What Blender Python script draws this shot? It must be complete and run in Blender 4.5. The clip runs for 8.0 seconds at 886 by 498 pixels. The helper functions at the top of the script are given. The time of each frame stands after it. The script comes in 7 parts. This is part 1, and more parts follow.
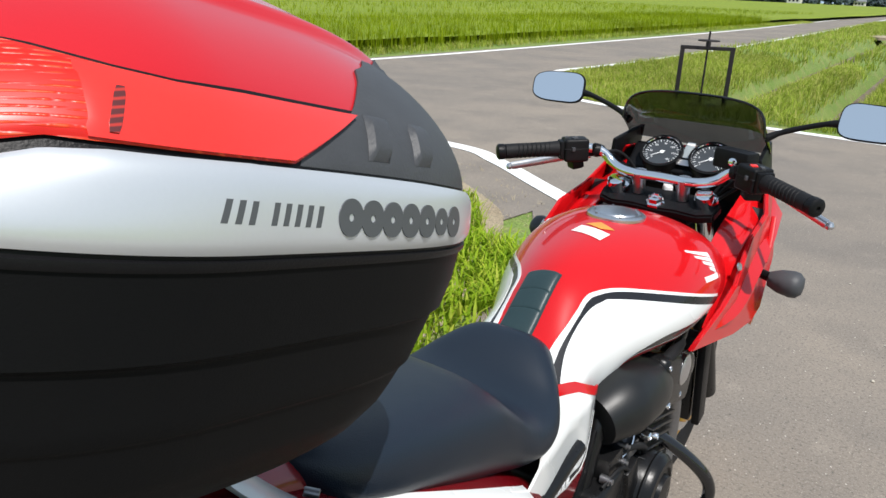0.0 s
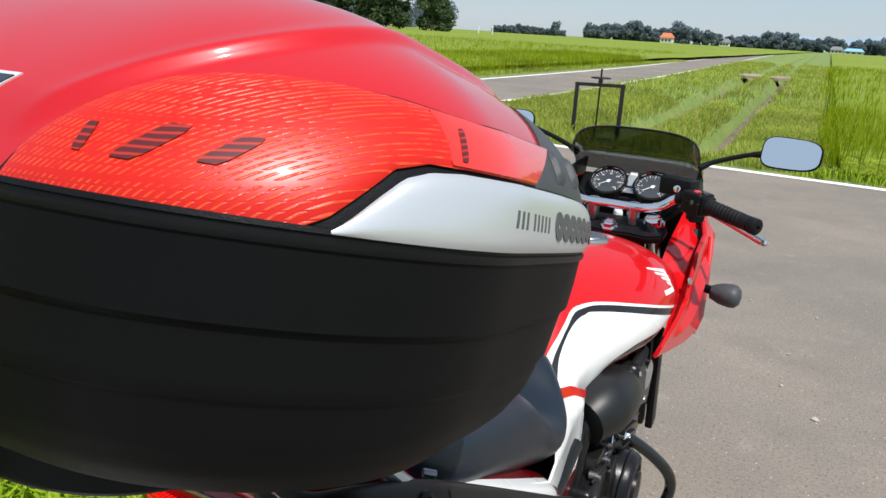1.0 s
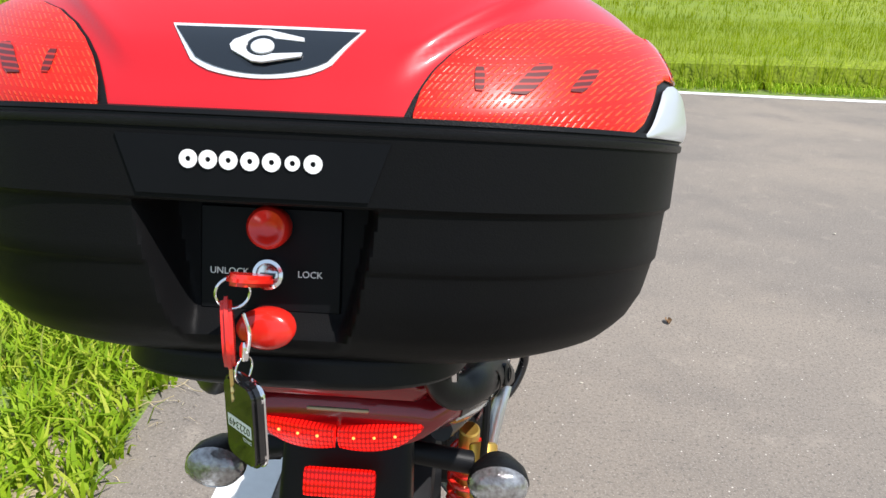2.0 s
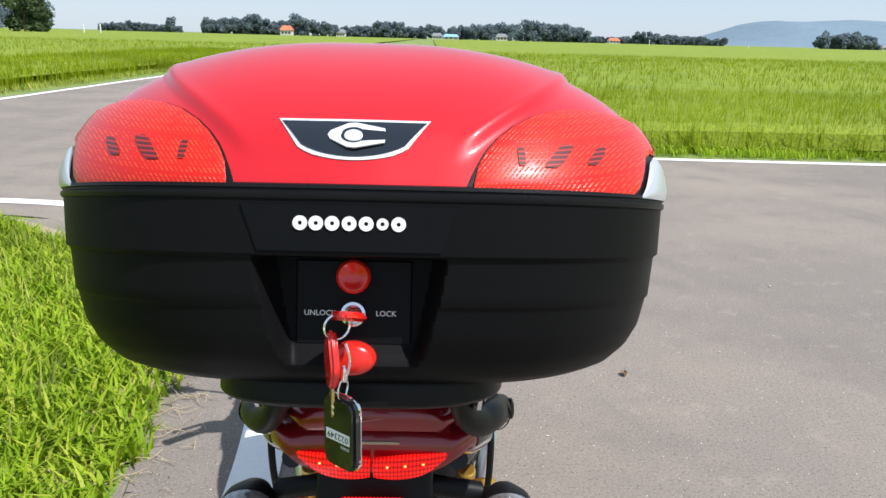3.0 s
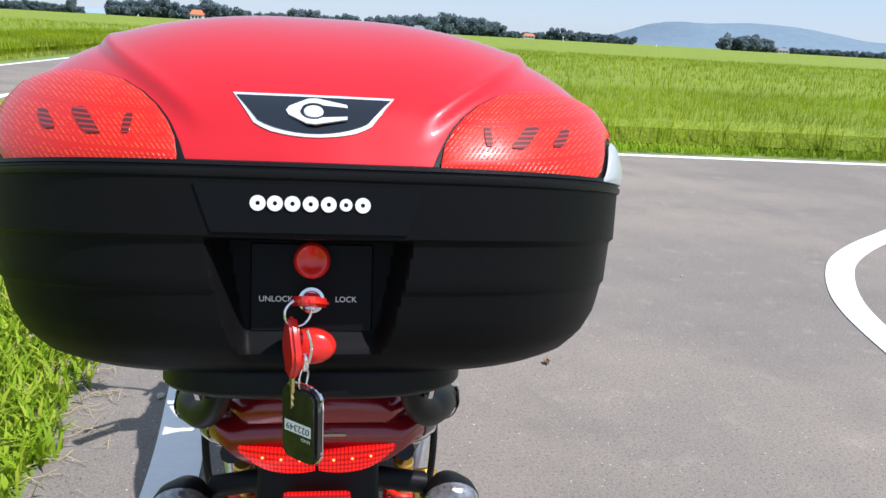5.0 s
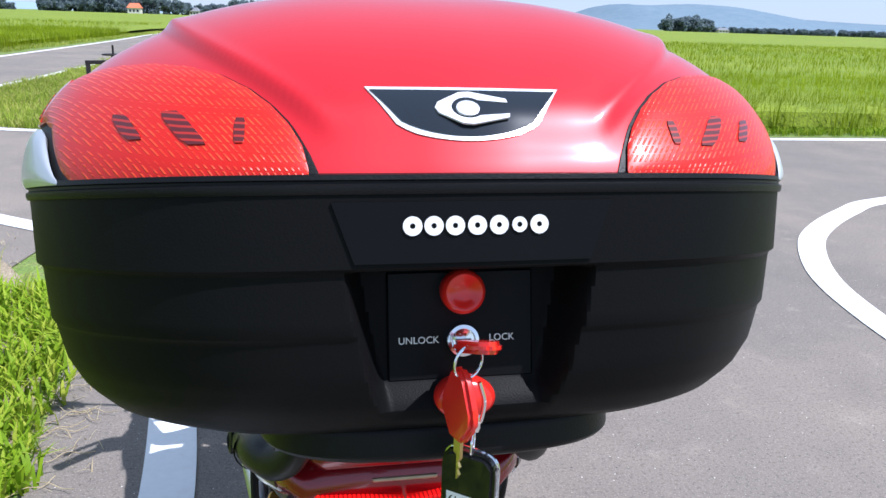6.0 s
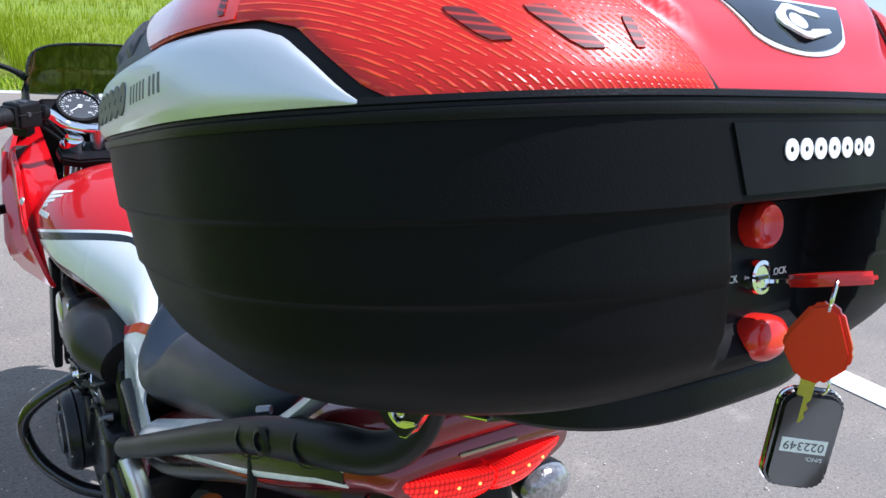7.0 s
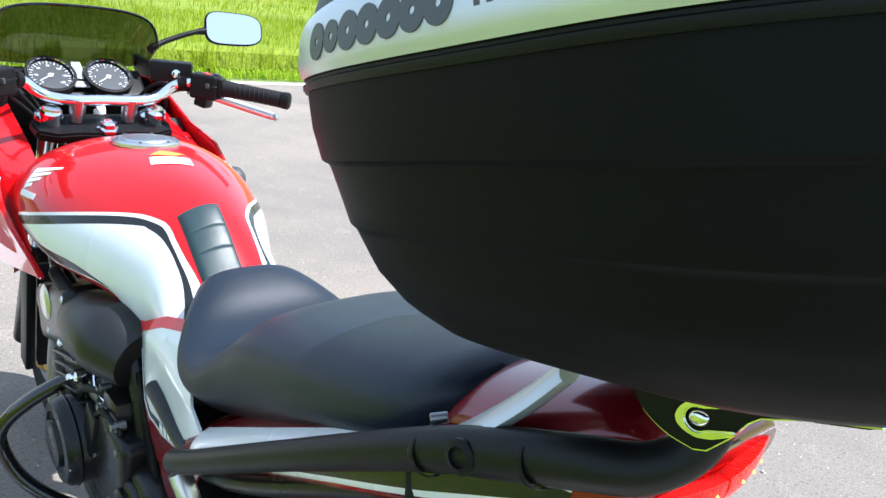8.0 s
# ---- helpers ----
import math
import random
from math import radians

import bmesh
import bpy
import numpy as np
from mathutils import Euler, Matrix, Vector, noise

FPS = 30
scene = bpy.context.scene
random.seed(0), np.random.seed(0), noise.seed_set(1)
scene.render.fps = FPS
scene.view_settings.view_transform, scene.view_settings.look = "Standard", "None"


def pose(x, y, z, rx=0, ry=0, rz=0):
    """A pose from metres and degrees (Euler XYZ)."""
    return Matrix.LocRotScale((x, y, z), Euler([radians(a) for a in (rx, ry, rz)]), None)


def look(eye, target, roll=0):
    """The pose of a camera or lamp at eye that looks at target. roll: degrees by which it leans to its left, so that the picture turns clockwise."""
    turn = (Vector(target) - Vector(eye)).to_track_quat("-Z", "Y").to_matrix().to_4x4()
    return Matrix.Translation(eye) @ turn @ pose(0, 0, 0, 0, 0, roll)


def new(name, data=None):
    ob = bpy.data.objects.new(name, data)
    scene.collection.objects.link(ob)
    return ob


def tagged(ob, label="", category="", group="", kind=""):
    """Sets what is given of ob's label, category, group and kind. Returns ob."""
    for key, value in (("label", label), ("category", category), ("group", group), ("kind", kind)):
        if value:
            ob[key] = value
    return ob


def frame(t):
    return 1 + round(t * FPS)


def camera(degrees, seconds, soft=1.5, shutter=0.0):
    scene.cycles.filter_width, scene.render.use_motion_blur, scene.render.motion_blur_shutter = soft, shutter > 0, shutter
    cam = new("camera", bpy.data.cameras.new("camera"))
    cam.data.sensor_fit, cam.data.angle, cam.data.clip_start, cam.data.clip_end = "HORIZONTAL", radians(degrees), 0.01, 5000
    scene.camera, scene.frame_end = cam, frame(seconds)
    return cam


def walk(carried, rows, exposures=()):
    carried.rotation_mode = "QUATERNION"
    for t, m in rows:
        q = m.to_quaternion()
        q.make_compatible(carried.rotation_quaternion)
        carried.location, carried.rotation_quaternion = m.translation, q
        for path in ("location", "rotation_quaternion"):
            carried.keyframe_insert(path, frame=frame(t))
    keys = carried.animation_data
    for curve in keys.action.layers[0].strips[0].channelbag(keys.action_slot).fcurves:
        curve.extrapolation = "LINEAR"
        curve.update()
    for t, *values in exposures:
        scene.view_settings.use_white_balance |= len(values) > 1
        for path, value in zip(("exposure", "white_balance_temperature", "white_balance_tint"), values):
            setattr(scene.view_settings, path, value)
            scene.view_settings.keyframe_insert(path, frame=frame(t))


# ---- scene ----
cam = camera(60.91, 8.0)
PATH = [
    (0, look((0.5260, -0.0758, 1.3557), (0.0040, 0.7107, 1.0258), 2.63)),
    (0.3, look((0.5143, -0.1320, 1.3562), (0.0474, 0.6852, 1.0182), 3.79)),
    (0.5, look((0.4997, -0.1665, 1.3619), (0.0555, 0.6619, 1.0205), 4.02)),
    (0.7, look((0.4807, -0.2045, 1.3689), (0.0424, 0.6302, 1.0353), 2.43)),
    (1, look((0.4253, -0.2720, 1.3652), (0.0118, 0.5940, 1.0839), 3.51)),
    (1.2, look((0.3613, -0.2986, 1.3681), (-0.0268, 0.5740, 1.0716), 0.15)),
    (1.3, look((0.3282, -0.3176, 1.3685), (-0.0617, 0.5443, 1.0442), -0.85)),
    (1.5, look((0.2625, -0.3556, 1.3678), (-0.0422, 0.5409, 1.0461), 2.54)),
    (1.8, look((0.1857, -0.4076, 1.3626), (0.0145, 0.5204, 1.0385), 4.05)),
    (2, look((0.1328, -0.4661, 1.3697), (0.0822, 0.4626, 1.0145), 1.98)),
    (2.1, look((0.1144, -0.4969, 1.3729), (0.1025, 0.4427, 1.0475), 0.67)),
    (2.2, look((0.1049, -0.5319, 1.3932), (0.0873, 0.4124, 1.0710), -0.27)),
    (3.3, look((0.0534, -0.5923, 1.3919), (0.0914, 0.3730, 1.1337), 1.63)),
    (3.5, look((0.0536, -0.5912, 1.3934), (0.1005, 0.3711, 1.1257), 1.41)),
    (4, look((0.0506, -0.5797, 1.3826), (0.1199, 0.3797, 1.1090), 2.59)),
    (4.2, look((0.0500, -0.5814, 1.3817), (0.1278, 0.3770, 1.1069), 2.83)),
    (5.3, look((0.0065, -0.5592, 1.3781), (0.1563, 0.3892, 1.0989), 2.77)),
    (5.5, look((-0.0105, -0.5421, 1.3755), (0.1517, 0.4017, 1.0877), 2.22)),
    (5.8, look((-0.0592, -0.4925, 1.3649), (0.1324, 0.4458, 1.0771), 2.38)),
    (6, look((-0.0948, -0.4491, 1.3669), (0.0946, 0.4896, 1.0788), 1.91)),
    (6.2, look((-0.1326, -0.4049, 1.3648), (0.0895, 0.5308, 1.0906), 2.40)),
    (6.5, look((-0.1942, -0.3511, 1.3497), (0.0831, 0.5655, 1.0616), 4.62)),
    (6.8, look((-0.2968, -0.2998, 1.3356), (0.1089, 0.5630, 1.0340), 3.96)),
    (7, look((-0.3754, -0.2656, 1.3125), (0.1752, 0.5098, 1.0034), 5.67)),
    (7.2, look((-0.4233, -0.2322, 1.3016), (0.1757, 0.5023, 0.9827), 5.91)),
    (7.5, look((-0.4576, -0.1710, 1.2860), (0.1584, 0.5603, 0.9933), 6.71)),
    (7.8, look((-0.4696, -0.0902, 1.2650), (0.1425, 0.6375, 0.9557), 4.90)),
    (8, look((-0.4898, -0.0527, 1.2428), (0.1434, 0.6561, 0.9318), 7.17)),
]
walk(cam, PATH, exposures=[(0.0, 0.15, 6500, 10), (0.5, 0.18, 6500, 10), (1.0, 0.15, 6500, 10), (1.5, 0.45, 6450, 12), (2.0, 0.52, 6450, 12), (3.5, 0.4, 6250, 14), (5.5, 0.42, 5900, 15), (6.0, 0.5, 5750, 16), (6.5, 0.55, 5750, 16), (7.0, 0.62, 5700, 15), (7.5, 0.8, 5700, 13), (8.0, 1.16, 5950, 11)])

# ---- world, sun ----
SUN_DIR = Vector((0.433, -0.278, 0.857)).normalized()
world = bpy.data.worlds.new("sky_world")
scene.world = world
world.use_nodes = True
wn = world.node_tree
sky = wn.nodes.new("ShaderNodeTexSky")
sky.sky_type, sky.sun_disc = "NISHITA", False
sky.sun_elevation = math.asin(SUN_DIR.z)
sky.sun_rotation = math.atan2(SUN_DIR.x, SUN_DIR.y)
sky.air_density, sky.dust_density, sky.ozone_density = 1.0, 0.3, 2.0
# the summer haze whitens the whole sky evenly
haze = wn.nodes.new("ShaderNodeMix")
haze.data_type, haze.blend_type = "RGBA", "MIX"
haze.inputs[0].default_value = 0.72
haze.inputs[7].default_value = (4.1, 5.1, 6.2, 1)
wn.links.new(sky.outputs[0], haze.inputs[6])
wn.links.new(haze.outputs[2], wn.nodes["Background"].inputs[0])
wn.nodes["Background"].inputs[1].default_value = 0.104
sun = new("sun", bpy.data.lights.new("sun", "SUN"))
sun.data.energy, sun.data.angle, sun.data.color = 4.6, radians(0.53), (1.0, 0.965, 0.925)
sun.matrix_world = look(SUN_DIR * 20, (0, 0, 0))
scene.view_settings.exposure = 0.0


# ---- materials ----
def material(name, base, rough=0.5, metal=0.0, var=0.0, scale=8.0, fine=60.0, bump=0.0, bump_scale=200.0,
             coat=0.0, other=None, ior=1.45, transmission=0.0, spec=0.5, per_object=0.0):
    """A surface of one base colour that drifts towards `other` at two scales, with fine relief."""
    m = bpy.data.materials.new(name)
    m.use_nodes = True
    nt = m.node_tree
    b = nt.nodes["Principled BSDF"]
    b.inputs["Base Color"].default_value = (*base, 1)
    b.inputs["Roughness"].default_value = rough
    b.inputs["Metallic"].default_value = metal
    b.inputs["IOR"].default_value = ior
    b.inputs["Specular IOR Level"].default_value = spec
    b.inputs["Coat Weight"].default_value = coat
    b.inputs["Coat Roughness"].default_value = 0.04
    b.inputs["Transmission Weight"].default_value = transmission
    tc = nt.nodes.new("ShaderNodeTexCoord")
    if var > 0:
        o = other or tuple(c * 0.55 for c in base)
        n1 = nt.nodes.new("ShaderNodeTexNoise")
        n1.inputs["Scale"].default_value, n1.inputs["Detail"].default_value = scale, 6
        n2 = nt.nodes.new("ShaderNodeTexNoise")
        n2.inputs["Scale"].default_value, n2.inputs["Detail"].default_value = fine, 3
        nt.links.new(tc.outputs["Object"], n1.inputs["Vector"])
        nt.links.new(tc.outputs["Object"], n2.inputs["Vector"])
        add = nt.nodes.new("ShaderNodeMath")
        add.operation = "ADD"
        nt.links.new(n1.outputs[0], add.inputs[0])
        nt.links.new(n2.outputs[0], add.inputs[1])
        r = nt.nodes.new("ShaderNodeMapRange")
        r.inputs[1].default_value, r.inputs[2].default_value = 0.75, 1.25
        r.inputs[3].default_value, r.inputs[4].default_value = 0.0, var
        nt.links.new(add.outputs[0], r.inputs[0])
        mix = nt.nodes.new("ShaderNodeMix")
        mix.data_type = "RGBA"
        mix.inputs[6].default_value, mix.inputs[7].default_value = (*base, 1), (*o, 1)
        nt.links.new(r.outputs[0], mix.inputs[0])
        nt.links.new(mix.outputs[2], b.inputs["Base Color"])
        rr = nt.nodes.new("ShaderNodeMapRange")
        rr.inputs[3].default_value, rr.inputs[4].default_value = max(rough - 0.06, 0.02), min(rough + 0.1, 1)
        nt.links.new(n1.outputs[0], rr.inputs[0])
        nt.links.new(rr.outputs[0], b.inputs["Roughness"])
    if bump > 0:
        n3 = nt.nodes.new("ShaderNodeTexNoise")
        n3.inputs["Scale"].default_value, n3.inputs["Detail"].default_value = bump_scale, 4
        nt.links.new(tc.outputs["Object"], n3.inputs["Vector"])
        bp = nt.nodes.new("ShaderNodeBump")
        bp.inputs["Strength"].default_value, bp.inputs["Distance"].default_value = bump, 0.002
        nt.links.new(n3.outputs[0], bp.inputs["Height"])
        nt.links.new(bp.outputs[0], b.inputs["Normal"])
    return m


def ground_mat(name, a, b_, c, s1, s2, s3, rough=0.9, bump=0.4, bump_dist=0.01):
    """Three colours mixed by a broad, a middle and a grain noise."""
    m = bpy.data.materials.new(name)
    m.use_nodes = True
    nt = m.node_tree
    b = nt.nodes["Principled BSDF"]
    b.inputs["Roughness"].default_value = rough
    geo = nt.nodes.new("ShaderNodeNewGeometry")
    last = None
    for i, (col, s, lo, hi) in enumerate(((a, 0, 0, 1), (b_, s1, 0.42, 0.68), (c, s2, 0.5, 0.75))):
        if i == 0:
            continue
        n = nt.nodes.new("ShaderNodeTexNoise")
        n.inputs["Scale"].default_value, n.inputs["Detail"].default_value = s, 8
        n.inputs["Roughness"].default_value = 0.62
        nt.links.new(geo.outputs["Position"], n.inputs["Vector"])
        r = nt.nodes.new("ShaderNodeMapRange")
        r.inputs[1].default_value, r.inputs[2].default_value = lo, hi
        nt.links.new(n.outputs[0], r.inputs[0])
        mix = nt.nodes.new("ShaderNodeMix")
        mix.data_type = "RGBA"
        mix.inputs[6].default_value = (*a, 1)
        mix.inputs[7].default_value = (*col, 1)
        if last:
            nt.links.new(last, mix.inputs[6])
        nt.links.new(r.outputs[0], mix.inputs[0])
        last = mix.outputs[2]
    g = nt.nodes.new("ShaderNodeTexNoise")
    g.inputs["Scale"].default_value, g.inputs["Detail"].default_value = s3, 3
    nt.links.new(geo.outputs["Position"], g.inputs["Vector"])
    gr = nt.nodes.new("ShaderNodeMapRange")
    gr.inputs[1].default_value, gr.inputs[2].default_value = 0.3, 0.7
    gr.inputs[3].default_value, gr.inputs[4].default_value = 0.58, 1.42
    nt.links.new(g.outputs[0], gr.inputs[0])
    mul = nt.nodes.new("ShaderNodeVectorMath")
    mul.operation = "SCALE"
    nt.links.new(last, mul.inputs[0])
    nt.links.new(gr.outputs[0], mul.inputs["Scale"])
    nt.links.new(mul.outputs[0], b.inputs["Base Color"])
    bp = nt.nodes.new("ShaderNodeBump")
    bp.inputs["Strength"].default_value, bp.inputs["Distance"].default_value = bump, bump_dist
    nt.links.new(g.outputs[0], bp.inputs["Height"])
    nt.links.new(bp.outputs[0], b.inputs["Normal"])
    return m




def asphalt_mat():
    """Worn asphalt: pale dusty drifts, dark stones in the binder, single bright chips."""
    m = bpy.data.materials.new("asphalt")
    m.use_nodes = True
    nt = m.node_tree
    b = nt.nodes["Principled BSDF"]
    b.inputs["Roughness"].default_value = 0.88
    b.inputs["Specular IOR Level"].default_value = 0.35
    geo = nt.nodes.new("ShaderNodeNewGeometry")

    def layer(last, col, kind, scale, lo, hi, top, detail=6):
        n = nt.nodes.new("ShaderNodeTexNoise" if kind == "noise" else "ShaderNodeTexVoronoi")
        n.inputs["Scale"].default_value = scale
        if kind == "noise":
            n.inputs["Detail"].default_value, n.inputs["Roughness"].default_value = detail, 0.6
        nt.links.new(geo.outputs["Position"], n.inputs["Vector"])
        r = nt.nodes.new("ShaderNodeMapRange")
        r.inputs[1].default_value, r.inputs[2].default_value, r.inputs[3].default_value, r.inputs[4].default_value = lo, hi, 0, top
        nt.links.new(n.outputs[0], r.inputs[0])
        mix = nt.nodes.new("ShaderNodeMix")
        mix.data_type = "RGBA"
        if isinstance(last, tuple):
            mix.inputs[6].default_value = (*last, 1)
        else:
            nt.links.new(last, mix.inputs[6])
        mix.inputs[7].default_value = (*col, 1)
        nt.links.new(r.outputs[0], mix.inputs[0])
        return mix.outputs[2], n

    c, _ = layer((0.188, 0.165, 0.141), (0.275, 0.232, 0.186), "noise", 0.45, 0.42, 0.66, 0.85)
    c, _ = layer(c, (0.142, 0.126, 0.111), "noise", 1.7, 0.50, 0.74, 0.65)
    c, _ = layer(c, (0.303, 0.265, 0.219), "noise", 6.0, 0.58, 0.74, 0.60)
    c, _ = layer(c, (0.096, 0.086, 0.078), "noise", 80.0, 0.50, 0.70, 0.80, 4)
    c, g = layer(c, (0.367, 0.329, 0.286), "noise", 170.0, 0.55, 0.72, 0.80, 2)
    c, _ = layer(c, (0.643, 0.594, 0.536), "voronoi", 24.0, 0.075, 0.045, 0.9)
    c, _ = layer(c, (0.055, 0.049, 0.045), "voronoi", 19.0, 0.07, 0.04, 0.9)
    nt.links.new(c, b.inputs["Base Color"])
    bp = nt.nodes.new("ShaderNodeBump")
    bp.inputs["Strength"].default_value, bp.inputs["Distance"].default_value = 0.5, 0.004
    nt.links.new(g.outputs[0], bp.inputs["Height"])
    nt.links.new(bp.outputs[0], b.inputs["Normal"])
    return m


ASPHALT = asphalt_mat()
EARTH = ground_mat("dry_earth", (0.30, 0.24, 0.16), (0.38, 0.32, 0.22), (0.20, 0.16, 0.10), 2.5, 11.0, 90.0, bump=0.7)
TURF = ground_mat("turf", (0.13, 0.21, 0.035), (0.20, 0.26, 0.06), (0.24, 0.20, 0.09), 1.1, 5.0, 60.0, bump=0.8)
PADDY = ground_mat("paddy", (0.158, 0.218, 0.004), (0.215, 0.262, 0.010), (0.118, 0.176, 0.003), 0.10, 0.7, 30.0, bump=0.8)
LINE_PAINT = material("line_paint", (0.84, 0.84, 0.82), 0.7, 0, 0.35, 2.5, 45.0, bump=0.25, bump_scale=160.0, other=(0.68, 0.67, 0.64), spec=0.3)
RED_PAINT = material("red_paint", (0.52, 0.004, 0.007), 0.30, 0.0, 0.25, 3.0, 900.0, coat=0.8, other=(0.58, 0.007, 0.010), spec=0.12)
RED_PAINT.node_tree.nodes["Principled BSDF"].inputs["Coat Roughness"].default_value = 0.03
LID_PAINT = material("lid_paint", (0.55, 0.004, 0.010), 0.36, 0.15, 0.25, 3.0, 900.0, coat=0.75, other=(0.62, 0.010, 0.019), spec=0.3)
LID_PAINT.node_tree.nodes["Principled BSDF"].inputs["Coat Roughness"].default_value = 0.06
DARK_RED = material("dark_red_paint", (0.23, 0.006, 0.011), 0.2, 0.2, 0.2, 3.0, 600.0, coat=0.8)
WHITE_PAINT = material("white_paint", (0.80, 0.81, 0.80), 0.25, 0.0, 0.1, 3.0, 40.0, coat=0.8, other=(0.74, 0.75, 0.75))
BLACK_STRIPE = material("black_stripe", (0.012, 0.012, 0.014), 0.25, coat=0.25, var=0.1)
CASE_BLACK = material("case_black_plastic", (0.0054, 0.0055, 0.0060), 0.46, 0, 0.35, 6.0, 50.0, bump=0.12, bump_scale=900.0, other=(0.0065, 0.0064, 0.0062), spec=0.085)
PLASTIC = material("black_plastic", (0.006, 0.006, 0.007), 0.40, 0, 0.3, 8.0, 60.0, bump=0.15, bump_scale=700.0, other=(0.010, 0.010, 0.010), spec=0.2)
GREY_PLASTIC = material("grey_plastic", (0.055, 0.057, 0.062), 0.5, 0, 0.3, 8.0, 60.0, bump=0.2, bump_scale=500.0)
SILVER = material("silver_paint", (0.62, 0.64, 0.66), 0.34, 0.55, 0.15, 5.0, 500.0, coat=0.3, other=(0.54, 0.56, 0.58))
CHROME = material("chrome", (0.86, 0.86, 0.88), 0.09, 1.0)
ALLOY = material("brushed_alloy", (0.70, 0.70, 0.72), 0.28, 1.0, 0.2, 20.0, 200.0)
STEEL = material("dark_steel", (0.28, 0.28, 0.29), 0.35, 0.9, 0.3, 20.0, 120.0)
GOLD = material("gold_anodised", (0.75, 0.45, 0.10), 0.3, 0.9, 0.2, 20.0, 120.0)
RUBBER = material("rubber", (0.011, 0.011, 0.012), 0.6, 0, 0.3, 20.0, 200.0, bump=0.2, bump_scale=300.0, spec=0.25)
VINYL = material("seat_vinyl", (0.0075, 0.0135, 0.024), 0.38, 0, 0.3, 5.0, 60.0, bump=0.25, bump_scale=700.0, other=(0.011, 0.018, 0.029), spec=0.45)
ENGINE = material("black_engine_paint", (0.008, 0.008, 0.0085), 0.27, 0.0, 0.3, 15.0, 90.0, bump=0.15, bump_scale=260.0, spec=0.35)
TUBE_BLACK = material("satin_black_tube", (0.007, 0.0072, 0.0075), 0.40, 0, 0.25, 10.0, 90.0, bump=0.1, bump_scale=400.0, spec=0.3)
GLOSS_BLACK = material("gloss_black", (0.008, 0.008, 0.009), 0.08, coat=0.5)
RED_PLASTIC = material("red_plastic", (0.68, 0.02, 0.012), 0.22, 0, 0.12, 8.0, 80.0, coat=0.5, other=(0.6, 0.015, 0.01))
LETTER_WHITE = material("letter_white", (0.80, 0.80, 0.80), 0.4)
LETTER_GREY = material("letter_grey", (0.07, 0.075, 0.08), 0.4)


# ---- builders ----
def shade(ob, angle=40):
    ob.data.polygons.foreach_set("use_smooth", [True] * len(ob.data.polygons))
    ob.data.set_sharp_from_angle(angle=radians(angle))
    return ob


def part(name, bm, mat, parent=None, label="", angle=40):
    """Links a bmesh as one mesh object under a thing or a part."""
    me = bpy.data.meshes.new(name)
    bm.normal_update()
    bm.to_mesh(me)
    bm.free()
    for x in (mat if isinstance(mat, (list, tuple)) else [mat]):
        me.materials.append(x)
    ob = new(name, me)
    ob.parent = parent
    if label:
        tagged(ob, label)
    return shade(ob, angle)


def thing(name, label, category, at=(0, 0, 0), group="", kind=""):
    ob = new(name)
    ob.location = at
    ob.empty_display_size = 0.1
    return tagged(ob, label, category, group, kind)


def solo(name, bm, mat, label, category, group="", kind="", angle=40):
    return tagged(part(name, bm, mat, None, "", angle), label, category, group, kind)


def grid(f, nu, nv, close_u=False, close_v=False, cap0=False, cap1=False):
    """A sheet f(u, v), with u and v from 0 to 1."""
    bm = bmesh.new()
    rows = []
    for j in range(nv if close_v else nv + 1):
        rows.append([bm.verts.new(f(i / nu, j / nv)) for i in range(nu if close_u else nu + 1)])
    n = len(rows[0])
    for j in range(nv):
        a, b = rows[j], rows[(j + 1) % len(rows)]
        for i in range(nu):
            k = (i + 1) % n
            try:
                bm.faces.new((a[i], a[k], b[k], b[i]))
            except ValueError:
                pass
    if cap0:
        bm.faces.new(list(reversed(rows[0])))
    if cap1:
        bm.faces.new(rows[-1])
    return bm


def thick(bm, d):
    """Gives an open sheet thickness d on the back of its normals, with rims."""
    bm.normal_update()
    bm.verts.index_update()
    old = list(bm.verts)
    faces = list(bm.faces)
    edges = [e for e in bm.edges if len(e.link_faces) == 1]
    back = {v: bm.verts.new(v.co - v.normal * d) for v in old}
    for f in faces:
        bm.faces.new([back[v] for v in reversed(f.verts)])
    for e in edges:
        l = e.link_loops[0]
        a, b = l.vert, l.link_loop_next.vert
        bm.faces.new((b, a, back[a], back[b]))
    return bm


def box(sx, sy, sz, m=Matrix(), bevel=0.0, seg=2, taper=1.0):
    bm = bmesh.new()
    bmesh.ops.create_cube(bm, size=1.0)
    for v in bm.verts:
        k = taper if v.co.z > 0 else 1.0
        v.co = Vector((v.co.x * sx * k, v.co.y * sy * k, v.co.z * sz))
    if bevel > 0:
        bmesh.ops.bevel(bm, geom=list(bm.edges), offset=bevel, segments=seg, affect="EDGES", profile=0.6)
    bmesh.ops.transform(bm, matrix=m, verts=bm.verts)
    return bm


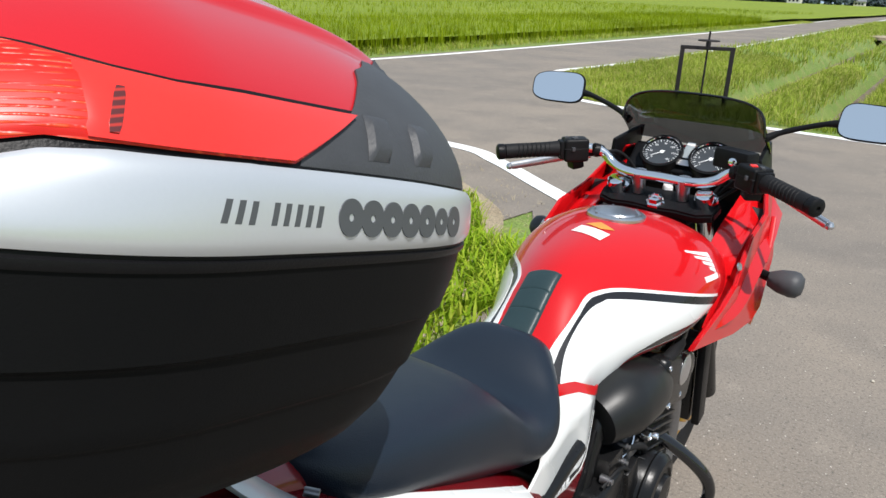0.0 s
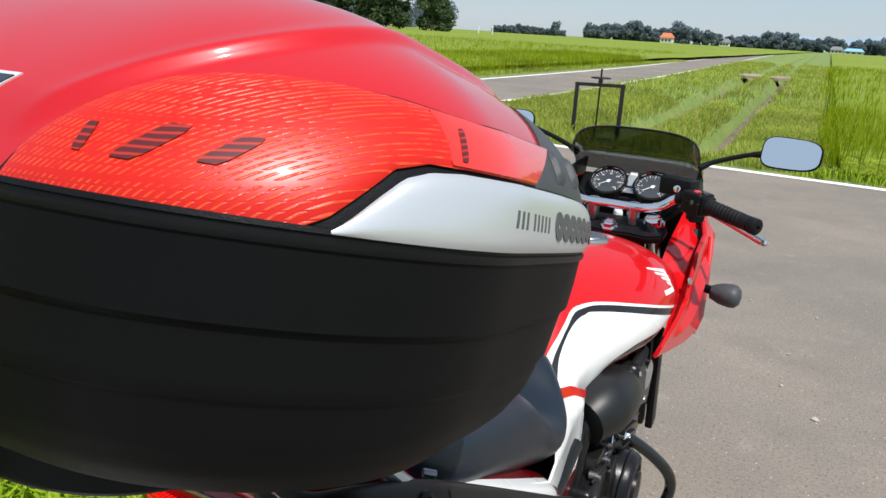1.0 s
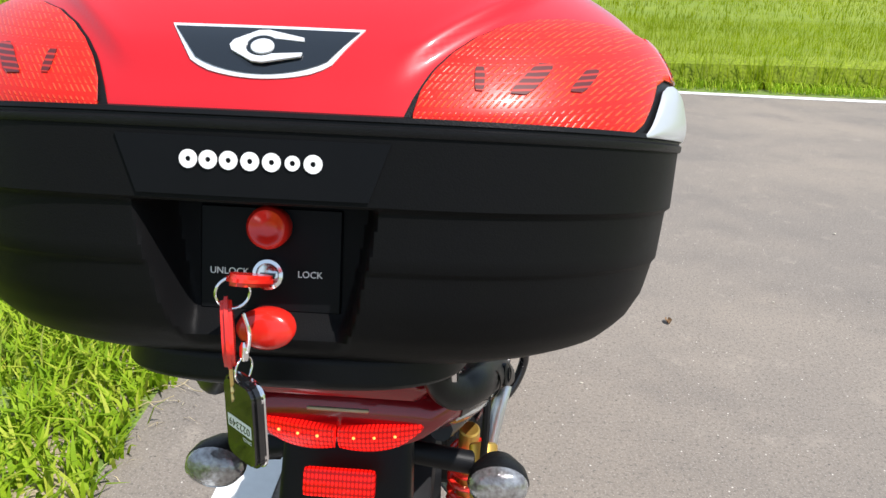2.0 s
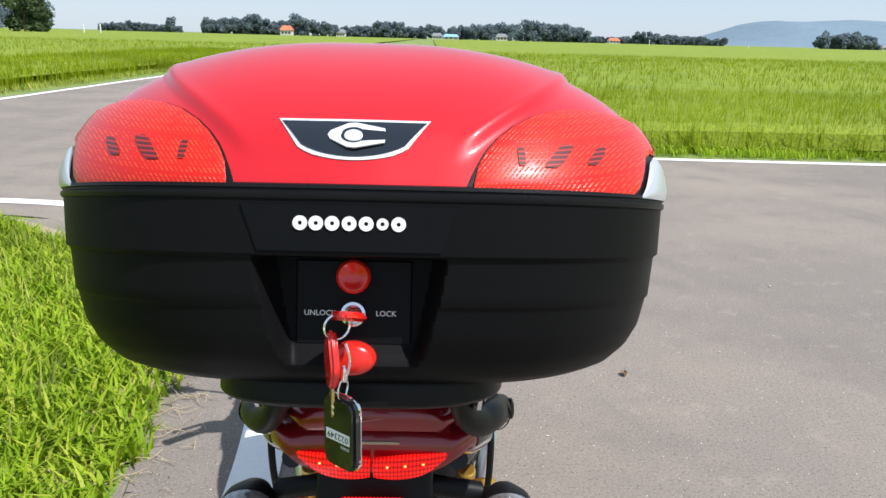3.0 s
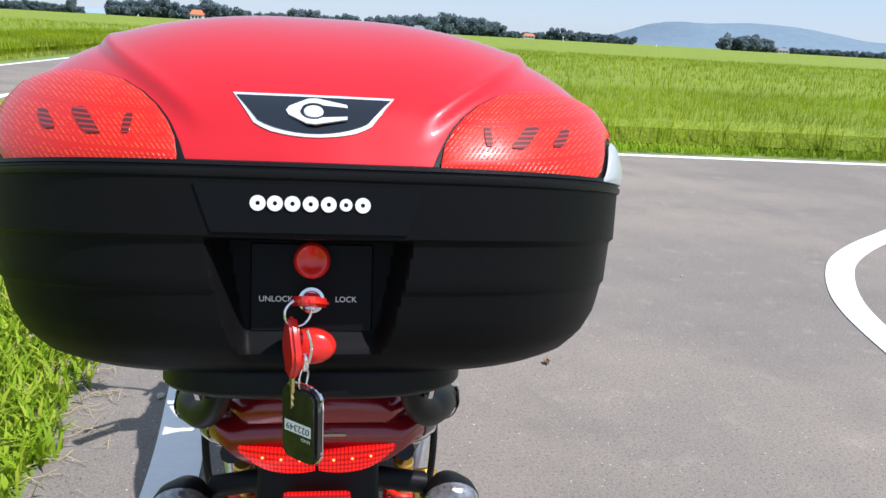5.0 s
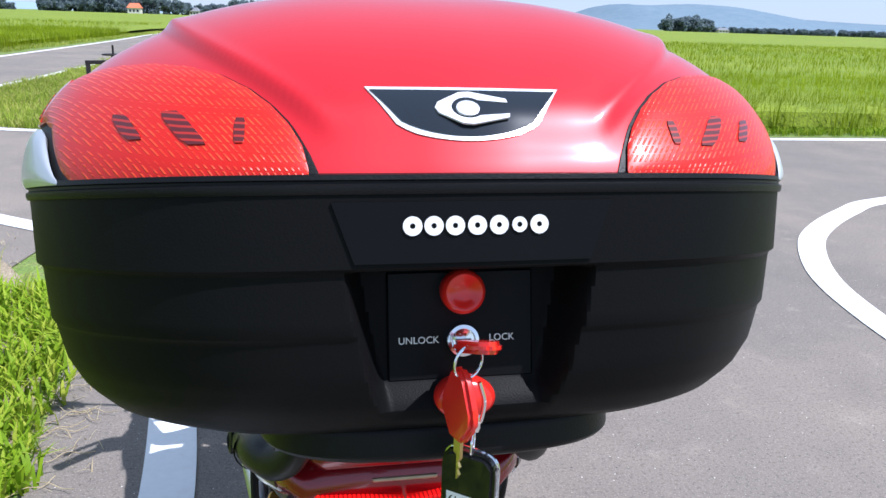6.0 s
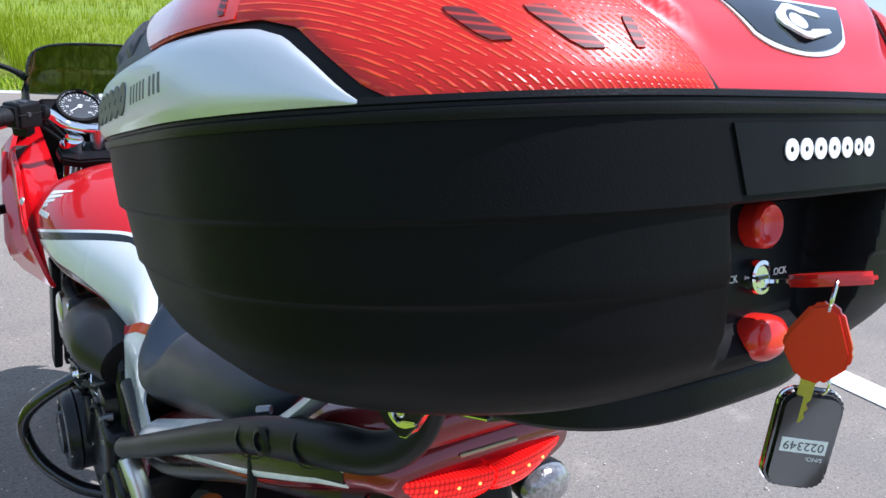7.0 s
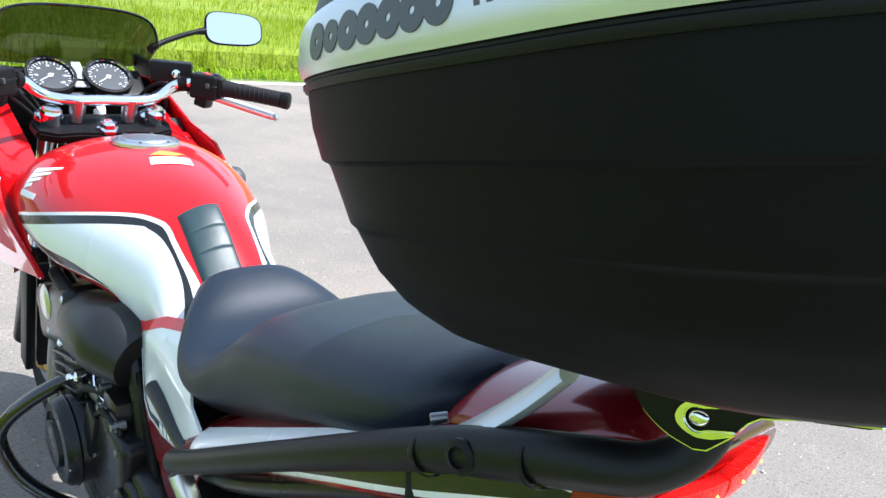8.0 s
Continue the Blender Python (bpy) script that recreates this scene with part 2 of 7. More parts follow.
def lathe(profile, n=32, m=Matrix()):
    """Turns (radius, z) pairs round z."""
    bm = bmesh.new()
    rings = []
    for r, z in profile:
        if r < 1e-5:
            rings.append([bm.verts.new((0, 0, z))])
        else:
            rings.append([bm.verts.new((r * math.cos(2 * math.pi * i / n), r * math.sin(2 * math.pi * i / n), z)) for i in range(n)])
    for a, b in zip(rings, rings[1:]):
        for i in range(n):
            k = (i + 1) % n
            p = [a[i % len(a)], a[k % len(a)], b[k % len(b)], b[i % len(b)]]
            q = [v for j, v in enumerate(p) if v not in p[:j]]
            if len(q) > 2:
                bm.faces.new(q)
    bmesh.ops.recalc_face_normals(bm, faces=bm.faces)
    bmesh.ops.transform(bm, matrix=m, verts=bm.verts)
    return bm


def smooth_path(pts, n=6):
    """Catmull-Rom through the points."""
    p = [Vector(q) for q in pts]
    p = [2 * p[0] - p[1]] + p + [2 * p[-1] - p[-2]]
    out = []
    for i in range(1, len(p) - 2):
        a, b, c, d = p[i - 1:i + 3]
        for k in range(n):
            t = k / n
            out.append(0.5 * (2 * b + (c - a) * t + (2 * a - 5 * b + 4 * c - d) * t * t + (3 * b - a - 3 * c + d) * t ** 3))
    return out + [p[-2]]


def tube(pts, r, n=12, smooth=6, flat=1.0, radii=None):
    """A round bar along the points; flat squeezes it; radii vary it along its way."""
    path = smooth_path(pts, smooth) if smooth > 1 else [Vector(q) for q in pts]
    bm = bmesh.new()
    up = Vector((0, 0, 1))
    rings = []
    last = None
    for i, c in enumerate(path):
        d = (path[min(i + 1, len(path) - 1)] - path[max(i - 1, 0)]).normalized()
        if last is None:
            s = d.cross(up)
            s = s.normalized() if s.length > 1e-3 else Vector((1, 0, 0))
        else:
            s = (last - d * last.dot(d)).normalized()
        last = s
        w = d.cross(s)
        k = r if radii is None else r * float(np.interp(i / (len(path) - 1), np.linspace(0, 1, len(radii)), radii))
        rings.append([bm.verts.new(c + s * k * math.cos(2 * math.pi * j / n) + w * k * flat * math.sin(2 * math.pi * j / n)) for j in range(n)])
    for a, b in zip(rings, rings[1:]):
        for j in range(n):
            bm.faces.new((a[j], a[(j + 1) % n], b[(j + 1) % n], b[j]))
    bm.faces.new(list(reversed(rings[0])))
    bm.faces.new(rings[-1])
    bmesh.ops.recalc_face_normals(bm, faces=bm.faces)
    return bm


def merge(*bms):
    out = bms[0]
    for b in bms[1:]:
        me = bpy.data.meshes.new("tmp")
        b.to_mesh(me)
        b.free()
        out.from_mesh(me)
        bpy.data.meshes.remove(me)
    return out


def prism(poly, d, m=Matrix(), bevel=0.0):
    """A flat plate in xy of outline poly, from z=0 to z=d."""
    bm = bmesh.new()
    a = [bm.verts.new((x, y, 0)) for x, y in poly]
    b = [bm.verts.new((x, y, d)) for x, y in poly]
    bm.faces.new(list(reversed(a)))
    bm.faces.new(b)
    for i in range(len(a)):
        k = (i + 1) % len(a)
        bm.faces.new((a[i], a[k], b[k], b[i]))
    bmesh.ops.recalc_face_normals(bm, faces=bm.faces)
    if bevel > 0:
        bmesh.ops.bevel(bm, geom=list(bm.edges), offset=bevel, segments=2, affect="EDGES")
    bmesh.ops.transform(bm, matrix=m, verts=bm.verts)
    return bm


def along(a, b):
    """The pose at a whose z axis points to b."""
    a, b = Vector(a), Vector(b)
    return Matrix.Translation(a) @ (b - a).to_track_quat("Z", "Y").to_matrix().to_4x4()


def rod(a, b, r, n=16, bevel=0.0):
    d = (Vector(b) - Vector(a)).length
    e = bevel or min(r * 0.15, d * 0.2)
    return lathe([(0, 0), (r - e, 0), (r, e), (r, d - e), (r - e, d), (0, d)], n, along(a, b))


def text_mesh(words, size, m, depth=0.0004):
    """Writing in the built-in font as a mesh, its middle at m."""
    cu = bpy.data.curves.new("writing", "FONT")
    cu.body, cu.size, cu.align_x, cu.align_y, cu.extrude, cu.resolution_u = words, size, "CENTER", "CENTER", depth, 3
    ob = bpy.data.objects.new("writing", cu)
    me = bpy.data.meshes.new_from_object(ob)
    bm = bmesh.new()
    bm.from_mesh(me)
    bmesh.ops.transform(bm, matrix=m, verts=bm.verts)
    bpy.data.objects.remove(ob)
    bpy.data.curves.remove(cu)
    bpy.data.meshes.remove(me)
    return bm


# ---- ground, roads ----
def interp_path(pts, n=8):
    return [(q.x, q.y) for q in smooth_path([(x, y, 0) for x, y in pts], n)]


def ditch(x, y):
    """How far the ground lies below the road's level."""
    d = 0.0
    for cx, w, deep in ((-2.35, 0.34, 0.62), (-0.95, 0.27, 0.58)):
        c = cx - 0.016 * (y - 12)
        if y > 9.6:
            d -= deep * math.exp(-((x - c) / w) ** 2) * min((y - 9.6) / 1.2, 1)
    if y > 9.3 and -4.2 < x < 0.6:
        d += 0.06 * noise.noise((x * 0.9, y * 0.5, 3.0))
    return d


def ground_sheet():
    def xs():
        a = [-1500, -600, -250, -120, -60, -35, -22, -14]
        b = [-10 + 0.5 * i for i in range(9)]
        c = [-5.5 + 0.13 * i for i in range(60)]
        e = [2.4 + 0.6 * i for i in range(12)]
        return a + b + c + e + [12, 18, 30, 55, 110, 250, 600, 1500]
    ys = [-800, -200, -60, -20, -8, -4] + [-2 + 1.0 * i for i in range(11)] + [8.8 + 0.25 * i for i in range(90)] + [32 + 1.5 * i for i in range(30)] + [80, 100, 130, 180, 260, 400, 700, 1300, 2500]
    bm = bmesh.new()
    cols = xs()
    rows = [[bm.verts.new((x, y, ditch(x, y) - 0.012)) for x in cols] for y in ys]
    for a, b in zip(rows, rows[1:]):
        for i in range(len(cols) - 1):
            bm.faces.new((a[i], a[i + 1], b[i + 1], b[i]))
    return solo("ground", bm, TURF, "grassy ground with two shallow ditches beside the road", "ground", kind="structure")


ground_sheet()


def flat(poly, z, thickness=0.006):
    return prism(poly, thickness, Matrix.Translation((0, 0, z)))


# the side road's mouth, the cross road and the farm road beyond it
LEFT_EDGE = [(-9.0, 5.62), (-5.0, 5.62), (-3.14, 5.55), (-2.53, 5.27), (-1.91, 4.82), (-1.48, 4.50), (-1.24, 4.25), (-0.985, 3.78), (-0.76, 3.28), (-0.637, 2.75), (-0.547, 2.1), (-0.487, 1.5), (-0.465, 0.6), (-0.46, -0.6), (-0.46, -2), (-0.46, -4), (-0.46, -7), (-0.46, -12), (-0.46, -20), (-0.46, -40)]
RIGHT_EDGE = [(2.72, -40), (2.72, -20), (2.72, -12), (2.71, -7), (2.70, -4), (2.69, -2), (2.66, -0.4), (2.64, 1.0), (2.66, 2.0), (2.76, 2.65), (2.96, 3.27), (3.33, 3.89), (3.72, 4.31), (4.27, 4.74), (4.85, 5.08), (6.2, 5.38), (9, 5.45), (14, 5.45), (22, 5.45), (36, 5.45), (60, 5.45)]
outline = [(-9.0, 5.2)] + [p for p in interp_path(LEFT_EDGE, 5)[1:]] 
outline = [(x - (0.42 if i > 12 else 0.0), y - (0.45 if i <= 30 else 0)) for i, (x, y) in enumerate(outline)]
outline += [(x + 1.2, y - 1.2) for x, y in interp_path(RIGHT_EDGE, 5)]
outline += [(60, 8.76), (2.9, 8.84), (-0.6, 9.05), (-3.0, 9.22), (-4.3, 9.75), (-5.1, 11.1), (-5.22, 12.5), (-5.15, 18), (-5.45, 34), (-6.9, 80), (-12.5, 260),
            (-15.6, 260), (-10.2, 80), (-8.75, 40), (-8.7, 18), (-8.9, 11), (-9.4, 5.2)]
solo("road", flat(outline, -0.006), ASPHALT, "worn grey asphalt farm-road junction with fine grit", "road", kind="structure")


def stripe(pts, w, name, label, smooth=6):
    p = [Vector((x, y, 0)) for x, y in (interp_path(pts, smooth) if smooth > 1 else pts)]
    def f(u, v):
        i = min(int(round(v * (len(p) - 1))), len(p) - 1)
        d = (p[min(i + 1, len(p) - 1)] - p[max(i - 1, 0)]).normalized()
        s = Vector((-d.y, d.x, 0))
        return p[i] + s * w * (u - 0.5) + Vector((0, 0, 0.003))
    bm = thick(grid(f, 1, len(p) - 1), 0.004)
    bmesh.ops.recalc_face_normals(bm, faces=bm.faces)
    return solo(name, bm, LINE_PAINT, label, "road marking", group="white road lines", kind="structure")


stripe(LEFT_EDGE[1:], 0.158, "road_line", "white painted edge line curving round the corner")
stripe(RIGHT_EDGE, 0.17, "road_line", "white painted edge line sweeping round the far corner")
stripe([(60, 8.62), (36, 8.62), (22, 8.62), (14, 8.62), (9, 8.62), (6, 8.63), (2.9, 8.70), (-0.6, 8.92), (-2.9, 9.08), (-4.0, 9.55), (-4.95, 10.9), (-5.5, 12.4), (-5.42, 14), (-5.28, 18), (-5.55, 34), (-7.05, 80), (-12.6, 260)], 0.15, "road_line", "white painted line along the grass verge")
stripe([(-15.3, 260), (-10.0, 80), (-8.6, 40), (-8.5, 18), (-8.65, 11), (-9.2, 5.3)], 0.15, "road_line", "white painted line along the farm road")


# ---- the top case ----
CASE_PITCH = math.atan(0.24)
CASE = Matrix.Translation((0.0015, -0.074, 1.2830)) @ Matrix.Rotation(-CASE_PITCH, 4, "X")
HALF_W, REAR_D, FRONT_D = 0.277, 0.225, 0.272
LID_H = 0.152
REAR_N = 2.22


def sstep(x):
    x = min(max(x, 0.0), 1.0)
    return x * x * (3 - 2 * x)


def plan(a, sx=1.0, sr=1.0, sf=1.0):
    """The case's outline at angle a (0 at the rear, pi/2 at the right side), scaled."""
    s, c = math.sin(a), math.cos(a)
    n = REAR_N if c > 0 else 4.5
    x = math.copysign(abs(s) ** (2 / n), s) * HALF_W * sx
    y = REAR_D - math.copysign(abs(c) ** (2 / n), c) * (REAR_D * sr if c > 0 else FRONT_D * sf)
    if c > 0:
        # the rear is nearly flat across its middle
        y += 0.016 * max(sr, 0) * (1 - sstep((abs(s) ** (2 / n) * HALF_W - 0.03) / 0.15))
    return x, y


def lid_base(a, w):
    k = min(max(w / LID_H, 0), 1)
    return Vector((*plan(a, (1 - k ** 2.4) ** 0.4545, (1 - k ** 1.4) ** 0.6, (1 - k ** 2.8) ** 0.45), w))


def lid_at(a, w, out=0.0):
    """A point of the lid's outside at angle a and height w over the rim, with the pressed middle field."""
    p = lid_base(a, w)
    e = 1e-3
    w0 = min(w, LID_H - 2 * e)
    du = lid_base(a + e, w0) - lid_base(a - e, w0)
    dv = lid_base(a, w0 + e) - lid_base(a, max(w0 - e, 0))
    n = du.cross(dv)
    n = n.normalized() if n.length > 1e-12 else Vector((0, 0, 1))
    edge = 0.086 + 0.105 * sstep((w - 0.02) / 0.11)
    out += 0.0044 * sstep((edge - abs(p.x)) / 0.013) * sstep((w - 0.022) / 0.03) + 0.0014 * math.exp(-((abs(p.x) - edge + 0.012) / 0.009) ** 2) * sstep((w - 0.03) / 0.03)
    return p + n * out


def lid_angle(x, w):
    """The rear angle at which the lid is x wide at height w."""
    k = w / LID_H
    r = min(abs(x) / (HALF_W * (1 - k ** 2.4) ** 0.4545), 1)
    return math.copysign(math.asin(r ** (REAR_N / 2)), x)


def side_angle(v):
    """The angle in degrees at which the outline lies v ahead of its rear."""
    c = ((REAR_D - v) / REAR_D) ** (REAR_N / 2) if v < REAR_D else -min((v - REAR_D) / FRONT_D, 1) ** 2.25
    return math.degrees(math.acos(c))


def ahead(deg):
    """How far the outline at this angle lies ahead of its rear."""
    c = math.cos(radians(min(deg, 179.9)))
    return REAR_D * (1 - c ** (2 / REAR_N)) if c > 0 else REAR_D + FRONT_D * (-c) ** (1 / 2.25)


def shell_angle(x):
    return math.copysign(math.asin(min(abs(x) / (HALF_W * 0.985), 1) ** (2.15 / 2)), x)


def shell_at(a, w, out=0.0, hollow=True):
    """A point of the lower shell; w is negative."""
    t = -w
    d = float(np.interp(t, (0, 0.0415, 0.0435, 0.0465, 0.079, 0.0805, 0.083, 0.105, 0.124, 0.139, 0.149, 0.156), (-0.001, 0.0012, 0.0044, 0.0050, 0.0085, 0.0104, 0.0112, 0.0165, 0.027, 0.043, 0.067, 0.150)))
    f = d + 0.42 * max(t - 0.02, 0)
    p = Vector((*plan(a, 1 - d / HALF_W, 1 - d / REAR_D, 1 - f / FRONT_D), w))
    if hollow and math.cos(a) > 0:
        deg = abs(math.degrees(math.atan2(math.sin(a), math.cos(a))))
        inner = 13.4 - 2.6 * (t - 0.042) / 0.08
        k = sstep((inner - deg) / 2.4 + 0.02) * sstep((t - 0.0425) / 0.0025) * (1 - sstep((t - 0.108) / 0.03))
        flat_y = 0.062
        p.y = p.y + (flat_y - p.y) * k if flat_y > p.y else p.y
    r = Vector((p.x / HALF_W ** 2, (p.y - REAR_D) / REAR_D ** 2, 0)).normalized()
    return p + r * out


def sheet(f, us, vs, close_u=False, cap_last=False):
    """A sheet over uneven parameters."""
    bm = bmesh.new()
    rows = [[bm.verts.new(f(u, v)) for u in us] for v in vs]
    n = len(us)
    for a, b in zip(rows, rows[1:]):
        for i in range(n if close_u else n - 1):
            bm.faces.new((a[i], a[(i + 1) % n], b[(i + 1) % n], b[i]))
    if cap_last:
        bm.faces.new(rows[-1])
    return bm


def curve_at(pts, t):
    return float(np.interp(t, [p[0] for p in pts], [p[1] for p in pts]))


def lid_patch(low, up, a0, a1, b0, b1, out, side, nu=60, nv=18, pillow=0.0, back=0.003):
    """A plate on the lid between a lower curve over a0..a1 and an upper one over b0..b1 (degrees, heights)."""
    def f(u, v):
        tl, tu = a0 + (a1 - a0) * u, b0 + (b1 - b0) * u
        a = side_angle(ahead(tl) + (ahead(tu) - ahead(tl)) * v) if tl > 40 else tl + (tu - tl) * v
        wl, wu = curve_at(low, tl), curve_at(up, tu)
        k = (1 - abs(2 * v - 1) ** 5) * (1 - abs(2 * u - 1) ** 14)
        return CASE @ lid_at(radians(a) * side, wl + (wu - wl) * v, out + pillow * k)
    bm = grid(f, nu, nv)
    bm.normal_update()
    if side < 0:
        bmesh.ops.reverse_faces(bm, faces=bm.faces)
    return thick(bm, back)


LENS_LOW = [(16.5, 0.0080), (50.4, 0.0080), (53.2, 0.0140), (57.1, 0.0285), (60.5, 0.041), (65.9, 0.0466), (75, 0.0472), (90.16, 0.0474)]
ARCH = [(0.091, 0.0215), (0.099, 0.036), (0.109, 0.0475), (0.121, 0.0575), (0.137, 0.067), (0.156, 0.0735), (0.178, 0.0775), (0.198, 0.0788)]
LENS_UP = [(16.5, 0.0090)] + [(math.degrees(lid_angle(x, w)), w) for x, w in ARCH] + [(62, 0.0775), (72, 0.0750), (80, 0.0740), (94.0, 0.0750)]
SILVER_UP = [(53.7, 0.0075), (55.4, 0.0125), (58.8, 0.0262), (62.0, 0.0370), (66.0, 0.0420), (72.0, 0.0444), (88.0, 0.0455), (100, 0.0435), (125, 0.038), (150, 0.035)]
SILVER_LOW = [(53.7, 0.0065), (150, 0.0065)]
CORNER_UP = [(90.27, 0.050), (91.7, 0.064), (94.1, 0.0775), (97, 0.090), (102, 0.103), (114, 0.112), (180, 0.115)]
CORNER_LOW = [(90.2, 0.047), (100, 0.0455), (125, 0.040), (150, 0.036), (180, 0.036)]


def lens_material():
    """Clear red plastic over pressed rows of short slanted prism edges, with plain bands between the rows; sun sparkle
    on the edges is painted in as patches of brighter orange.
    """
    m = material("reflector_red", (0.60, 0.010, 0.007), 0.34, 0.0, coat=0.22, spec=0.4)
    nt = m.node_tree
    b = nt.nodes["Principled BSDF"]
    b.inputs["Coat Roughness"].default_value = 0.05
    tc = nt.nodes.new("ShaderNodeTexCoord")
    xyz = nt.nodes.new("ShaderNodeSeparateXYZ")
    nt.links.new(tc.outputs["Object"], xyz.inputs[0])

    def calc(op, a, v=None, w=None):
        n = nt.nodes.new("ShaderNodeMath")
        n.operation = op
        for k, q in enumerate((a, v, w)):
            if q is None:
                continue
            if isinstance(q, (int, float)):
                n.inputs[k].default_value = q
            else:
                nt.links.new(q, n.inputs[k])
        return n.outputs[0]

    def bump_of(v, lo, hi):
        """One inside lo..hi of a 0..1 ramp, with soft ends."""
        r = nt.nodes.new("ShaderNodeMapRange")
        r.interpolation_type = "SMOOTHSTEP"
        r.inputs[1].default_value, r.inputs[2].default_value = lo, hi
        nt.links.new(v, r.inputs[0])
        return r.outputs[0]

    girth = calc("SUBTRACT", calc("ABSOLUTE", xyz.outputs[0]), calc("MULTIPLY", xyz.outputs[1], 0.55))
    slant = calc("SUBTRACT", girth, calc("MULTIPLY", xyz.outputs[2], 0.42))
    edge = calc("ABSOLUTE", calc("SUBTRACT", calc("FRACT", calc("MULTIPLY", slant, 300.0)), 0.5))
    row = calc("ABSOLUTE", calc("SUBTRACT", calc("FRACT", calc("MULTIPLY", xyz.outputs[2], 235.0)), 0.5))
    band = calc("ABSOLUTE", calc("SUBTRACT", calc("FRACT", calc("MULTIPLY", xyz.outputs[2], 41.0)), 0.5))
    dash = calc("MULTIPLY", bump_of(edge, 0.26, 0.46), bump_of(row, 0.45, 0.33))
    dash = calc("MULTIPLY", dash, bump_of(band, 0.47, 0.43))
    sparkle_patches = nt.nodes.new("ShaderNodeTexNoise")
    sparkle_patches.inputs["Scale"].default_value, sparkle_patches.inputs["Detail"].default_value = 150.0, 2.0
    nt.links.new(tc.outputs["Object"], sparkle_patches.inputs["Vector"])
    dash = calc("MULTIPLY", dash, bump_of(sparkle_patches.outputs[0], 0.26, 0.62))
    bp = nt.nodes.new("ShaderNodeBump")
    bp.inputs["Strength"].default_value, bp.inputs["Distance"].default_value = 0.40, 0.0012
    nt.links.new(dash, bp.inputs["Height"])
    nt.links.new(bp.outputs[0], b.inputs["Normal"])
    # painted sparkle: the edges turn from red to a brighter orange
    ramp = nt.nodes.new("ShaderNodeMix")
    ramp.data_type = "RGBA"
    ramp.inputs[6].default_value, ramp.inputs[7].default_value = (0.56, 0.010, 0.003, 1), (0.84, 0.080, 0.018, 1)
    nt.links.new(dash, ramp.inputs[0])
    nt.links.new(ramp.outputs[2], b.inputs["Base Color"])
    return m


def louvre_material():
    """Dark clip behind the lens, striped by the lens's level ribs."""
    m = material("dark_red_recess", (0.20, 0.010, 0.008), 0.5, spec=0.3, coat=0.8)
    nt = m.node_tree
    tc = nt.nodes.new("ShaderNodeTexCoord")
    wv = nt.nodes.new("ShaderNodeTexWave")
    wv.bands_direction = "Z"
    wv.inputs["Scale"].default_value, wv.inputs["Distortion"].default_value = 105.0, 0.6
    nt.links.new(tc.outputs["Object"], wv.inputs["Vector"])
    mix = nt.nodes.new("ShaderNodeMix")
    mix.data_type = "RGBA"
    mix.inputs[6].default_value, mix.inputs[7].default_value = (0.085, 0.005, 0.005, 1), (0.42, 0.016, 0.007, 1)
    r = nt.nodes.new("ShaderNodeMapRange")
    r.inputs[1].default_value, r.inputs[2].default_value = 0.55, 0.95
    nt.links.new(wv.outputs["Fac"], r.inputs[0])
    nt.links.new(r.outputs[0], mix.inputs[0])
    nt.links.new(mix.outputs[2], nt.nodes["Principled BSDF"].inputs["Base Color"])
    return m


REFLECTOR = lens_material()
LENS_CLEAR_RED = material("clear_red_plastic", (0.72, 0.022, 0.012), 0.18, 0, 0.15, 12.0, 300.0, coat=1.0, other=(0.8, 0.04, 0.02))
HOLE_RED = louvre_material()
EMBLEM = material("emblem_silver", (0.80, 0.81, 0.82), 0.30, 0.35, coat=0.5)
BADGE_BLACK = material("badge_black", (0.006, 0.009, 0.014), 0.10, 0, 0.1, 10.0, 80.0, coat=1.0)
PANEL_BLACK = material("label_black", (0.0052, 0.0055, 0.0066), 0.36, 0, 0.15, 10.0, 80.0, spec=0.12)


def ring_shape(r0, r1, m, d=0.0006, n=24, gap=0.0):
    """A flat ring in xy, open on its right over `gap` radians."""
    bm = bmesh.new()
    rows = []
    k = n if gap == 0 else n + 1
    for i in range(k):
        a = gap / 2 + (2 * math.pi - gap) * i / n
        c, s = math.cos(a), math.sin(a)
        rows.append([bm.verts.new(m @ Vector((r * c, r * s, z))) for r, z in ((r0, 0), (r1, 0), (r1, d), (r0, d))])
    for i in range(n if gap == 0 else n):
        p, q = rows[i], rows[(i + 1) % k]
        for j in range(4):
            bm.faces.new((p[j], p[(j + 1) % 4], q[(j + 1) % 4], q[j]))
    bmesh.ops.recalc_face_normals(bm, faces=bm.faces)
    return bm


def facing(p, n, up=Vector((0, 0, 1))):
    """A pose at p whose z axis is n and whose y axis leans to up."""
    n = n.normalized()
    x = up.cross(n).normalized()
    y = n.cross(x)
    return Matrix((( x.x, y.x, n.x, p.x), (x.y, y.y, n.y, p.y), (x.z, y.z, n.z, p.z), (0, 0, 0, 1)))


def lid_frame(a, w, out):
    p = lid_at(a, w, out)
    du = lid_base(a + 1e-3, w) - lid_base(a - 1e-3, w)
    dv = lid_base(a, w + 1e-3) - lid_base(a, w - 1e-3)
    n = du.cross(dv).normalized()
    return CASE @ facing(p, n)


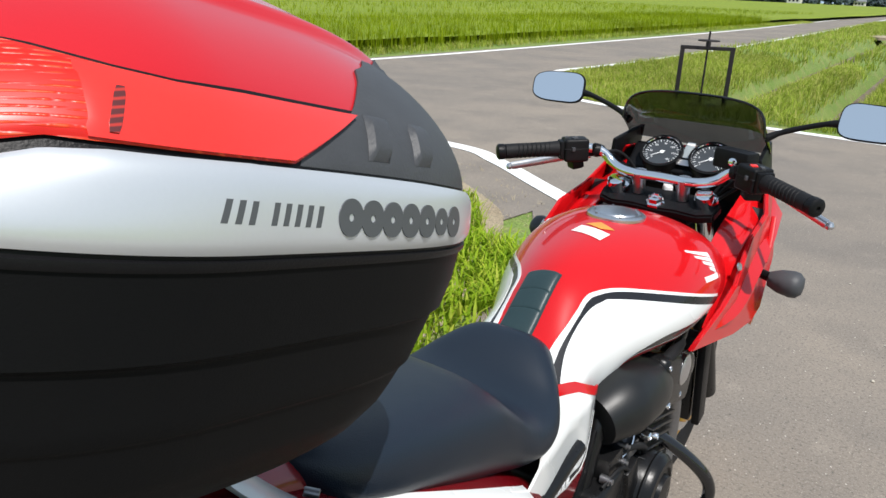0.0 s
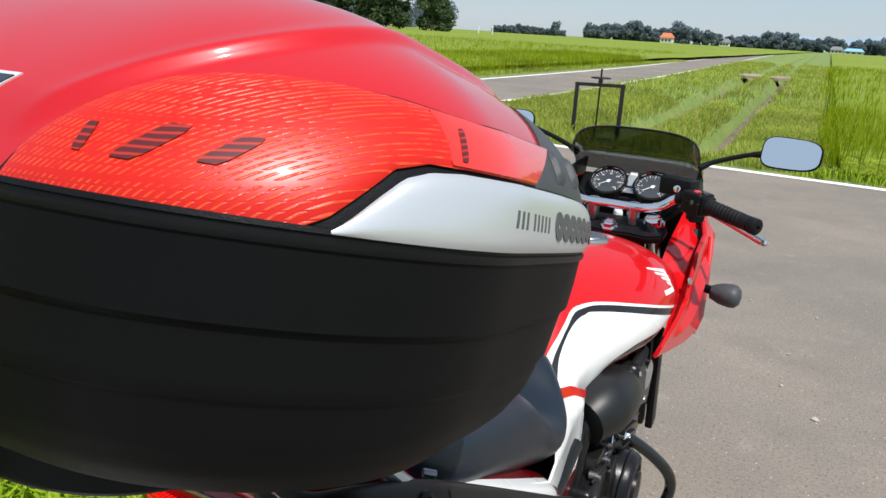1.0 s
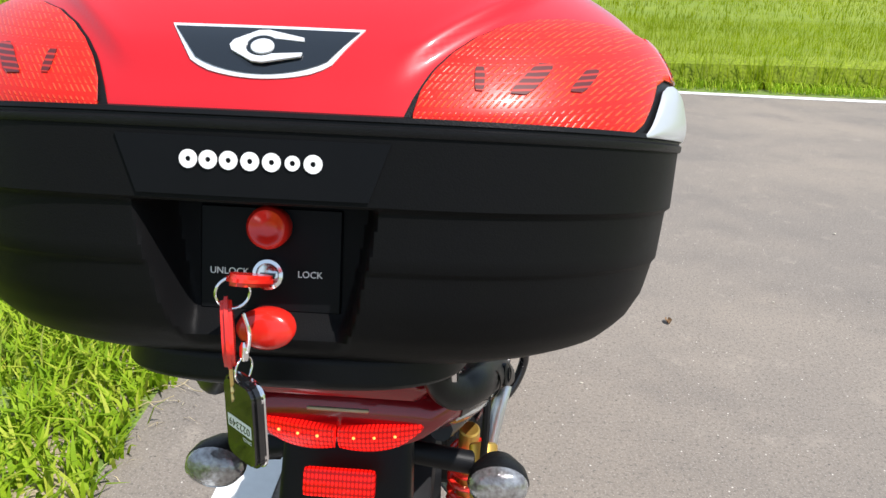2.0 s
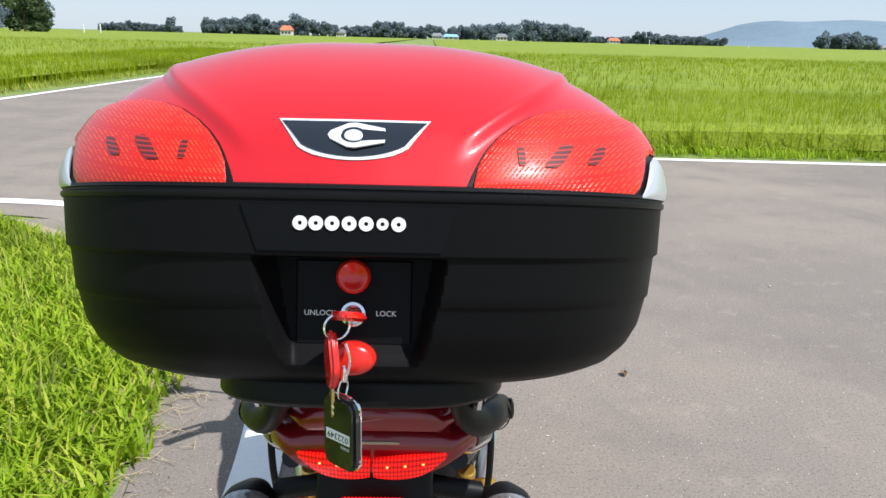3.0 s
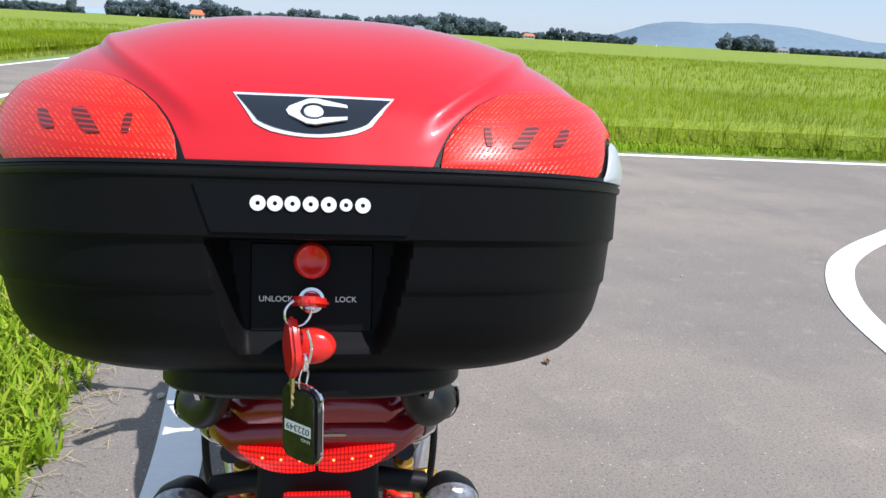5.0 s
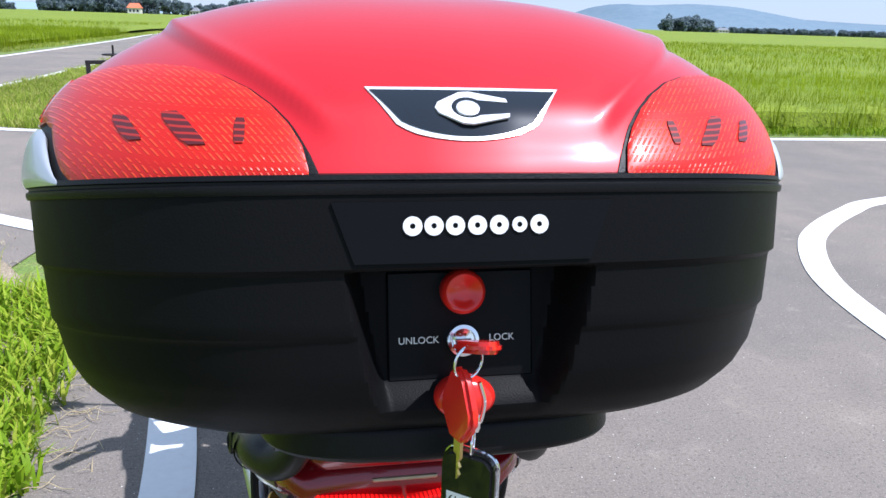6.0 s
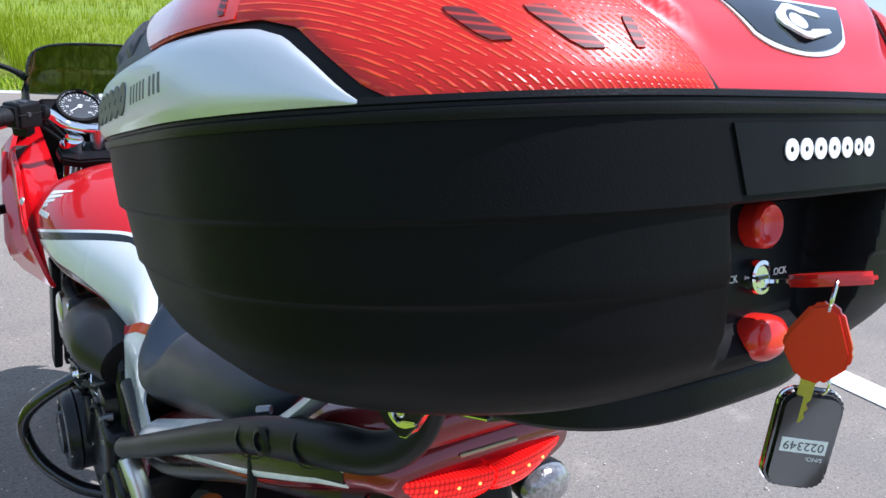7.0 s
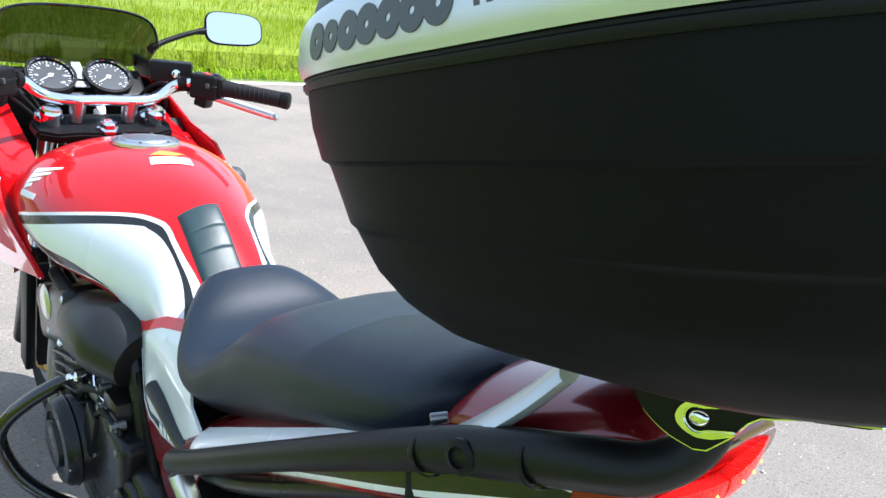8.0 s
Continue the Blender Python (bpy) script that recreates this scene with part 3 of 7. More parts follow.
def top_case():
    c = thing("top_case", "red and black plastic top case with silver trim on a rack", "top case", (0, 0.17, 1.05))

    def add(name, bm, mat, parent=None, label="", angle=40):
        return part(name, bm, mat, parent or c, label, angle)

    angles = [radians(x) for x in ([-180 + 3 * i for i in range(55)] + [-16 + 0.4 * i for i in range(81)] + [18 + 3 * i for i in range(54)])]
    heights = [0, 0.003, 0.012, 0.022, 0.032, 0.0410, 0.0422, 0.0432, 0.0445, 0.0455, 0.0475, 0.055, 0.062, 0.070, 0.0785, 0.0795, 0.081, 0.083, 0.0845, 0.09, 0.098, 0.106, 0.111, 0.117, 0.122, 0.128, 0.133, 0.138, 0.142, 0.146, 0.150, 0.153, 0.1545, 0.156]
    add("lower_shell", sheet(lambda a, t: CASE @ shell_at(a, -t), angles, heights, True, True), CASE_BLACK, label="grained black plastic lower shell with stepped bands", angle=32)
    ring = [radians(3 * i) for i in range(120)]
    add("seal_lip", sheet(lambda a, v: CASE @ (Vector((*plan(a, 1.004 + v[0] / HALF_W, 1.004 + v[0] / REAR_D, 1.004 + v[0] / FRONT_D), v[1]))), ring,
                          [(-0.004, -0.0012), (0.0012, -0.001), (0.0022, 0.001), (0.0022, 0.0035), (0.0005, 0.0045), (0.0005, 0.006), (0.0018, 0.0068), (0.0012, 0.0095), (-0.004, 0.0105)], True), PLASTIC, label="black rubber-like rim between the two halves")
    add("lid", sheet(lambda a, w: CASE @ lid_at(a, w), [radians(i) for i in range(360)], [0.009 + (LID_H - 0.0091) * (1 - (1 - i / 100) ** 1.7) for i in range(101)], True, True), LID_PAINT, label="glossy red domed lid with pressed creases", angle=60)
    for side in (1, -1):
        seal = lid_patch([(15.5, 0.008), (150, 0.008)], [(15.5, 0.010)] + [(d - 0.32 * (1 - i / 8), w + 0.0012) for i, (d, w) in enumerate(LENS_UP[1:9])] + [(62, 0.0797), (72, 0.0772), (80, 0.0762), (94.4, 0.078), (95.2, 0.06), (96.5, 0.050), (125, 0.044), (150, 0.040)], 15.5, 150, 15.5, 150, 0.0012, side, 150, 14)
        add("lens_surround", seal, PLASTIC, label="black moulded surround")
        lens = add("side_lens", lid_patch(LENS_LOW, LENS_UP, 16.6, 90.16, 16.6, 94.0, 0.0030, side, 110, 26, 0.0018), REFLECTOR, label="red gridded reflector lens")
        add("lens_tail", lid_patch([(70, 0.0478), (90.14, 0.0482)], [(67, 0.0745), (80, 0.0728), (93.9, 0.0740)], 70, 90.14, 67, 93.9, 0.0046, side, 24, 8, 0.0006), LENS_CLEAR_RED, lens, "plain red end of the lens")
        for a, w, sa, sw, lean in ((32.0, 0.0335, 2.8, 0.0095, 0.85), (40.6, 0.0355, 2.6, 0.0075, 0.8), (24.6, 0.0315, 1.15, 0.0070, 0.10), (72.5, 0.0585, 1.2, 0.0085, 0.1)):
            def f(u, v, a=a, w=w, sa=sa, sw=sw, lean=lean):
                t = 2 * v - 1
                s = (2 * u - 1) * (1 - abs(t) ** 6 * 0.3)
                return CASE @ lid_at(radians(a + s * sa * 0.55 + t * sa * lean) * side, w + t * sw, 0.0056)
            bm = grid(f, 8, 6)
            if side < 0:
                bmesh.ops.reverse_faces(bm, faces=bm.faces)
            add("lens_insert", thick(bm, 0.0015), HOLE_RED, lens, "dark clip seen through the red lens")
        trim = add("side_trim", lid_patch(SILVER_LOW, SILVER_UP, 53.9, 150, 53.9, 150, 0.0035, side, 90, 14, 0.003), SILVER, label="satin silver side trim")
        corner = add("corner_trim", lid_patch(CORNER_LOW, CORNER_UP, 90.27, 180, 90.3, 180, 0.0015, side, 60, 14, 0.001), GREY_PLASTIC, label="dark grey front corner panel with raised ribs")
        for v0 in (0.305, 0.352):
            a0, a1, a2, a3 = (side_angle(v0 + d) for d in (0.0, 0.020, 0.012, 0.036))
            low = [(0, 0.054), (180, 0.052)]
            add("rib", lid_patch(low, [(0, 0.077), (180, 0.076)], a0, a1, a2, a3, 0.0024, side, 8, 6, 0.0035), GREY_PLASTIC, corner)
        # model writing as slanted bars, maker's name as rounds
        for k in range(8):
            v0 = 0.196 + 0.0074 * k + (0.0060 if k > 2 else 0)
            lo = 0.0205 - 0.0002 * k
            bar = lid_patch([(0, lo), (180, lo)], [(0, lo + 0.0098), (180, lo + 0.0098)], side_angle(v0), side_angle(v0 + 0.0036), side_angle(v0 + 0.0022), side_angle(v0 + 0.0058), 0.0066, side, 2, 3, 0, 0.0006)
            add("writing_bar", bar, LETTER_GREY, trim)
        for k in range(7):
            a = side_angle(0.280 + 0.0180 * k)
            m = lid_frame(radians(a) * side, 0.0240 - 0.0004 * k, 0.0062)
            add("mark_round", ring_shape(0.0020, 0.0098 if k != 5 else 0.0084, m, 0.0008, 28), LETTER_GREY, trim)
    # badge on the lid's back
    def badge_sheet(grow, out):
        def f(u, v):
            w = 0.0335 - grow + (0.0212 + 2 * grow) * v
            half = float(np.interp(v, (0, 0.16, 1), (0.027, 0.0375, 0.0545))) + grow * 1.2
            x = (2 * u - 1) * half
            dip = (1 - (2 * u - 1) ** 2) * 0.0035 * (1 - v)
            return CASE @ lid_at(lid_angle(x, w), w - dip, out)
        return thick(grid(f, 24, 10), 0.003)
    badge = add("badge", badge_sheet(0.0, 0.0016), BADGE_BLACK, label="black badge plate with a silver edge")
    add("badge_edge", badge_sheet(0.0022, 0.0009), EMBLEM, badge, "silver edge of the badge")
    m = lid_frame(0, 0.0440, 0.0012) @ Matrix.Diagonal((1.22, 1.02, 0.9, 1))
    bow = [(0.0078 * math.cos(radians(d)), 0.0078 * math.sin(radians(d))) for d in range(48, 313, 12)]
    horse = [prism([(0.0195, 0.0042), (0.0190, 0.0070), (0.0015, 0.0122), (-0.0035, 0.0116), (-0.0140, 0.0040), (-0.0156, 0.0), (-0.0140, -0.0040), (-0.0035, -0.0116), (0.0015, -0.0122), (0.0190, -0.0070), (0.0195, -0.0042)] + bow[::-1], 0.0014, m)]
    horse.append(lathe([(0.0057, 0), (0.0055, 0.0012), (0.004, 0.0018), (0, 0.002)], 24, m))
    add("emblem", merge(*horse), EMBLEM, badge, "silver horseshoe emblem")
    # black label over the recess
    def label_sheet(u, v):
        w = -0.0052 - 0.0332 * v
        half = 14.2 - 2.3 * v
        return CASE @ shell_at(radians((2 * u - 1) * half), w, 0.0014, False)
    bm = grid(label_sheet, 30, 4)
    bmesh.ops.reverse_faces(bm, faces=bm.faces)
    lab = add("label_panel", thick(bm, 0.0012), PANEL_BLACK, label="glossy black label panel")
    for k in range(7):
        x = -0.0325 + 0.01083 * k
        p = shell_at(shell_angle(x), -0.0182, 0.0016, False)
        add("mark_round", ring_shape(0.0015, 0.0053 if k != 5 else 0.0043, CASE @ facing(p, Vector((x * 1.1, -1, 0))), 0.0006, 26), LETTER_WHITE, lab)
    # lock panel, buttons and lock in the recess
    back = 0.062
    add("lock_panel", box(0.090, 0.003, 0.066, CASE @ Matrix.Translation((0, back - 0.001, -0.0800)), 0.001, 1), PANEL_BLACK, label="flat black lock panel")
    face = CASE @ Matrix.Translation((0, back - 0.0025, 0)) @ Matrix.Rotation(math.pi / 2, 4, "X")
    add("button", lathe([(0.0148, 0), (0.0150, 0.011), (0.0142, 0.0145), (0.0122, 0.0165), (0.0100, 0.0155), (0.0075, 0.0130), (0.004, 0.0116), (0, 0.0112)], 36, face @ Matrix.Translation((0, -0.0590, 0)) @ Matrix.Diagonal((0.90, 0.90, 0.72, 1))), RED_PLASTIC, label="round glossy red push button")
    add("button", lathe([(0.0150, 0), (0.0155, 0.009), (0.0148, 0.0150), (0.0115, 0.0195), (0.006, 0.0215), (0, 0.022)], 36, face @ Matrix.Translation((0, -0.1225, 0)) @ Matrix.Diagonal((1.22, 0.86, 0.75, 1))), RED_PLASTIC, label="oval glossy red release button")
    lock = add("lock", lathe([(0.0118, 0), (0.0120, 0.004), (0.0110, 0.0068), (0.0085, 0.0072), (0.0080, 0.0045), (0.0076, 0.0045), (0.0072, 0.0062), (0, 0.0062)], 36, face @ Matrix.Translation((0, -0.0885, 0)) @ Matrix.Diagonal((0.87, 0.87, 1, 1))), CHROME, label="round chrome lock cylinder")
    add("keyway", box(0.0095, 0.0022, 0.001, face @ Matrix.Translation((0, -0.0885, 0.0068))), GLOSS_BLACK, lock)
    for word, x in (("UNLOCK", -0.0262), ("LOCK", 0.0252)):
        add("lock_writing", text_mesh(word, 0.0060, face @ Matrix.Translation((x, -0.0885, 0.0004)), 0.0002), LETTER_WHITE, label="white printed word")
    # the foot on which the case clips
    def foot(u, v):
        a = u * 2 * math.pi
        s, cc = math.sin(a), math.cos(a)
        n = 3.2
        k = float(np.interp(v, (0, 0.15, 0.8, 0.93, 1), (0.97, 1.0, 1.0, 0.98, 0.94)))
        return CASE @ Vector((math.copysign(abs(s) ** (2 / n), s) * 0.128 * k, 0.200 - math.copysign(abs(cc) ** (2 / n), cc) * 0.132 * k, -0.142 - 0.026 * v))
    add("foot_plate", grid(foot, 60, 10, close_u=True, cap1=True), PLASTIC, label="black base plate under the case")
    return c


case = top_case()
bpy.context.view_layer.update()
for child in case.children:
    child.matrix_parent_inverse = case.matrix_basis.inverted()


# ---- keys hanging from the lock ----
def key_bunch():
    c = thing("key_bunch", "red-headed keys and a black alarm fob hanging from the lock", "keys", (0, -0.06, 1.18))
    inv = Matrix.Translation((0, 0.06, -1.18))

    def add(name, bm, mat, parent=None, label=""):
        if name not in ("key_head", "key_blade"):
            bm.transform(Matrix.Translation((-0.0055, -0.027, 0.0145 if name == "key_ring" else 0.008)))
        o = part(name, bm, mat, parent or c, label)
        if parent is None:
            o.matrix_parent_inverse = inv
        return o

    def key_head(m):
        poly = [(-0.006, 0), (-0.0165, 0.014), (-0.0165, 0.022), (-0.0075, 0.041), (0.0, 0.0445), (0.0075, 0.041), (0.0165, 0.022), (0.0165, 0.014), (0.006, 0)]
        bm = prism(poly, 0.0065, m @ Matrix.Translation((0, 0, -0.00325)), 0.0022)
        return bm

    def rounded(w, h, r):
        return [(sx * (w / 2 - r) + r * math.cos(a0 + k * math.pi / 10), sy * (h / 2 - r) + r * math.sin(a0 + k * math.pi / 10)) for sx, sy, a0 in ((1, 1, 0), (-1, 1, math.pi / 2), (-1, -1, math.pi), (1, -1, 1.5 * math.pi)) for k in range(6)]

    def key_blade(m):
        poly = [(-0.0036, 0.001), (-0.0036, -0.022), (-0.001, -0.0255), (0.001, -0.024), (0.0026, -0.021), (0.0016, -0.018), (0.003, -0.016), (0.0018, -0.013), (0.0034, -0.010), (0.0036, 0.001)]
        return prism(poly, 0.002, m @ Matrix.Translation((0, 0, -0.001)))

    lock = CASE @ Vector((0, 0.053, -0.0885))
    rear = (CASE.to_3x3() @ Vector((0.0, -1, 0.0))).normalized()
    m = facing(lock + rear * 0.016, Vector((0.05, 0.37, 0.92)), rear)
    head = add("key_head", key_head(m @ Matrix.Diagonal((0.8, 1.05, 1, 1))), RED_PLASTIC, None, "red plastic key head sticking out of the lock")
    add("key_blade", key_blade(m @ Matrix.Diagonal((1, 0.6, 1, 1))), CHROME, head)
    eye = Vector((0.0, -0.060, 1.188))
    add("key_ring", lathe([(0.0095 + 0.0008 * math.cos(2 * math.pi * i / 8), 0.0009 * math.sin(2 * math.pi * i / 8)) for i in range(9)], 36, pose(eye.x, eye.y, eye.z - 0.011, 90, 0, 25)), CHROME, None, "thin steel split ring")
    m2 = facing(Vector((-0.004, -0.061, 1.137)), Vector((-0.95, -0.30, 0)))
    h2 = add("spare_key_head", key_head(m2), RED_PLASTIC, None, "red plastic head of the hanging key")
    add("spare_key_blade", key_blade(m2), material("brass", (0.72, 0.55, 0.22), 0.3, 0.9, 0.2, 60.0, 300.0), h2, "brass blade")
    add("clasp", merge(tube([(0.006, -0.062, 1.172), (0.009, -0.063, 1.160), (0.007, -0.063, 1.148), (0.005, -0.062, 1.152)], 0.0013, 8),
                       lathe([(0, 0), (0.002, 0.001), (0.003, 0.004), (0.0025, 0.010), (0.0012, 0.013), (0, 0.013)], 14, pose(0.005, -0.062, 1.141))), CHROME, None, "steel swivel clasp")
    add("small_ring", lathe([(0.0078 + 0.0007 * math.cos(2 * math.pi * i / 8), 0.0007 * math.sin(2 * math.pi * i / 8)) for i in range(9)], 28, pose(0.004, -0.062, 1.136, 90, 0, 70)), CHROME)
    mf = facing(Vector((0.003, -0.062, 1.101)), Vector((-0.62, -0.78, 0.0)))
    body = add("fob", prism(rounded(0.033, 0.058, 0.009), 0.0088, mf @ Matrix.Translation((0, 0, -0.0044)), 0.0022), GLOSS_BLACK, None, "glossy black alarm fob")
    add("fob_edge", prism(rounded(0.0345, 0.0595, 0.0095), 0.0026, mf @ Matrix.Translation((0, 0, -0.0036)), 0.0008), CHROME, body, "chrome band round the fob")
    add("sticker", box(0.024, 0.0085, 0.0004, mf @ Matrix.Translation((0, -0.002, 0.0044))), LETTER_WHITE, body, "white number sticker")
    add("sticker_writing", text_mesh("022349", 0.0072, mf @ Matrix.Translation((0, -0.002, 0.0047)) @ Matrix.Rotation(math.pi, 4, "Z"), 0.0001), GLOSS_BLACK, body)
    add("sticker_writing", text_mesh("S/NO:", 0.0035, mf @ Matrix.Translation((0.007, -0.0095, 0.0044)) @ Matrix.Rotation(math.pi, 4, "Z"), 0.0001), LETTER_WHITE, body)
    return c


key_bunch()


# ---- motorcycle ----
bike = thing("motorcycle", "red, white and black half-faired motorcycle parked on the asphalt", "motorcycle", (0, 1.2, 0))
BIKE_INV = Matrix.Translation((0, -1.2, 0))


def bpart(name, bm, mat, parent=None, label="", angle=40):
    o = part(name, bm, mat, parent or bike, label, angle)
    if parent is None:
        o.matrix_parent_inverse = BIKE_INV
    return o


def both(name, make, mat, label="", parent=None, angle=40):
    """The same piece on both sides."""
    out = []
    for s in (1, -1):
        bm = make(s)
        bmesh.ops.recalc_face_normals(bm, faces=bm.faces)
        out.append(bpart(name, bm, mat, parent, label, angle))
    return out


class Loft:
    """A body along y: stations of (y, top, bottom, half width, height of the widest place), rounded over the top."""

    def __init__(self, rows, n=2.6, tuck=0.12):
        self.r, self.n, self.tuck = np.array(rows, float), n, tuck
        self.y0, self.y1 = self.r[0, 0], self.r[-1, 0]

    def at(self, y):
        ys = self.r[:, 0]
        i = int(np.clip(np.searchsorted(ys, y) - 1, 0, len(ys) - 2))
        t = (y - ys[i]) / (ys[i + 1] - ys[i])
        a, b = self.r[i, 1:], self.r[i + 1, 1:]
        h = ys[i + 1] - ys[i]
        m0 = (b - self.r[max(i - 1, 0), 1:]) / (ys[i + 1] - ys[max(i - 1, 0)]) * h
        m1 = (self.r[min(i + 2, len(ys) - 1), 1:] - a) / (ys[min(i + 2, len(ys) - 1)] - ys[i]) * h
        return (2 * t ** 3 - 3 * t ** 2 + 1) * a + (t ** 3 - 2 * t ** 2 + t) * m0 + (3 * t ** 2 - 2 * t ** 3) * b + (t ** 3 - t ** 2) * m1

    def section(self, y):
        """Top, bottom, half width, height of the widest place and roundness at y."""
        v = [float(q) for q in self.at(y)]
        return v if len(v) == 5 else v + [self.n]

    def over(self, x, y):
        """The height of the top skin at x, y."""
        top, bot, hw, mid, n = self.section(y)
        return mid + (top - mid) * (1 - min(abs(x) / hw, 0.999) ** n) ** (1 / n)

    def side(self, y, z):
        """The half width at height z."""
        top, bot, hw, mid, n = self.section(y)
        if z > mid:
            k = min((z - mid) / max(top - mid, 1e-4), 1)
            return hw * max(1 - k ** n, 0) ** (1 / n)
        k = min((mid - z) / max(mid - bot, 1e-4), 1.2)
        return hw * (1 - self.tuck * k * k)

    def point(self, y, s):
        """s from -1 (lower left edge) over 0 (top) to 1."""
        top, bot, hw, mid, n = self.section(y)
        q, g = abs(s), 1 if s >= 0 else -1
        if q < 0.72:
            f = q / 0.72 * math.pi / 2
            x = hw * math.sin(f) ** (2 / n)
            z = mid + (top - mid) * max(math.cos(f), 0) ** (2 / n)
        else:
            k = (q - 0.72) / 0.28
            x, z = hw * (1 - self.tuck * k * k), mid + (bot - mid) * k
        return Vector((g * x, y, z))

    def mesh(self, nu=48, nv=40):
        bm = grid(lambda u, v: self.point(self.y0 + (self.y1 - self.y0) * v, 2 * u - 1), nu, nv)
        ends = [[], []]
        bm.verts.ensure_lookup_table()
        bm.faces.new([bm.verts[i] for i in range(nu + 1)])
        k = (nu + 1) * nv
        bm.faces.new([bm.verts[k + i] for i in range(nu, -1, -1)])
        bmesh.ops.recalc_face_normals(bm, faces=bm.faces)
        return bm

    def patch(self, low, up, y0, y1, out, s, nu=60, nv=10, back=0.002):
        """A skin on one flank between two curves of (y, z)."""
        def f(u, v):
            y = y0 + (y1 - y0) * u
            a, b = curve_at(low, y), curve_at(up, y)
            z = a + (b - a) * v
            e = 0.002
            x = self.side(y, z)
            n = Vector((1, -(self.side(y + e, z) - self.side(y - e, z)) / (2 * e), -(self.side(y, z + e) - self.side(y, z - e)) / (2 * e))).normalized()
            p = Vector((x, y, z)) + n * out
            return Vector((p.x * s, p.y, p.z))
        bm = grid(f, nu, nv)
        if s < 0:
            bmesh.ops.reverse_faces(bm, faces=bm.faces)
        bm.normal_update()
        return thick(bm, back)


# tank: y, top, bottom, half width, height of the widest place
TANK = Loft([(0.907, 0.752, 0.682, 0.120, 0.722, 2.2), (0.957, 0.790, 0.682, 0.117, 0.728, 2.0), (0.992, 0.818, 0.683, 0.113, 0.734, 1.9), (1.027, 0.850, 0.684, 0.112, 0.742, 1.8), (1.067, 0.880, 0.688, 0.118, 0.752, 1.8),
             (1.127, 0.904, 0.720, 0.140, 0.768, 1.85), (1.207, 0.920, 0.731, 0.172, 0.780, 1.9), (1.307, 0.930, 0.733, 0.200, 0.786, 2.0), (1.400, 0.929, 0.752, 0.210, 0.790, 2.1), (1.48, 0.914, 0.762, 0.205, 0.791, 2.2), (1.545, 0.880, 0.768, 0.178, 0.795, 2.3), (1.575, 0.840, 0.775, 0.13, 0.80, 2.4)], tuck=0.10)
tank = bpart("fuel_tank", TANK.mesh(56, 48), RED_PAINT, label="glossy red fuel tank", angle=60)
W_UP = [(0.930, 0.760), (0.975, 0.789), (0.997, 0.803), (1.042, 0.832), (1.068, 0.849), (1.092, 0.8565), (1.137, 0.8565), (1.232, 0.836), (1.402, 0.7915)]
W_LOW = [(0.930, 0.692), (1.057, 0.695), (1.093, 0.707), (1.123, 0.733), (1.177, 0.745), (1.275, 0.744), (1.345, 0.757), (1.402, 0.784)]


def inset(c, d, y0=0.0):
    return [(y, z + d) for y, z in c]


W_UP, W_LOW = ([(q.x, q.y) for q in smooth_path([(y, z, 0) for y, z in c], 6)] for c in (W_UP, W_LOW))
P_UP, P_LOW = ([(q.x, q.y) for q in smooth_path(c, 6)] for c in ([(0.930, 0.752, 0), (0.973, 0.782, 0), (1.025, 0.8165, 0), (1.062, 0.838, 0), (1.090, 0.8465, 0), (1.113, 0.8480, 0), (1.194, 0.8315, 0), (1.378, 0.782, 0)],
               [(0.930, 0.694, 0), (1.057, 0.697, 0), (1.093, 0.709, 0), (1.123, 0.735, 0), (1.160, 0.750, 0), (1.215, 0.763, 0), (1.307, 0.766, 0), (1.378, 0.778, 0)]))
for s in (1, -1):
    bpart("tank_outline", TANK.patch(inset(W_LOW, -0.004), inset(W_UP, 0.0055), 0.930, 1.402, 0.0008, s, 150, 14), WHITE_PAINT, tank, "white line round the side panel")
    bpart("tank_stripe", TANK.patch(W_LOW, W_UP, 0.932, 1.400, 0.0014, s, 150, 14), BLACK_STRIPE, tank, "black stripe")
    bpart("tank_panel", TANK.patch(P_LOW, P_UP, 0.934, 1.378, 0.0021, s, 150, 14), WHITE_PAINT, tank, "white side panel")
    for k in range(5):
        za, zb = 0.894 - 0.0085 * k, 0.886 - 0.0085 * k
        y0, y1 = 1.343 + 0.004 * k, 1.412 - 0.002 * k
        bar = TANK.patch([(y0, zb), (y1, zb - 0.022)], [(y0, zb + 0.003), (y1, za - 0.022)], y0 + 0.010 * k, y1, 0.0012, s, 8, 3)
        bpart("wing_bar", bar, LETTER_WHITE, tank)
    bpart("name_bar", TANK.patch([(1.33, 0.834), (1.42, 0.826)], [(1.33, 0.844), (1.42, 0.836)], 1.350, 1.410, 0.0012, s, 8, 3), LETTER_WHITE, tank, "white bar of writing")
PAD = material("pad_rubber", (0.020, 0.042, 0.047), 0.4, 0, 0.3, 30.0, 200.0, bump=0.15, bump_scale=500.0)
PAD_Y = (1.074, 1.038, 1.008, 0.972)
for k in range(3):
    def pad(u, v, k=k):
        y = PAD_Y[k] + 0.0022 + (PAD_Y[k + 1] - PAD_Y[k] - 0.0044) * v
        s = -0.0505 + 0.0670 * u
        e = (1 - abs(2 * u - 1) ** 14) * (1 - abs(2 * v - 1) ** 14)
        return Vector((s, y - 0.003 * e, TANK.over(s, y) + 0.001 + 0.005 * e))
    bm = grid(pad, 28, 24)
    bmesh.ops.recalc_face_normals(bm, faces=bm.faces)
    bpart("tank_pad", bm, PAD, tank, "dark teal rubber tank pad")
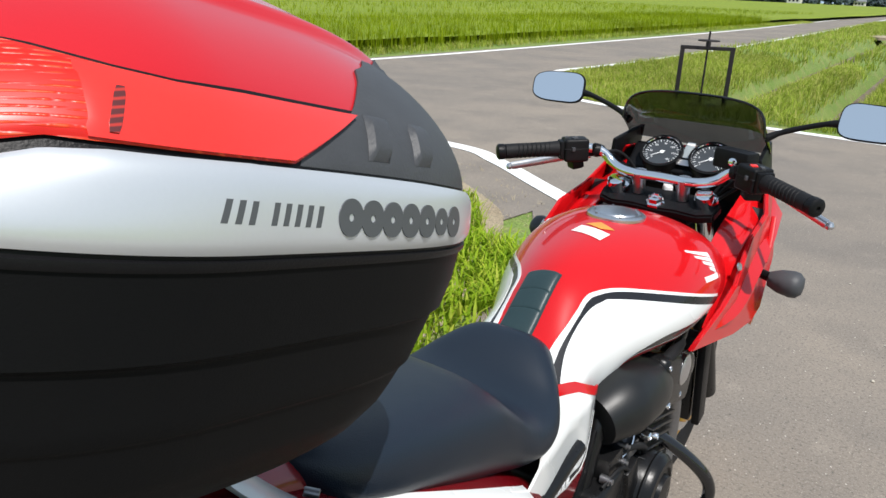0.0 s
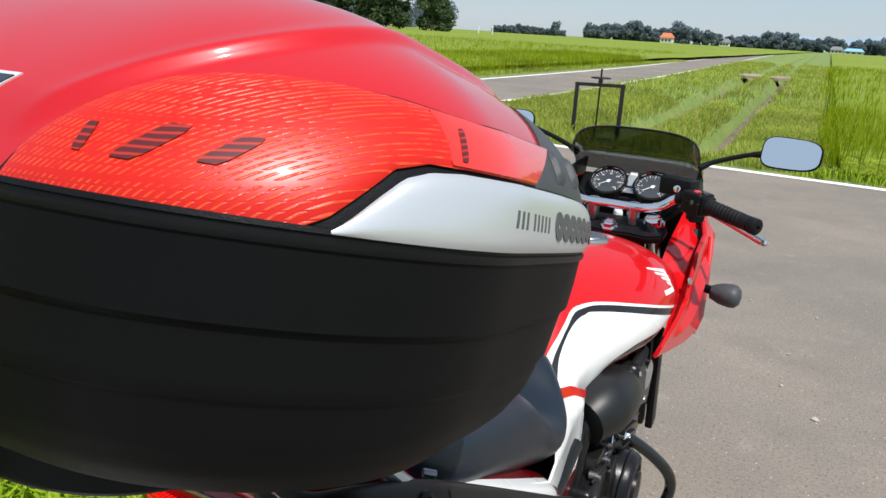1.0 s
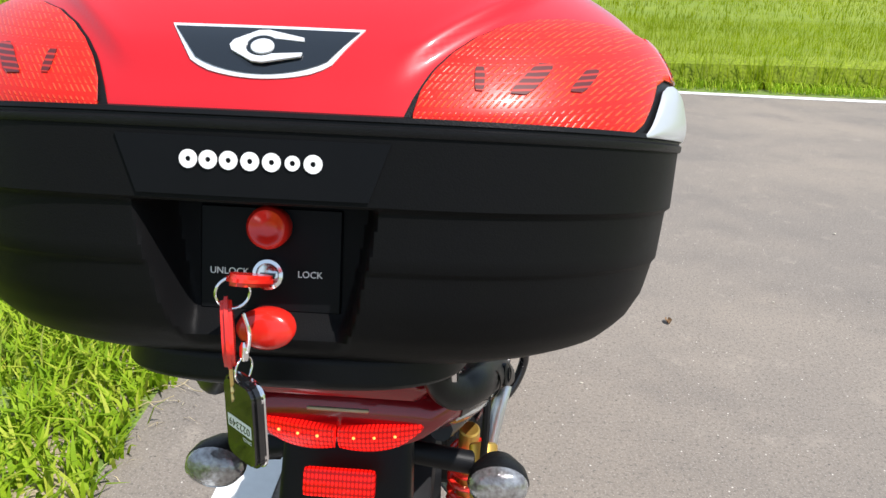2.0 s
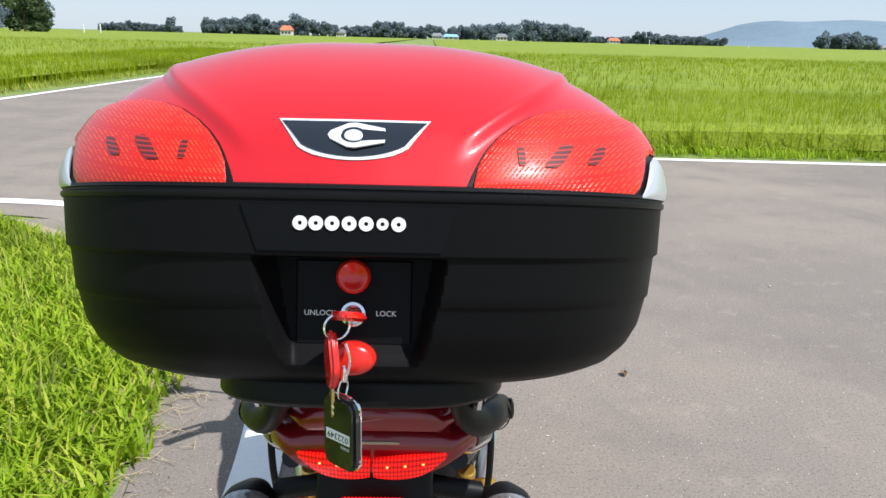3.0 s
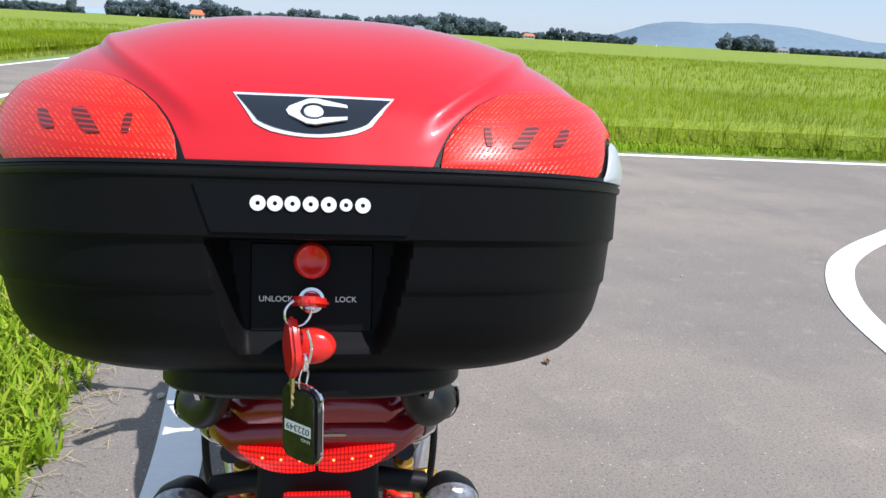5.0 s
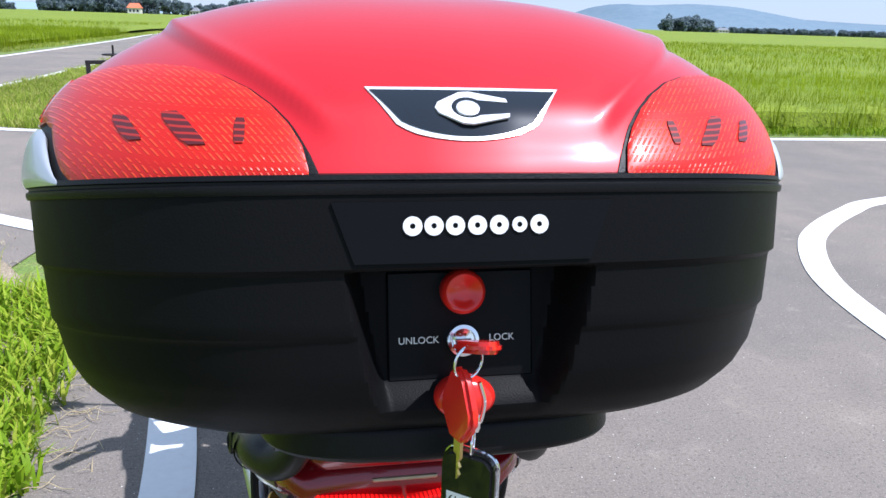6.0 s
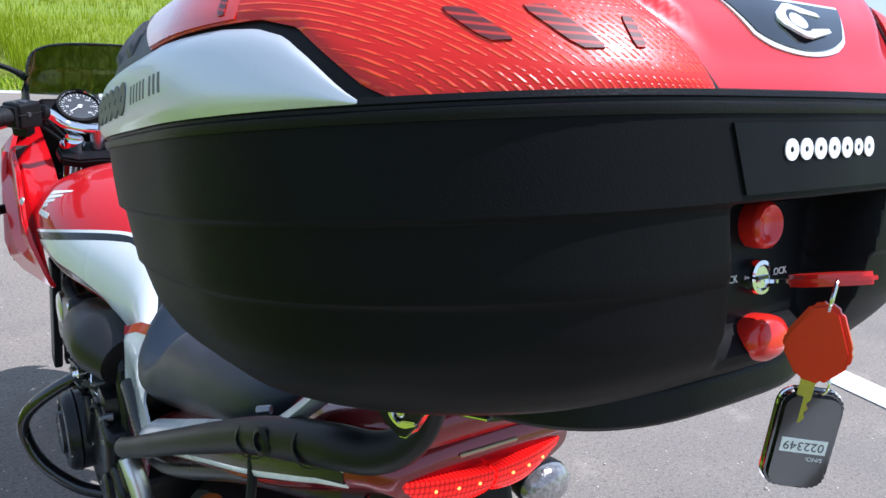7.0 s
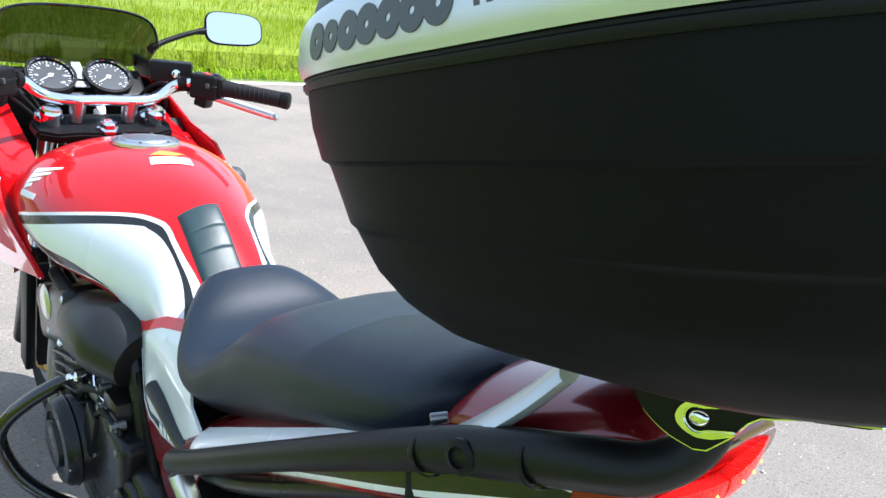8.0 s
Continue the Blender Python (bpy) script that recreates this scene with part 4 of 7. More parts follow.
cap_m = facing(Vector((-0.002, 1.354, 0.9300)), Vector((0, 0.03, 1)), Vector((0, 1, 0))) @ Matrix.Diagonal((1.14, 1.14, 1, 1))
cap = bpart("filler_cap", lathe([(0.052, -0.004), (0.052, 0.002), (0.048, 0.005), (0.040, 0.0055), (0.038, 0.004), (0.036, 0.0075), (0.030, 0.0085), (0.010, 0.0088), (0, 0.0088)], 40, cap_m), ALLOY, label="round polished filler cap")
for k in range(6):
    a = k * math.pi / 3
    bpart("cap_bolt", lathe([(0.0026, 0.005), (0.0026, 0.0072), (0.0015, 0.0078), (0, 0.0078)], 10, cap_m @ Matrix.Translation((0.0445 * math.cos(a), 0.0445 * math.sin(a), 0))), STEEL, cap)


def top_patch(poly, d=0.0012):
    """A thin skin on the tank's top between four corners."""
    a, b, c, e = (Vector((*q, 0)) for q in poly)

    def f(u, v):
        q = a.lerp(b, u).lerp(e.lerp(c, u), v)
        return Vector((q.x, q.y, TANK.over(q.x, q.y) + d))
    bm = grid(f, 10, 6)
    bmesh.ops.recalc_face_normals(bm, faces=bm.faces)
    return bm


bpart("tank_sticker", top_patch([(-0.040, 1.222), (0.028, 1.204), (0.034, 1.238), (-0.032, 1.252)]), LETTER_WHITE, tank, "white sticker")
bpart("tank_sticker", top_patch([(-0.028, 1.262), (0.010, 1.248), (0.034, 1.260), (-0.004, 1.280)]), material("orange_print", (0.75, 0.30, 0.05), 0.4, var=0.3), tank, "orange and white diamond sticker")

# seat
SEAT = Loft([(0.335, 0.955, 0.900, 0.095, 0.925), (0.36, 0.962, 0.870, 0.125, 0.905), (0.40, 0.954, 0.855, 0.140, 0.890), (0.50, 0.928, 0.815, 0.148, 0.862), (0.60, 0.903, 0.772, 0.150, 0.832), (0.66, 0.884, 0.748, 0.150, 0.812),
             (0.705, 0.846, 0.730, 0.150, 0.785), (0.745, 0.808, 0.716, 0.154, 0.757), (0.79, 0.790, 0.708, 0.153, 0.745), (0.835, 0.797, 0.706, 0.143, 0.748), (0.880, 0.822, 0.712, 0.118, 0.757), (0.915, 0.834, 0.728, 0.092, 0.768), (0.940, 0.824, 0.748, 0.074, 0.778), (0.958, 0.80, 0.765, 0.055, 0.78)], n=2.9, tuck=0.2)
seat = bpart("seat", SEAT.mesh(48, 60), VINYL, label="dark blue-black vinyl seat with a stepped pillion part", angle=70)

# side cover under the seat, in white, black and deep red
def cover_skin(low, up, y0, y1, out, s, nu=40, nv=10, back=0.004):
    """A skin of the side cover between two curves of (y, z)."""
    def f(u, v):
        y = y0 + (y1 - y0) * u
        z = curve_at(low, y) + (curve_at(up, y) - curve_at(low, y)) * v
        x = 0.136 + 0.020 * sstep((0.95 - y) / 0.22) - 0.62 * max(z - 0.722, 0) - 0.05 * max(0.60 - z, 0) - 0.25 * max(y - 0.975, 0)
        return Vector((s * (x + out), y, z))
    bm = grid(f, nu, nv)
    if s < 0:
        bmesh.ops.reverse_faces(bm, faces=bm.faces)
    bm.normal_update()
    return thick(bm, back)


C_TOP = [(0.72, 0.700), (0.80, 0.745), (0.88, 0.765), (0.95, 0.745), (1.022, 0.708)]
C_MID = [(0.72, 0.686), (0.76, 0.672), (0.83, 0.640), (0.90, 0.613), (0.955, 0.607), (0.995, 0.641), (1.022, 0.699)]
C_LOW = [(0.72, 0.678), (0.76, 0.660), (0.83, 0.625), (0.90, 0.601), (0.955, 0.600), (0.995, 0.638), (1.022, 0.697)]
C_BOT = [(0.72, 0.650), (0.78, 0.560), (0.83, 0.505), (0.90, 0.500), (0.955, 0.560), (0.995, 0.620), (1.022, 0.690)]
for s in (1, -1):
    cover = bpart("side_cover", cover_skin(C_MID, C_TOP, 0.72, 1.022, 0.0, s), WHITE_PAINT, label="white side cover under the seat")
    bpart("cover_top", cover_skin(C_TOP, [(y, z + 0.016) for y, z in C_TOP], 0.86, 1.03, 0.001, s), RED_PAINT, cover, "red strip between tank and side cover")
    bpart("cover_stripe", cover_skin(C_LOW, C_MID, 0.722, 1.02, 0.001, s), BLACK_STRIPE, cover, "black stripe with pale writing bars")
    bpart("cover_lower", cover_skin(C_BOT, C_LOW, 0.722, 1.02, 0.0, s), DARK_RED, cover, "deep red lower side cover")
    bpart("cover_line", cover_skin([(y, z - 0.004) for y, z in C_LOW], C_LOW, 0.75, 1.015, 0.0016, s), WHITE_PAINT, cover, "thin white line")
    for k in range(6):
        y = 0.905 - 0.021 * k
        z = curve_at(C_LOW, y) + 0.004
        bpart("writing_bar", cover_skin([(0.5, z), (1.2, z)], [(0.5, z + 0.010), (1.2, z + 0.010)], y - 0.014 if k < 3 else y - 0.009, y, 0.0024, s, 2, 2, 0.001), LETTER_WHITE, cover)

# tail
TAIL = Loft([(0.166, 0.958, 0.914, 0.094, 0.938), (0.184, 0.970, 0.914, 0.112, 0.942), (0.23, 0.968, 0.888, 0.135, 0.925), (0.32, 0.932, 0.835, 0.150, 0.880), (0.45, 0.870, 0.775, 0.163, 0.820), (0.58, 0.800, 0.712, 0.170, 0.757), (0.70, 0.735, 0.645, 0.172, 0.690), (0.76, 0.70, 0.60, 0.165, 0.65)], n=3.0, tuck=0.35)
tail = bpart("tail_cowl", TAIL.mesh(44, 36), DARK_RED, label="deep red glossy tail cowl", angle=60)
for s in (1, -1):
    def tz(y, f):
        top, bot, hw, mid = TAIL.at(y)
        return bot + (top - bot) * f
    ys = [0.17 + 0.05 * i for i in range(12)]
    for f0, f1, mat, lab, out in ((0.62, 0.86, WHITE_PAINT, "white tail stripe", 0.0012), (0.44, 0.62, BLACK_STRIPE, "black tail stripe", 0.0012), (0.37, 0.44, WHITE_PAINT, "thin white tail line", 0.0012)):
        bpart("tail_stripe", TAIL.patch([(y, tz(y, f0)) for y in ys], [(y, tz(y, f1)) for y in ys], 0.20, 0.72, out, s, 40, 4), mat, tail, lab)
hump = Loft([(0.168, 0.990, 0.966, 0.080, 0.975), (0.19, 1.003, 0.95, 0.096, 0.972), (0.26, 0.985, 0.90, 0.112, 0.935), (0.345, 0.955, 0.87, 0.110, 0.90)], n=2.6)
bpart("tail_top", hump.mesh(30, 20), DARK_RED, label="deep red top of the tail", angle=60)
both("tail_blade", lambda s: tube([(s * 0.146, 0.305, 0.925), (s * 0.134, 0.278, 0.953), (s * 0.119, 0.251, 0.986), (s * 0.106, 0.232, 1.015)], 0.025, 12, 5, 0.32), SILVER, "silver strip beside the tail")

# tail lamp, lit
LAMP_RED = material("tail_lamp_red", (0.30, 0.004, 0.004), 0.2, 0, 0.6, 90.0, 260.0, coat=0.15, spec=0.25, bump=0.6, bump_scale=220.0, other=(0.12, 0.003, 0.003))
lb = LAMP_RED.node_tree.nodes["Principled BSDF"]
lb.inputs["Emission Color"].default_value = (1.0, 0.008, 0.004, 1)
ribs = []
for axis, sc in (("X", 75.0), ("Z", 48.0)):
    wv = LAMP_RED.node_tree.nodes.new("ShaderNodeTexWave")
    wv.bands_direction = axis
    wv.inputs["Scale"].default_value = sc
    LAMP_RED.node_tree.links.new(LAMP_RED.node_tree.nodes["Texture Coordinate"].outputs["Object"], wv.inputs["Vector"])
    ribs.append(wv.outputs["Fac"])
glow_of = LAMP_RED.node_tree.nodes.new("ShaderNodeMath")
glow_of.operation = "MULTIPLY"
LAMP_RED.node_tree.links.new(ribs[0], glow_of.inputs[0])
LAMP_RED.node_tree.links.new(ribs[1], glow_of.inputs[1])
glow_more = LAMP_RED.node_tree.nodes.new("ShaderNodeMath")
glow_more.operation = "MULTIPLY_ADD"
glow_more.inputs[1].default_value, glow_more.inputs[2].default_value = 1.5, 0.25
LAMP_RED.node_tree.links.new(glow_of.outputs[0], glow_more.inputs[0])
LAMP_RED.node_tree.links.new(glow_more.outputs[0], lb.inputs["Emission Strength"])
LAMP_POINT = material("lamp_point", (0.9, 0.2, 0.05), 0.2)
lp = LAMP_POINT.node_tree.nodes["Principled BSDF"]
lp.inputs["Emission Color"].default_value, lp.inputs["Emission Strength"].default_value = (1.0, 0.20, 0.05, 1), 3.0
for s in (1, -1):
    def glow(u, v, s=s):
        x = 0.002 + 0.097 * u
        z = 0.938 + 0.004 * u - 0.030 * (1 - v) * (0.74 + 0.26 * math.sin(math.pi * min(u * 1.12 + 0.10, 1))) * (1 - 0.9 * u ** 7)
        return Vector((s * x, 0.149 + 0.020 * u ** 2 + 0.003 * (2 * v - 1) ** 2 + 0.006 * (1 - v), z))
    bm = grid(glow, 20, 8)
    if s > 0:
        bmesh.ops.reverse_faces(bm, faces=bm.faces)
    bmesh.ops.recalc_face_normals(bm, faces=bm.faces)
    lamp = bpart("tail_lamp", thick(bm, 0.012), LAMP_RED, label="lit red tail lamp")
    for k in range(3):
        bpart("lamp_point", lathe([(0.0016, 0), (0.0012, 0.001), (0, 0.002)], 12, pose(s * (0.018 + 0.020 * k), 0.1495 + 0.020 * ((0.015 + 0.020 * k) / 0.090) ** 2, 0.931, 90, 0, 0)), LAMP_POINT, lamp, "bright lamp point")
GOLD_PRINT = material("pale_gold_print", (0.40, 0.34, 0.24), 0.4, 0.5)
bpart("tail_name", box(0.062, 0.002, 0.0042, pose(0, 0.1645, 0.953, -15, 0, 0), 0.001, 1), GOLD_PRINT, label="silver bar of raised writing")
bpart("rear_mudguard", box(0.15, 0.05, 0.20, pose(0, 0.215, 0.84, -20, 0, 0), 0.012, 3, 0.9), PLASTIC, label="black rear mudguard")
# a reflector, no lamp; its glow comes from sharing the tail lamp's material
bpart("plate_lamp", box(0.075, 0.012, 0.030, pose(0, 0.165, 0.865, -20, 0, 0), 0.005, 2), LAMP_RED, label="red rear reflector given the tail lamp's glow")
CLEAR = material("clear_lens", (0.42, 0.43, 0.44), 0.12, 0.6, 0.9, 60.0, 160.0, coat=1.0, bump=0.8, bump_scale=150.0, other=(0.16, 0.14, 0.14))
for s in (1, -1):
    st = bpart("rear_indicator", rod((s * 0.05, 0.27, 0.835), (s * 0.135, 0.285, 0.812), 0.014), PLASTIC, label="black-stalked indicator with a clear lens")
    m = facing(Vector((s * 0.167, 0.262, 0.805)), Vector((0, -1, 0.05)))
    b = lathe([(0.0, -0.045), (0.016, -0.04), (0.026, -0.015), (0.028, 0.004), (0.027, 0.008)], 24, m @ Matrix.Diagonal((1.3, 0.95, 1, 1)))
    bpart("indicator_body", b, PLASTIC, st)
    bpart("indicator_lens", lathe([(0.027, 0.008), (0.0255, 0.016), (0.019, 0.022), (0.008, 0.025), (0, 0.0255)], 24, m @ Matrix.Diagonal((1.3, 0.95, 1, 1))), CLEAR, st, "clear ribbed indicator lens")

# grab rails, rack and mounting plate
for s in (1, -1):
    rail = bpart("grab_rail", tube([(s * 0.190, 0.722, 0.676), (s * 0.188, 0.66, 0.712), (s * 0.176, 0.48, 0.823), (s * 0.160, 0.32, 0.918), (s * 0.148, 0.25, 0.952), (s * 0.135, 0.19, 0.976), (s * 0.118, 0.156, 0.986), (s * 0.103, 0.136, 1.004), (s * 0.094, 0.128, 1.030), (s * 0.092, 0.124, 1.062)], 0.0178, 16, 8, 1.12, (0.74, 0.74, 0.76, 0.86, 0.94, 0.92, 0.84, 0.72, 0.64, 0.62)), TUBE_BLACK, label="thick satin black grab rail")
    for y, z, x in ((0.305, 0.924, 0.157), (0.216, 0.964, 0.142)):
        d = Vector((-0.10, -0.85, 0.50)).normalized()
        bpart("rail_collar", lathe([(0.0182, -0.004), (0.0192, 0), (0.0182, 0.004)], 20, along((s * x, y, z), Vector((s * x, y, z)) + Vector((d.x * s * -1, d.y, d.z)))), PLASTIC, rail)
    bolt = bpart("rail_bolt", lathe([(0.013, 0), (0.013, 0.004), (0.008, 0.006), (0.0075, 0.003), (0.0035, 0.003), (0, 0.0035)], 24, along((s * 0.164, 0.265, 0.946), (s * 0.3, 0.245, 0.961))), PLASTIC, rail, "black socket bolt")
    bpart("rail_stub", merge(rod((s * 0.152, 0.315, 0.925), (s * 0.148, 0.312, 0.945), 0.0035, 12), rod((s * 0.152, 0.316, 0.944), (s * 0.141, 0.308, 0.947), 0.0045, 12)), STEEL, rail)
    bpart("rail_bracket", tube([(s * 0.186, 0.715, 0.665), (s * 0.178, 0.70, 0.63), (s * 0.165, 0.68, 0.56)], 0.016, 12, 4, 0.6), ALLOY, label="bare alloy footrest bracket")
    bpart("cable", tube([(s * 0.148, 0.335, 0.895), (s * 0.150, 0.33, 0.86), (s * 0.150, 0.34, 0.80), (s * 0.148, 0.37, 0.74), (s * 0.14, 0.42, 0.70)], 0.005, 8), RUBBER, label="black cable strapped to the rail")
HALF_PLATE = [(0.070, 0.40), (0.096, 0.325), (0.112, 0.283), (0.1145, 0.250), (0.1145, 0.172), (0.1055, 0.150), (0.098, 0.146)]
pm = CASE @ Matrix.Translation((0, 0.020, -0.180))
bm = prism(HALF_PLATE + [(-x, y) for x, y in HALF_PLATE[::-1]], 0.0045, pm)
bmesh.ops.triangulate(bm, faces=[f for f in bm.faces if len(f.verts) > 4])
plate = bpart("mounting_plate", bm, GLOSS_BLACK, label="glossy black mounting plate with polished wings", angle=25)
# its wings hang down on both sides: (y, z) of the lower outline, front to rear
WING = smooth_path([(0.176, 1.036, 0), (0.166, 1.024, 0), (0.148, 1.0165, 0), (0.128, 1.0155, 0)], 5) + [Vector(q) for q in ((0.120, 1.019, 0), (0.109, 1.033, 0), (0.102, 1.046, 0), (0.096, 1.0525, 0), (0.068, 1.0655, 0), (0.042, 1.0745, 0))]


def wing(s, x0, x1, shrink):
    """One hanging wing from x0 to x1, its outline drawn in by shrink."""
    low = [(q.x, q.y + shrink) for q in WING]
    low[0], low[-1] = (low[0][0] - shrink * 0.6, low[0][1]), (low[-1][0] + shrink * 0.6, low[-1][1])
    poly = low + [(0.046, 1.080), (0.100, 1.072), (0.172, 1.056)]
    bm = bmesh.new()
    rows = [[bm.verts.new((s * (x - 0.10 * max(0.100 - y, 0)), y, z)) for y, z in poly] for x in (x0, x1)]
    bm.faces.new(rows[0])
    bm.faces.new(rows[1][::-1])
    for k in range(len(poly)):
        q = (k + 1) % len(poly)
        bm.faces.new((rows[0][k], rows[1][k], rows[1][q], rows[0][q]))
    bmesh.ops.recalc_face_normals(bm, faces=bm.faces)
    bmesh.ops.triangulate(bm, faces=[f for f in bm.faces if len(f.verts) > 4])
    return bm


for s in (1, -1):
    bpart("plate_wing", wing(s, 0.1130, 0.1172, 0.0), CHROME, plate, "polished metal edge of the wing", angle=25)
    bpart("plate_face", wing(s, 0.1150, 0.1184, 0.0013), PLASTIC, plate, "black face of the wing", angle=25)
    em = Matrix(((0, s * 0.0, s, s * 0.1186), (-0.90, 0.436, 0, 0.1285), (0.436, 0.90, 0, 1.0365), (0, 0, 0, 1)))
    em = em @ Matrix.Diagonal((1.02, 0.92, 1.0, 1))
    bow = [(0.0076 * math.cos(radians(d)), 0.0076 * math.sin(radians(d))) for d in range(60, 301, 15)]
    shoe = [(0.0215, 0.0068), (0.0222, 0.0086), (0.0205, 0.0100), (0.0060, 0.0126), (-0.0030, 0.0118), (-0.0100, 0.0078), (-0.0138, 0.0032), (-0.0145, 0.0)]
    shoe = shoe + [(x, -y) for x, y in shoe[-2::-1]]
    bpart("plate_emblem", merge(prism(shoe + bow[::-1], 0.0026, em, 0.0009), lathe([(0.0058, 0), (0.0052, 0.0014), (0.0035, 0.0024), (0, 0.003)], 24, em @ Matrix.Diagonal((1.12, 0.95, 1, 1)))), CHROME, plate, "chrome emblem")

# frame, engine
both("frame_tube", lambda s: tube([(s * 0.03, 1.60, 0.86), (s * 0.13, 1.48, 0.70), (s * 0.145, 1.30, 0.665), (s * 0.128, 1.08, 0.66), (s * 0.124, 1.03, 0.60), (s * 0.124, 1.00, 0.50), (s * 0.130, 0.95, 0.36)], 0.017, 12), ENGINE, "black steel frame tube")
both("frame_downtube", lambda s: tube([(s * 0.03, 1.64, 0.84), (s * 0.10, 1.58, 0.62), (s * 0.12, 1.50, 0.35), (s * 0.12, 1.30, 0.24), (s * 0.14, 0.90, 0.26)], 0.018, 12), ENGINE, "black steel lower frame tube")
both("seat_tube", lambda s: tube([(s * 0.14, 0.93, 0.66), (s * 0.15, 0.70, 0.66), (s * 0.13, 0.40, 0.82), (s * 0.10, 0.22, 0.90)], 0.013, 10), ENGINE, "black seat frame tube")
both("air_duct", lambda s: tube([(s * 0.105, 1.335, 0.595), (s * 0.132, 1.27, 0.628), (s * 0.142, 1.18, 0.652), (s * 0.138, 1.10, 0.660), (s * 0.120, 1.040, 0.648)], 0.058, 24, 6, 1.0, (0.62, 0.92, 1.08, 1.1, 0.85)), material("duct_black", (0.009, 0.0095, 0.010), 0.38, 0, 0.3, 8.0, 60.0, bump=0.1, bump_scale=400.0), "smooth black air duct cover", angle=70)
before_engine = set(bike.children)
cyl = bpart("cylinder_block", box(0.36, 0.12, 0.15, pose(0, 1.285, 0.520, -18, 0, 0), 0.012, 2), ENGINE, label="black finned cylinder block")
for k in range(7):
    bpart("cooling_fin", box(0.385, 0.15, 0.006, pose(0, 1.273 + 0.006 * k, 0.462 + 0.019 * k, -18, 0, 0), 0.002, 1), ENGINE, cyl)
head = bpart("cylinder_head", box(0.40, 0.22, 0.11, pose(0, 1.345, 0.640, -18, 0, 0), 0.022, 3), ENGINE, label="black cylinder head")
for s in (1, -1):
    bpart("head_cap", lathe([(0.033, -0.01), (0.033, 0.006), (0.026, 0.010), (0, 0.010)], 24, along((s * 0.195, 1.375, 0.655), (s * 0.3, 1.375, 0.655))), ALLOY, head, "bright round end cap")
    bpart("head_cap", lathe([(0.033, -0.01), (0.033, 0.006), (0.026, 0.010), (0, 0.010)], 24, along((s * 0.185, 1.44, 0.63), (s * 0.3, 1.44, 0.63))), ALLOY, head, "bright round end cap")
    for (y, z, r) in ((1.255, 0.637, 0.011), (1.30, 0.605, 0.008), (1.37, 0.60, 0.008), (1.27, 0.70, 0.007), (1.25, 0.56, 0.007), (1.20, 0.585, 0.009)):
        bpart("engine_bolt", lathe([(r, -0.012), (r, 0.005), (r * 0.7, 0.008), (r * 0.55, 0.004), (0, 0.004)], 12, along((s * 0.193, y, z), (s * 0.3, y, z))), CHROME, head, "bright cap bolt")
    bpart("carburettor", merge(rod((s * 0.13, 1.215, 0.585), (s * 0.13, 1.12, 0.60), 0.03, 18), rod((s * 0.14, 1.17, 0.63), (s * 0.14, 1.17, 0.54), 0.022, 18), box(0.03, 0.05, 0.03, pose(s * 0.165, 1.17, 0.565), 0.006, 2)), STEEL, label="grey alloy carburettor body")
    bpart("coolant_hose", tube([(s * 0.16, 1.43, 0.69), (s * 0.185, 1.35, 0.715), (s * 0.178, 1.26, 0.70), (s * 0.15, 1.21, 0.64)], 0.013, 12), RUBBER, label="black rubber hose")
crank = bpart("crankcase", box(0.34, 0.48, 0.22, pose(0, 1.17, 0.385, 4, 0, 0), 0.03, 3), ENGINE, label="black crankcase")
bpart("gearbox_cover", merge(box(0.37, 0.15, 0.15, pose(0, 1.085, 0.455, 8, 0, 0), 0.018, 3), box(0.39, 0.05, 0.10, pose(0, 1.155, 0.475, 20, 0, 0), 0.01, 2), box(0.355, 0.07, 0.05, pose(0, 1.09, 0.545, 0, 0, 0), 0.012, 2)), ENGINE, label="black upper gearbox housing")
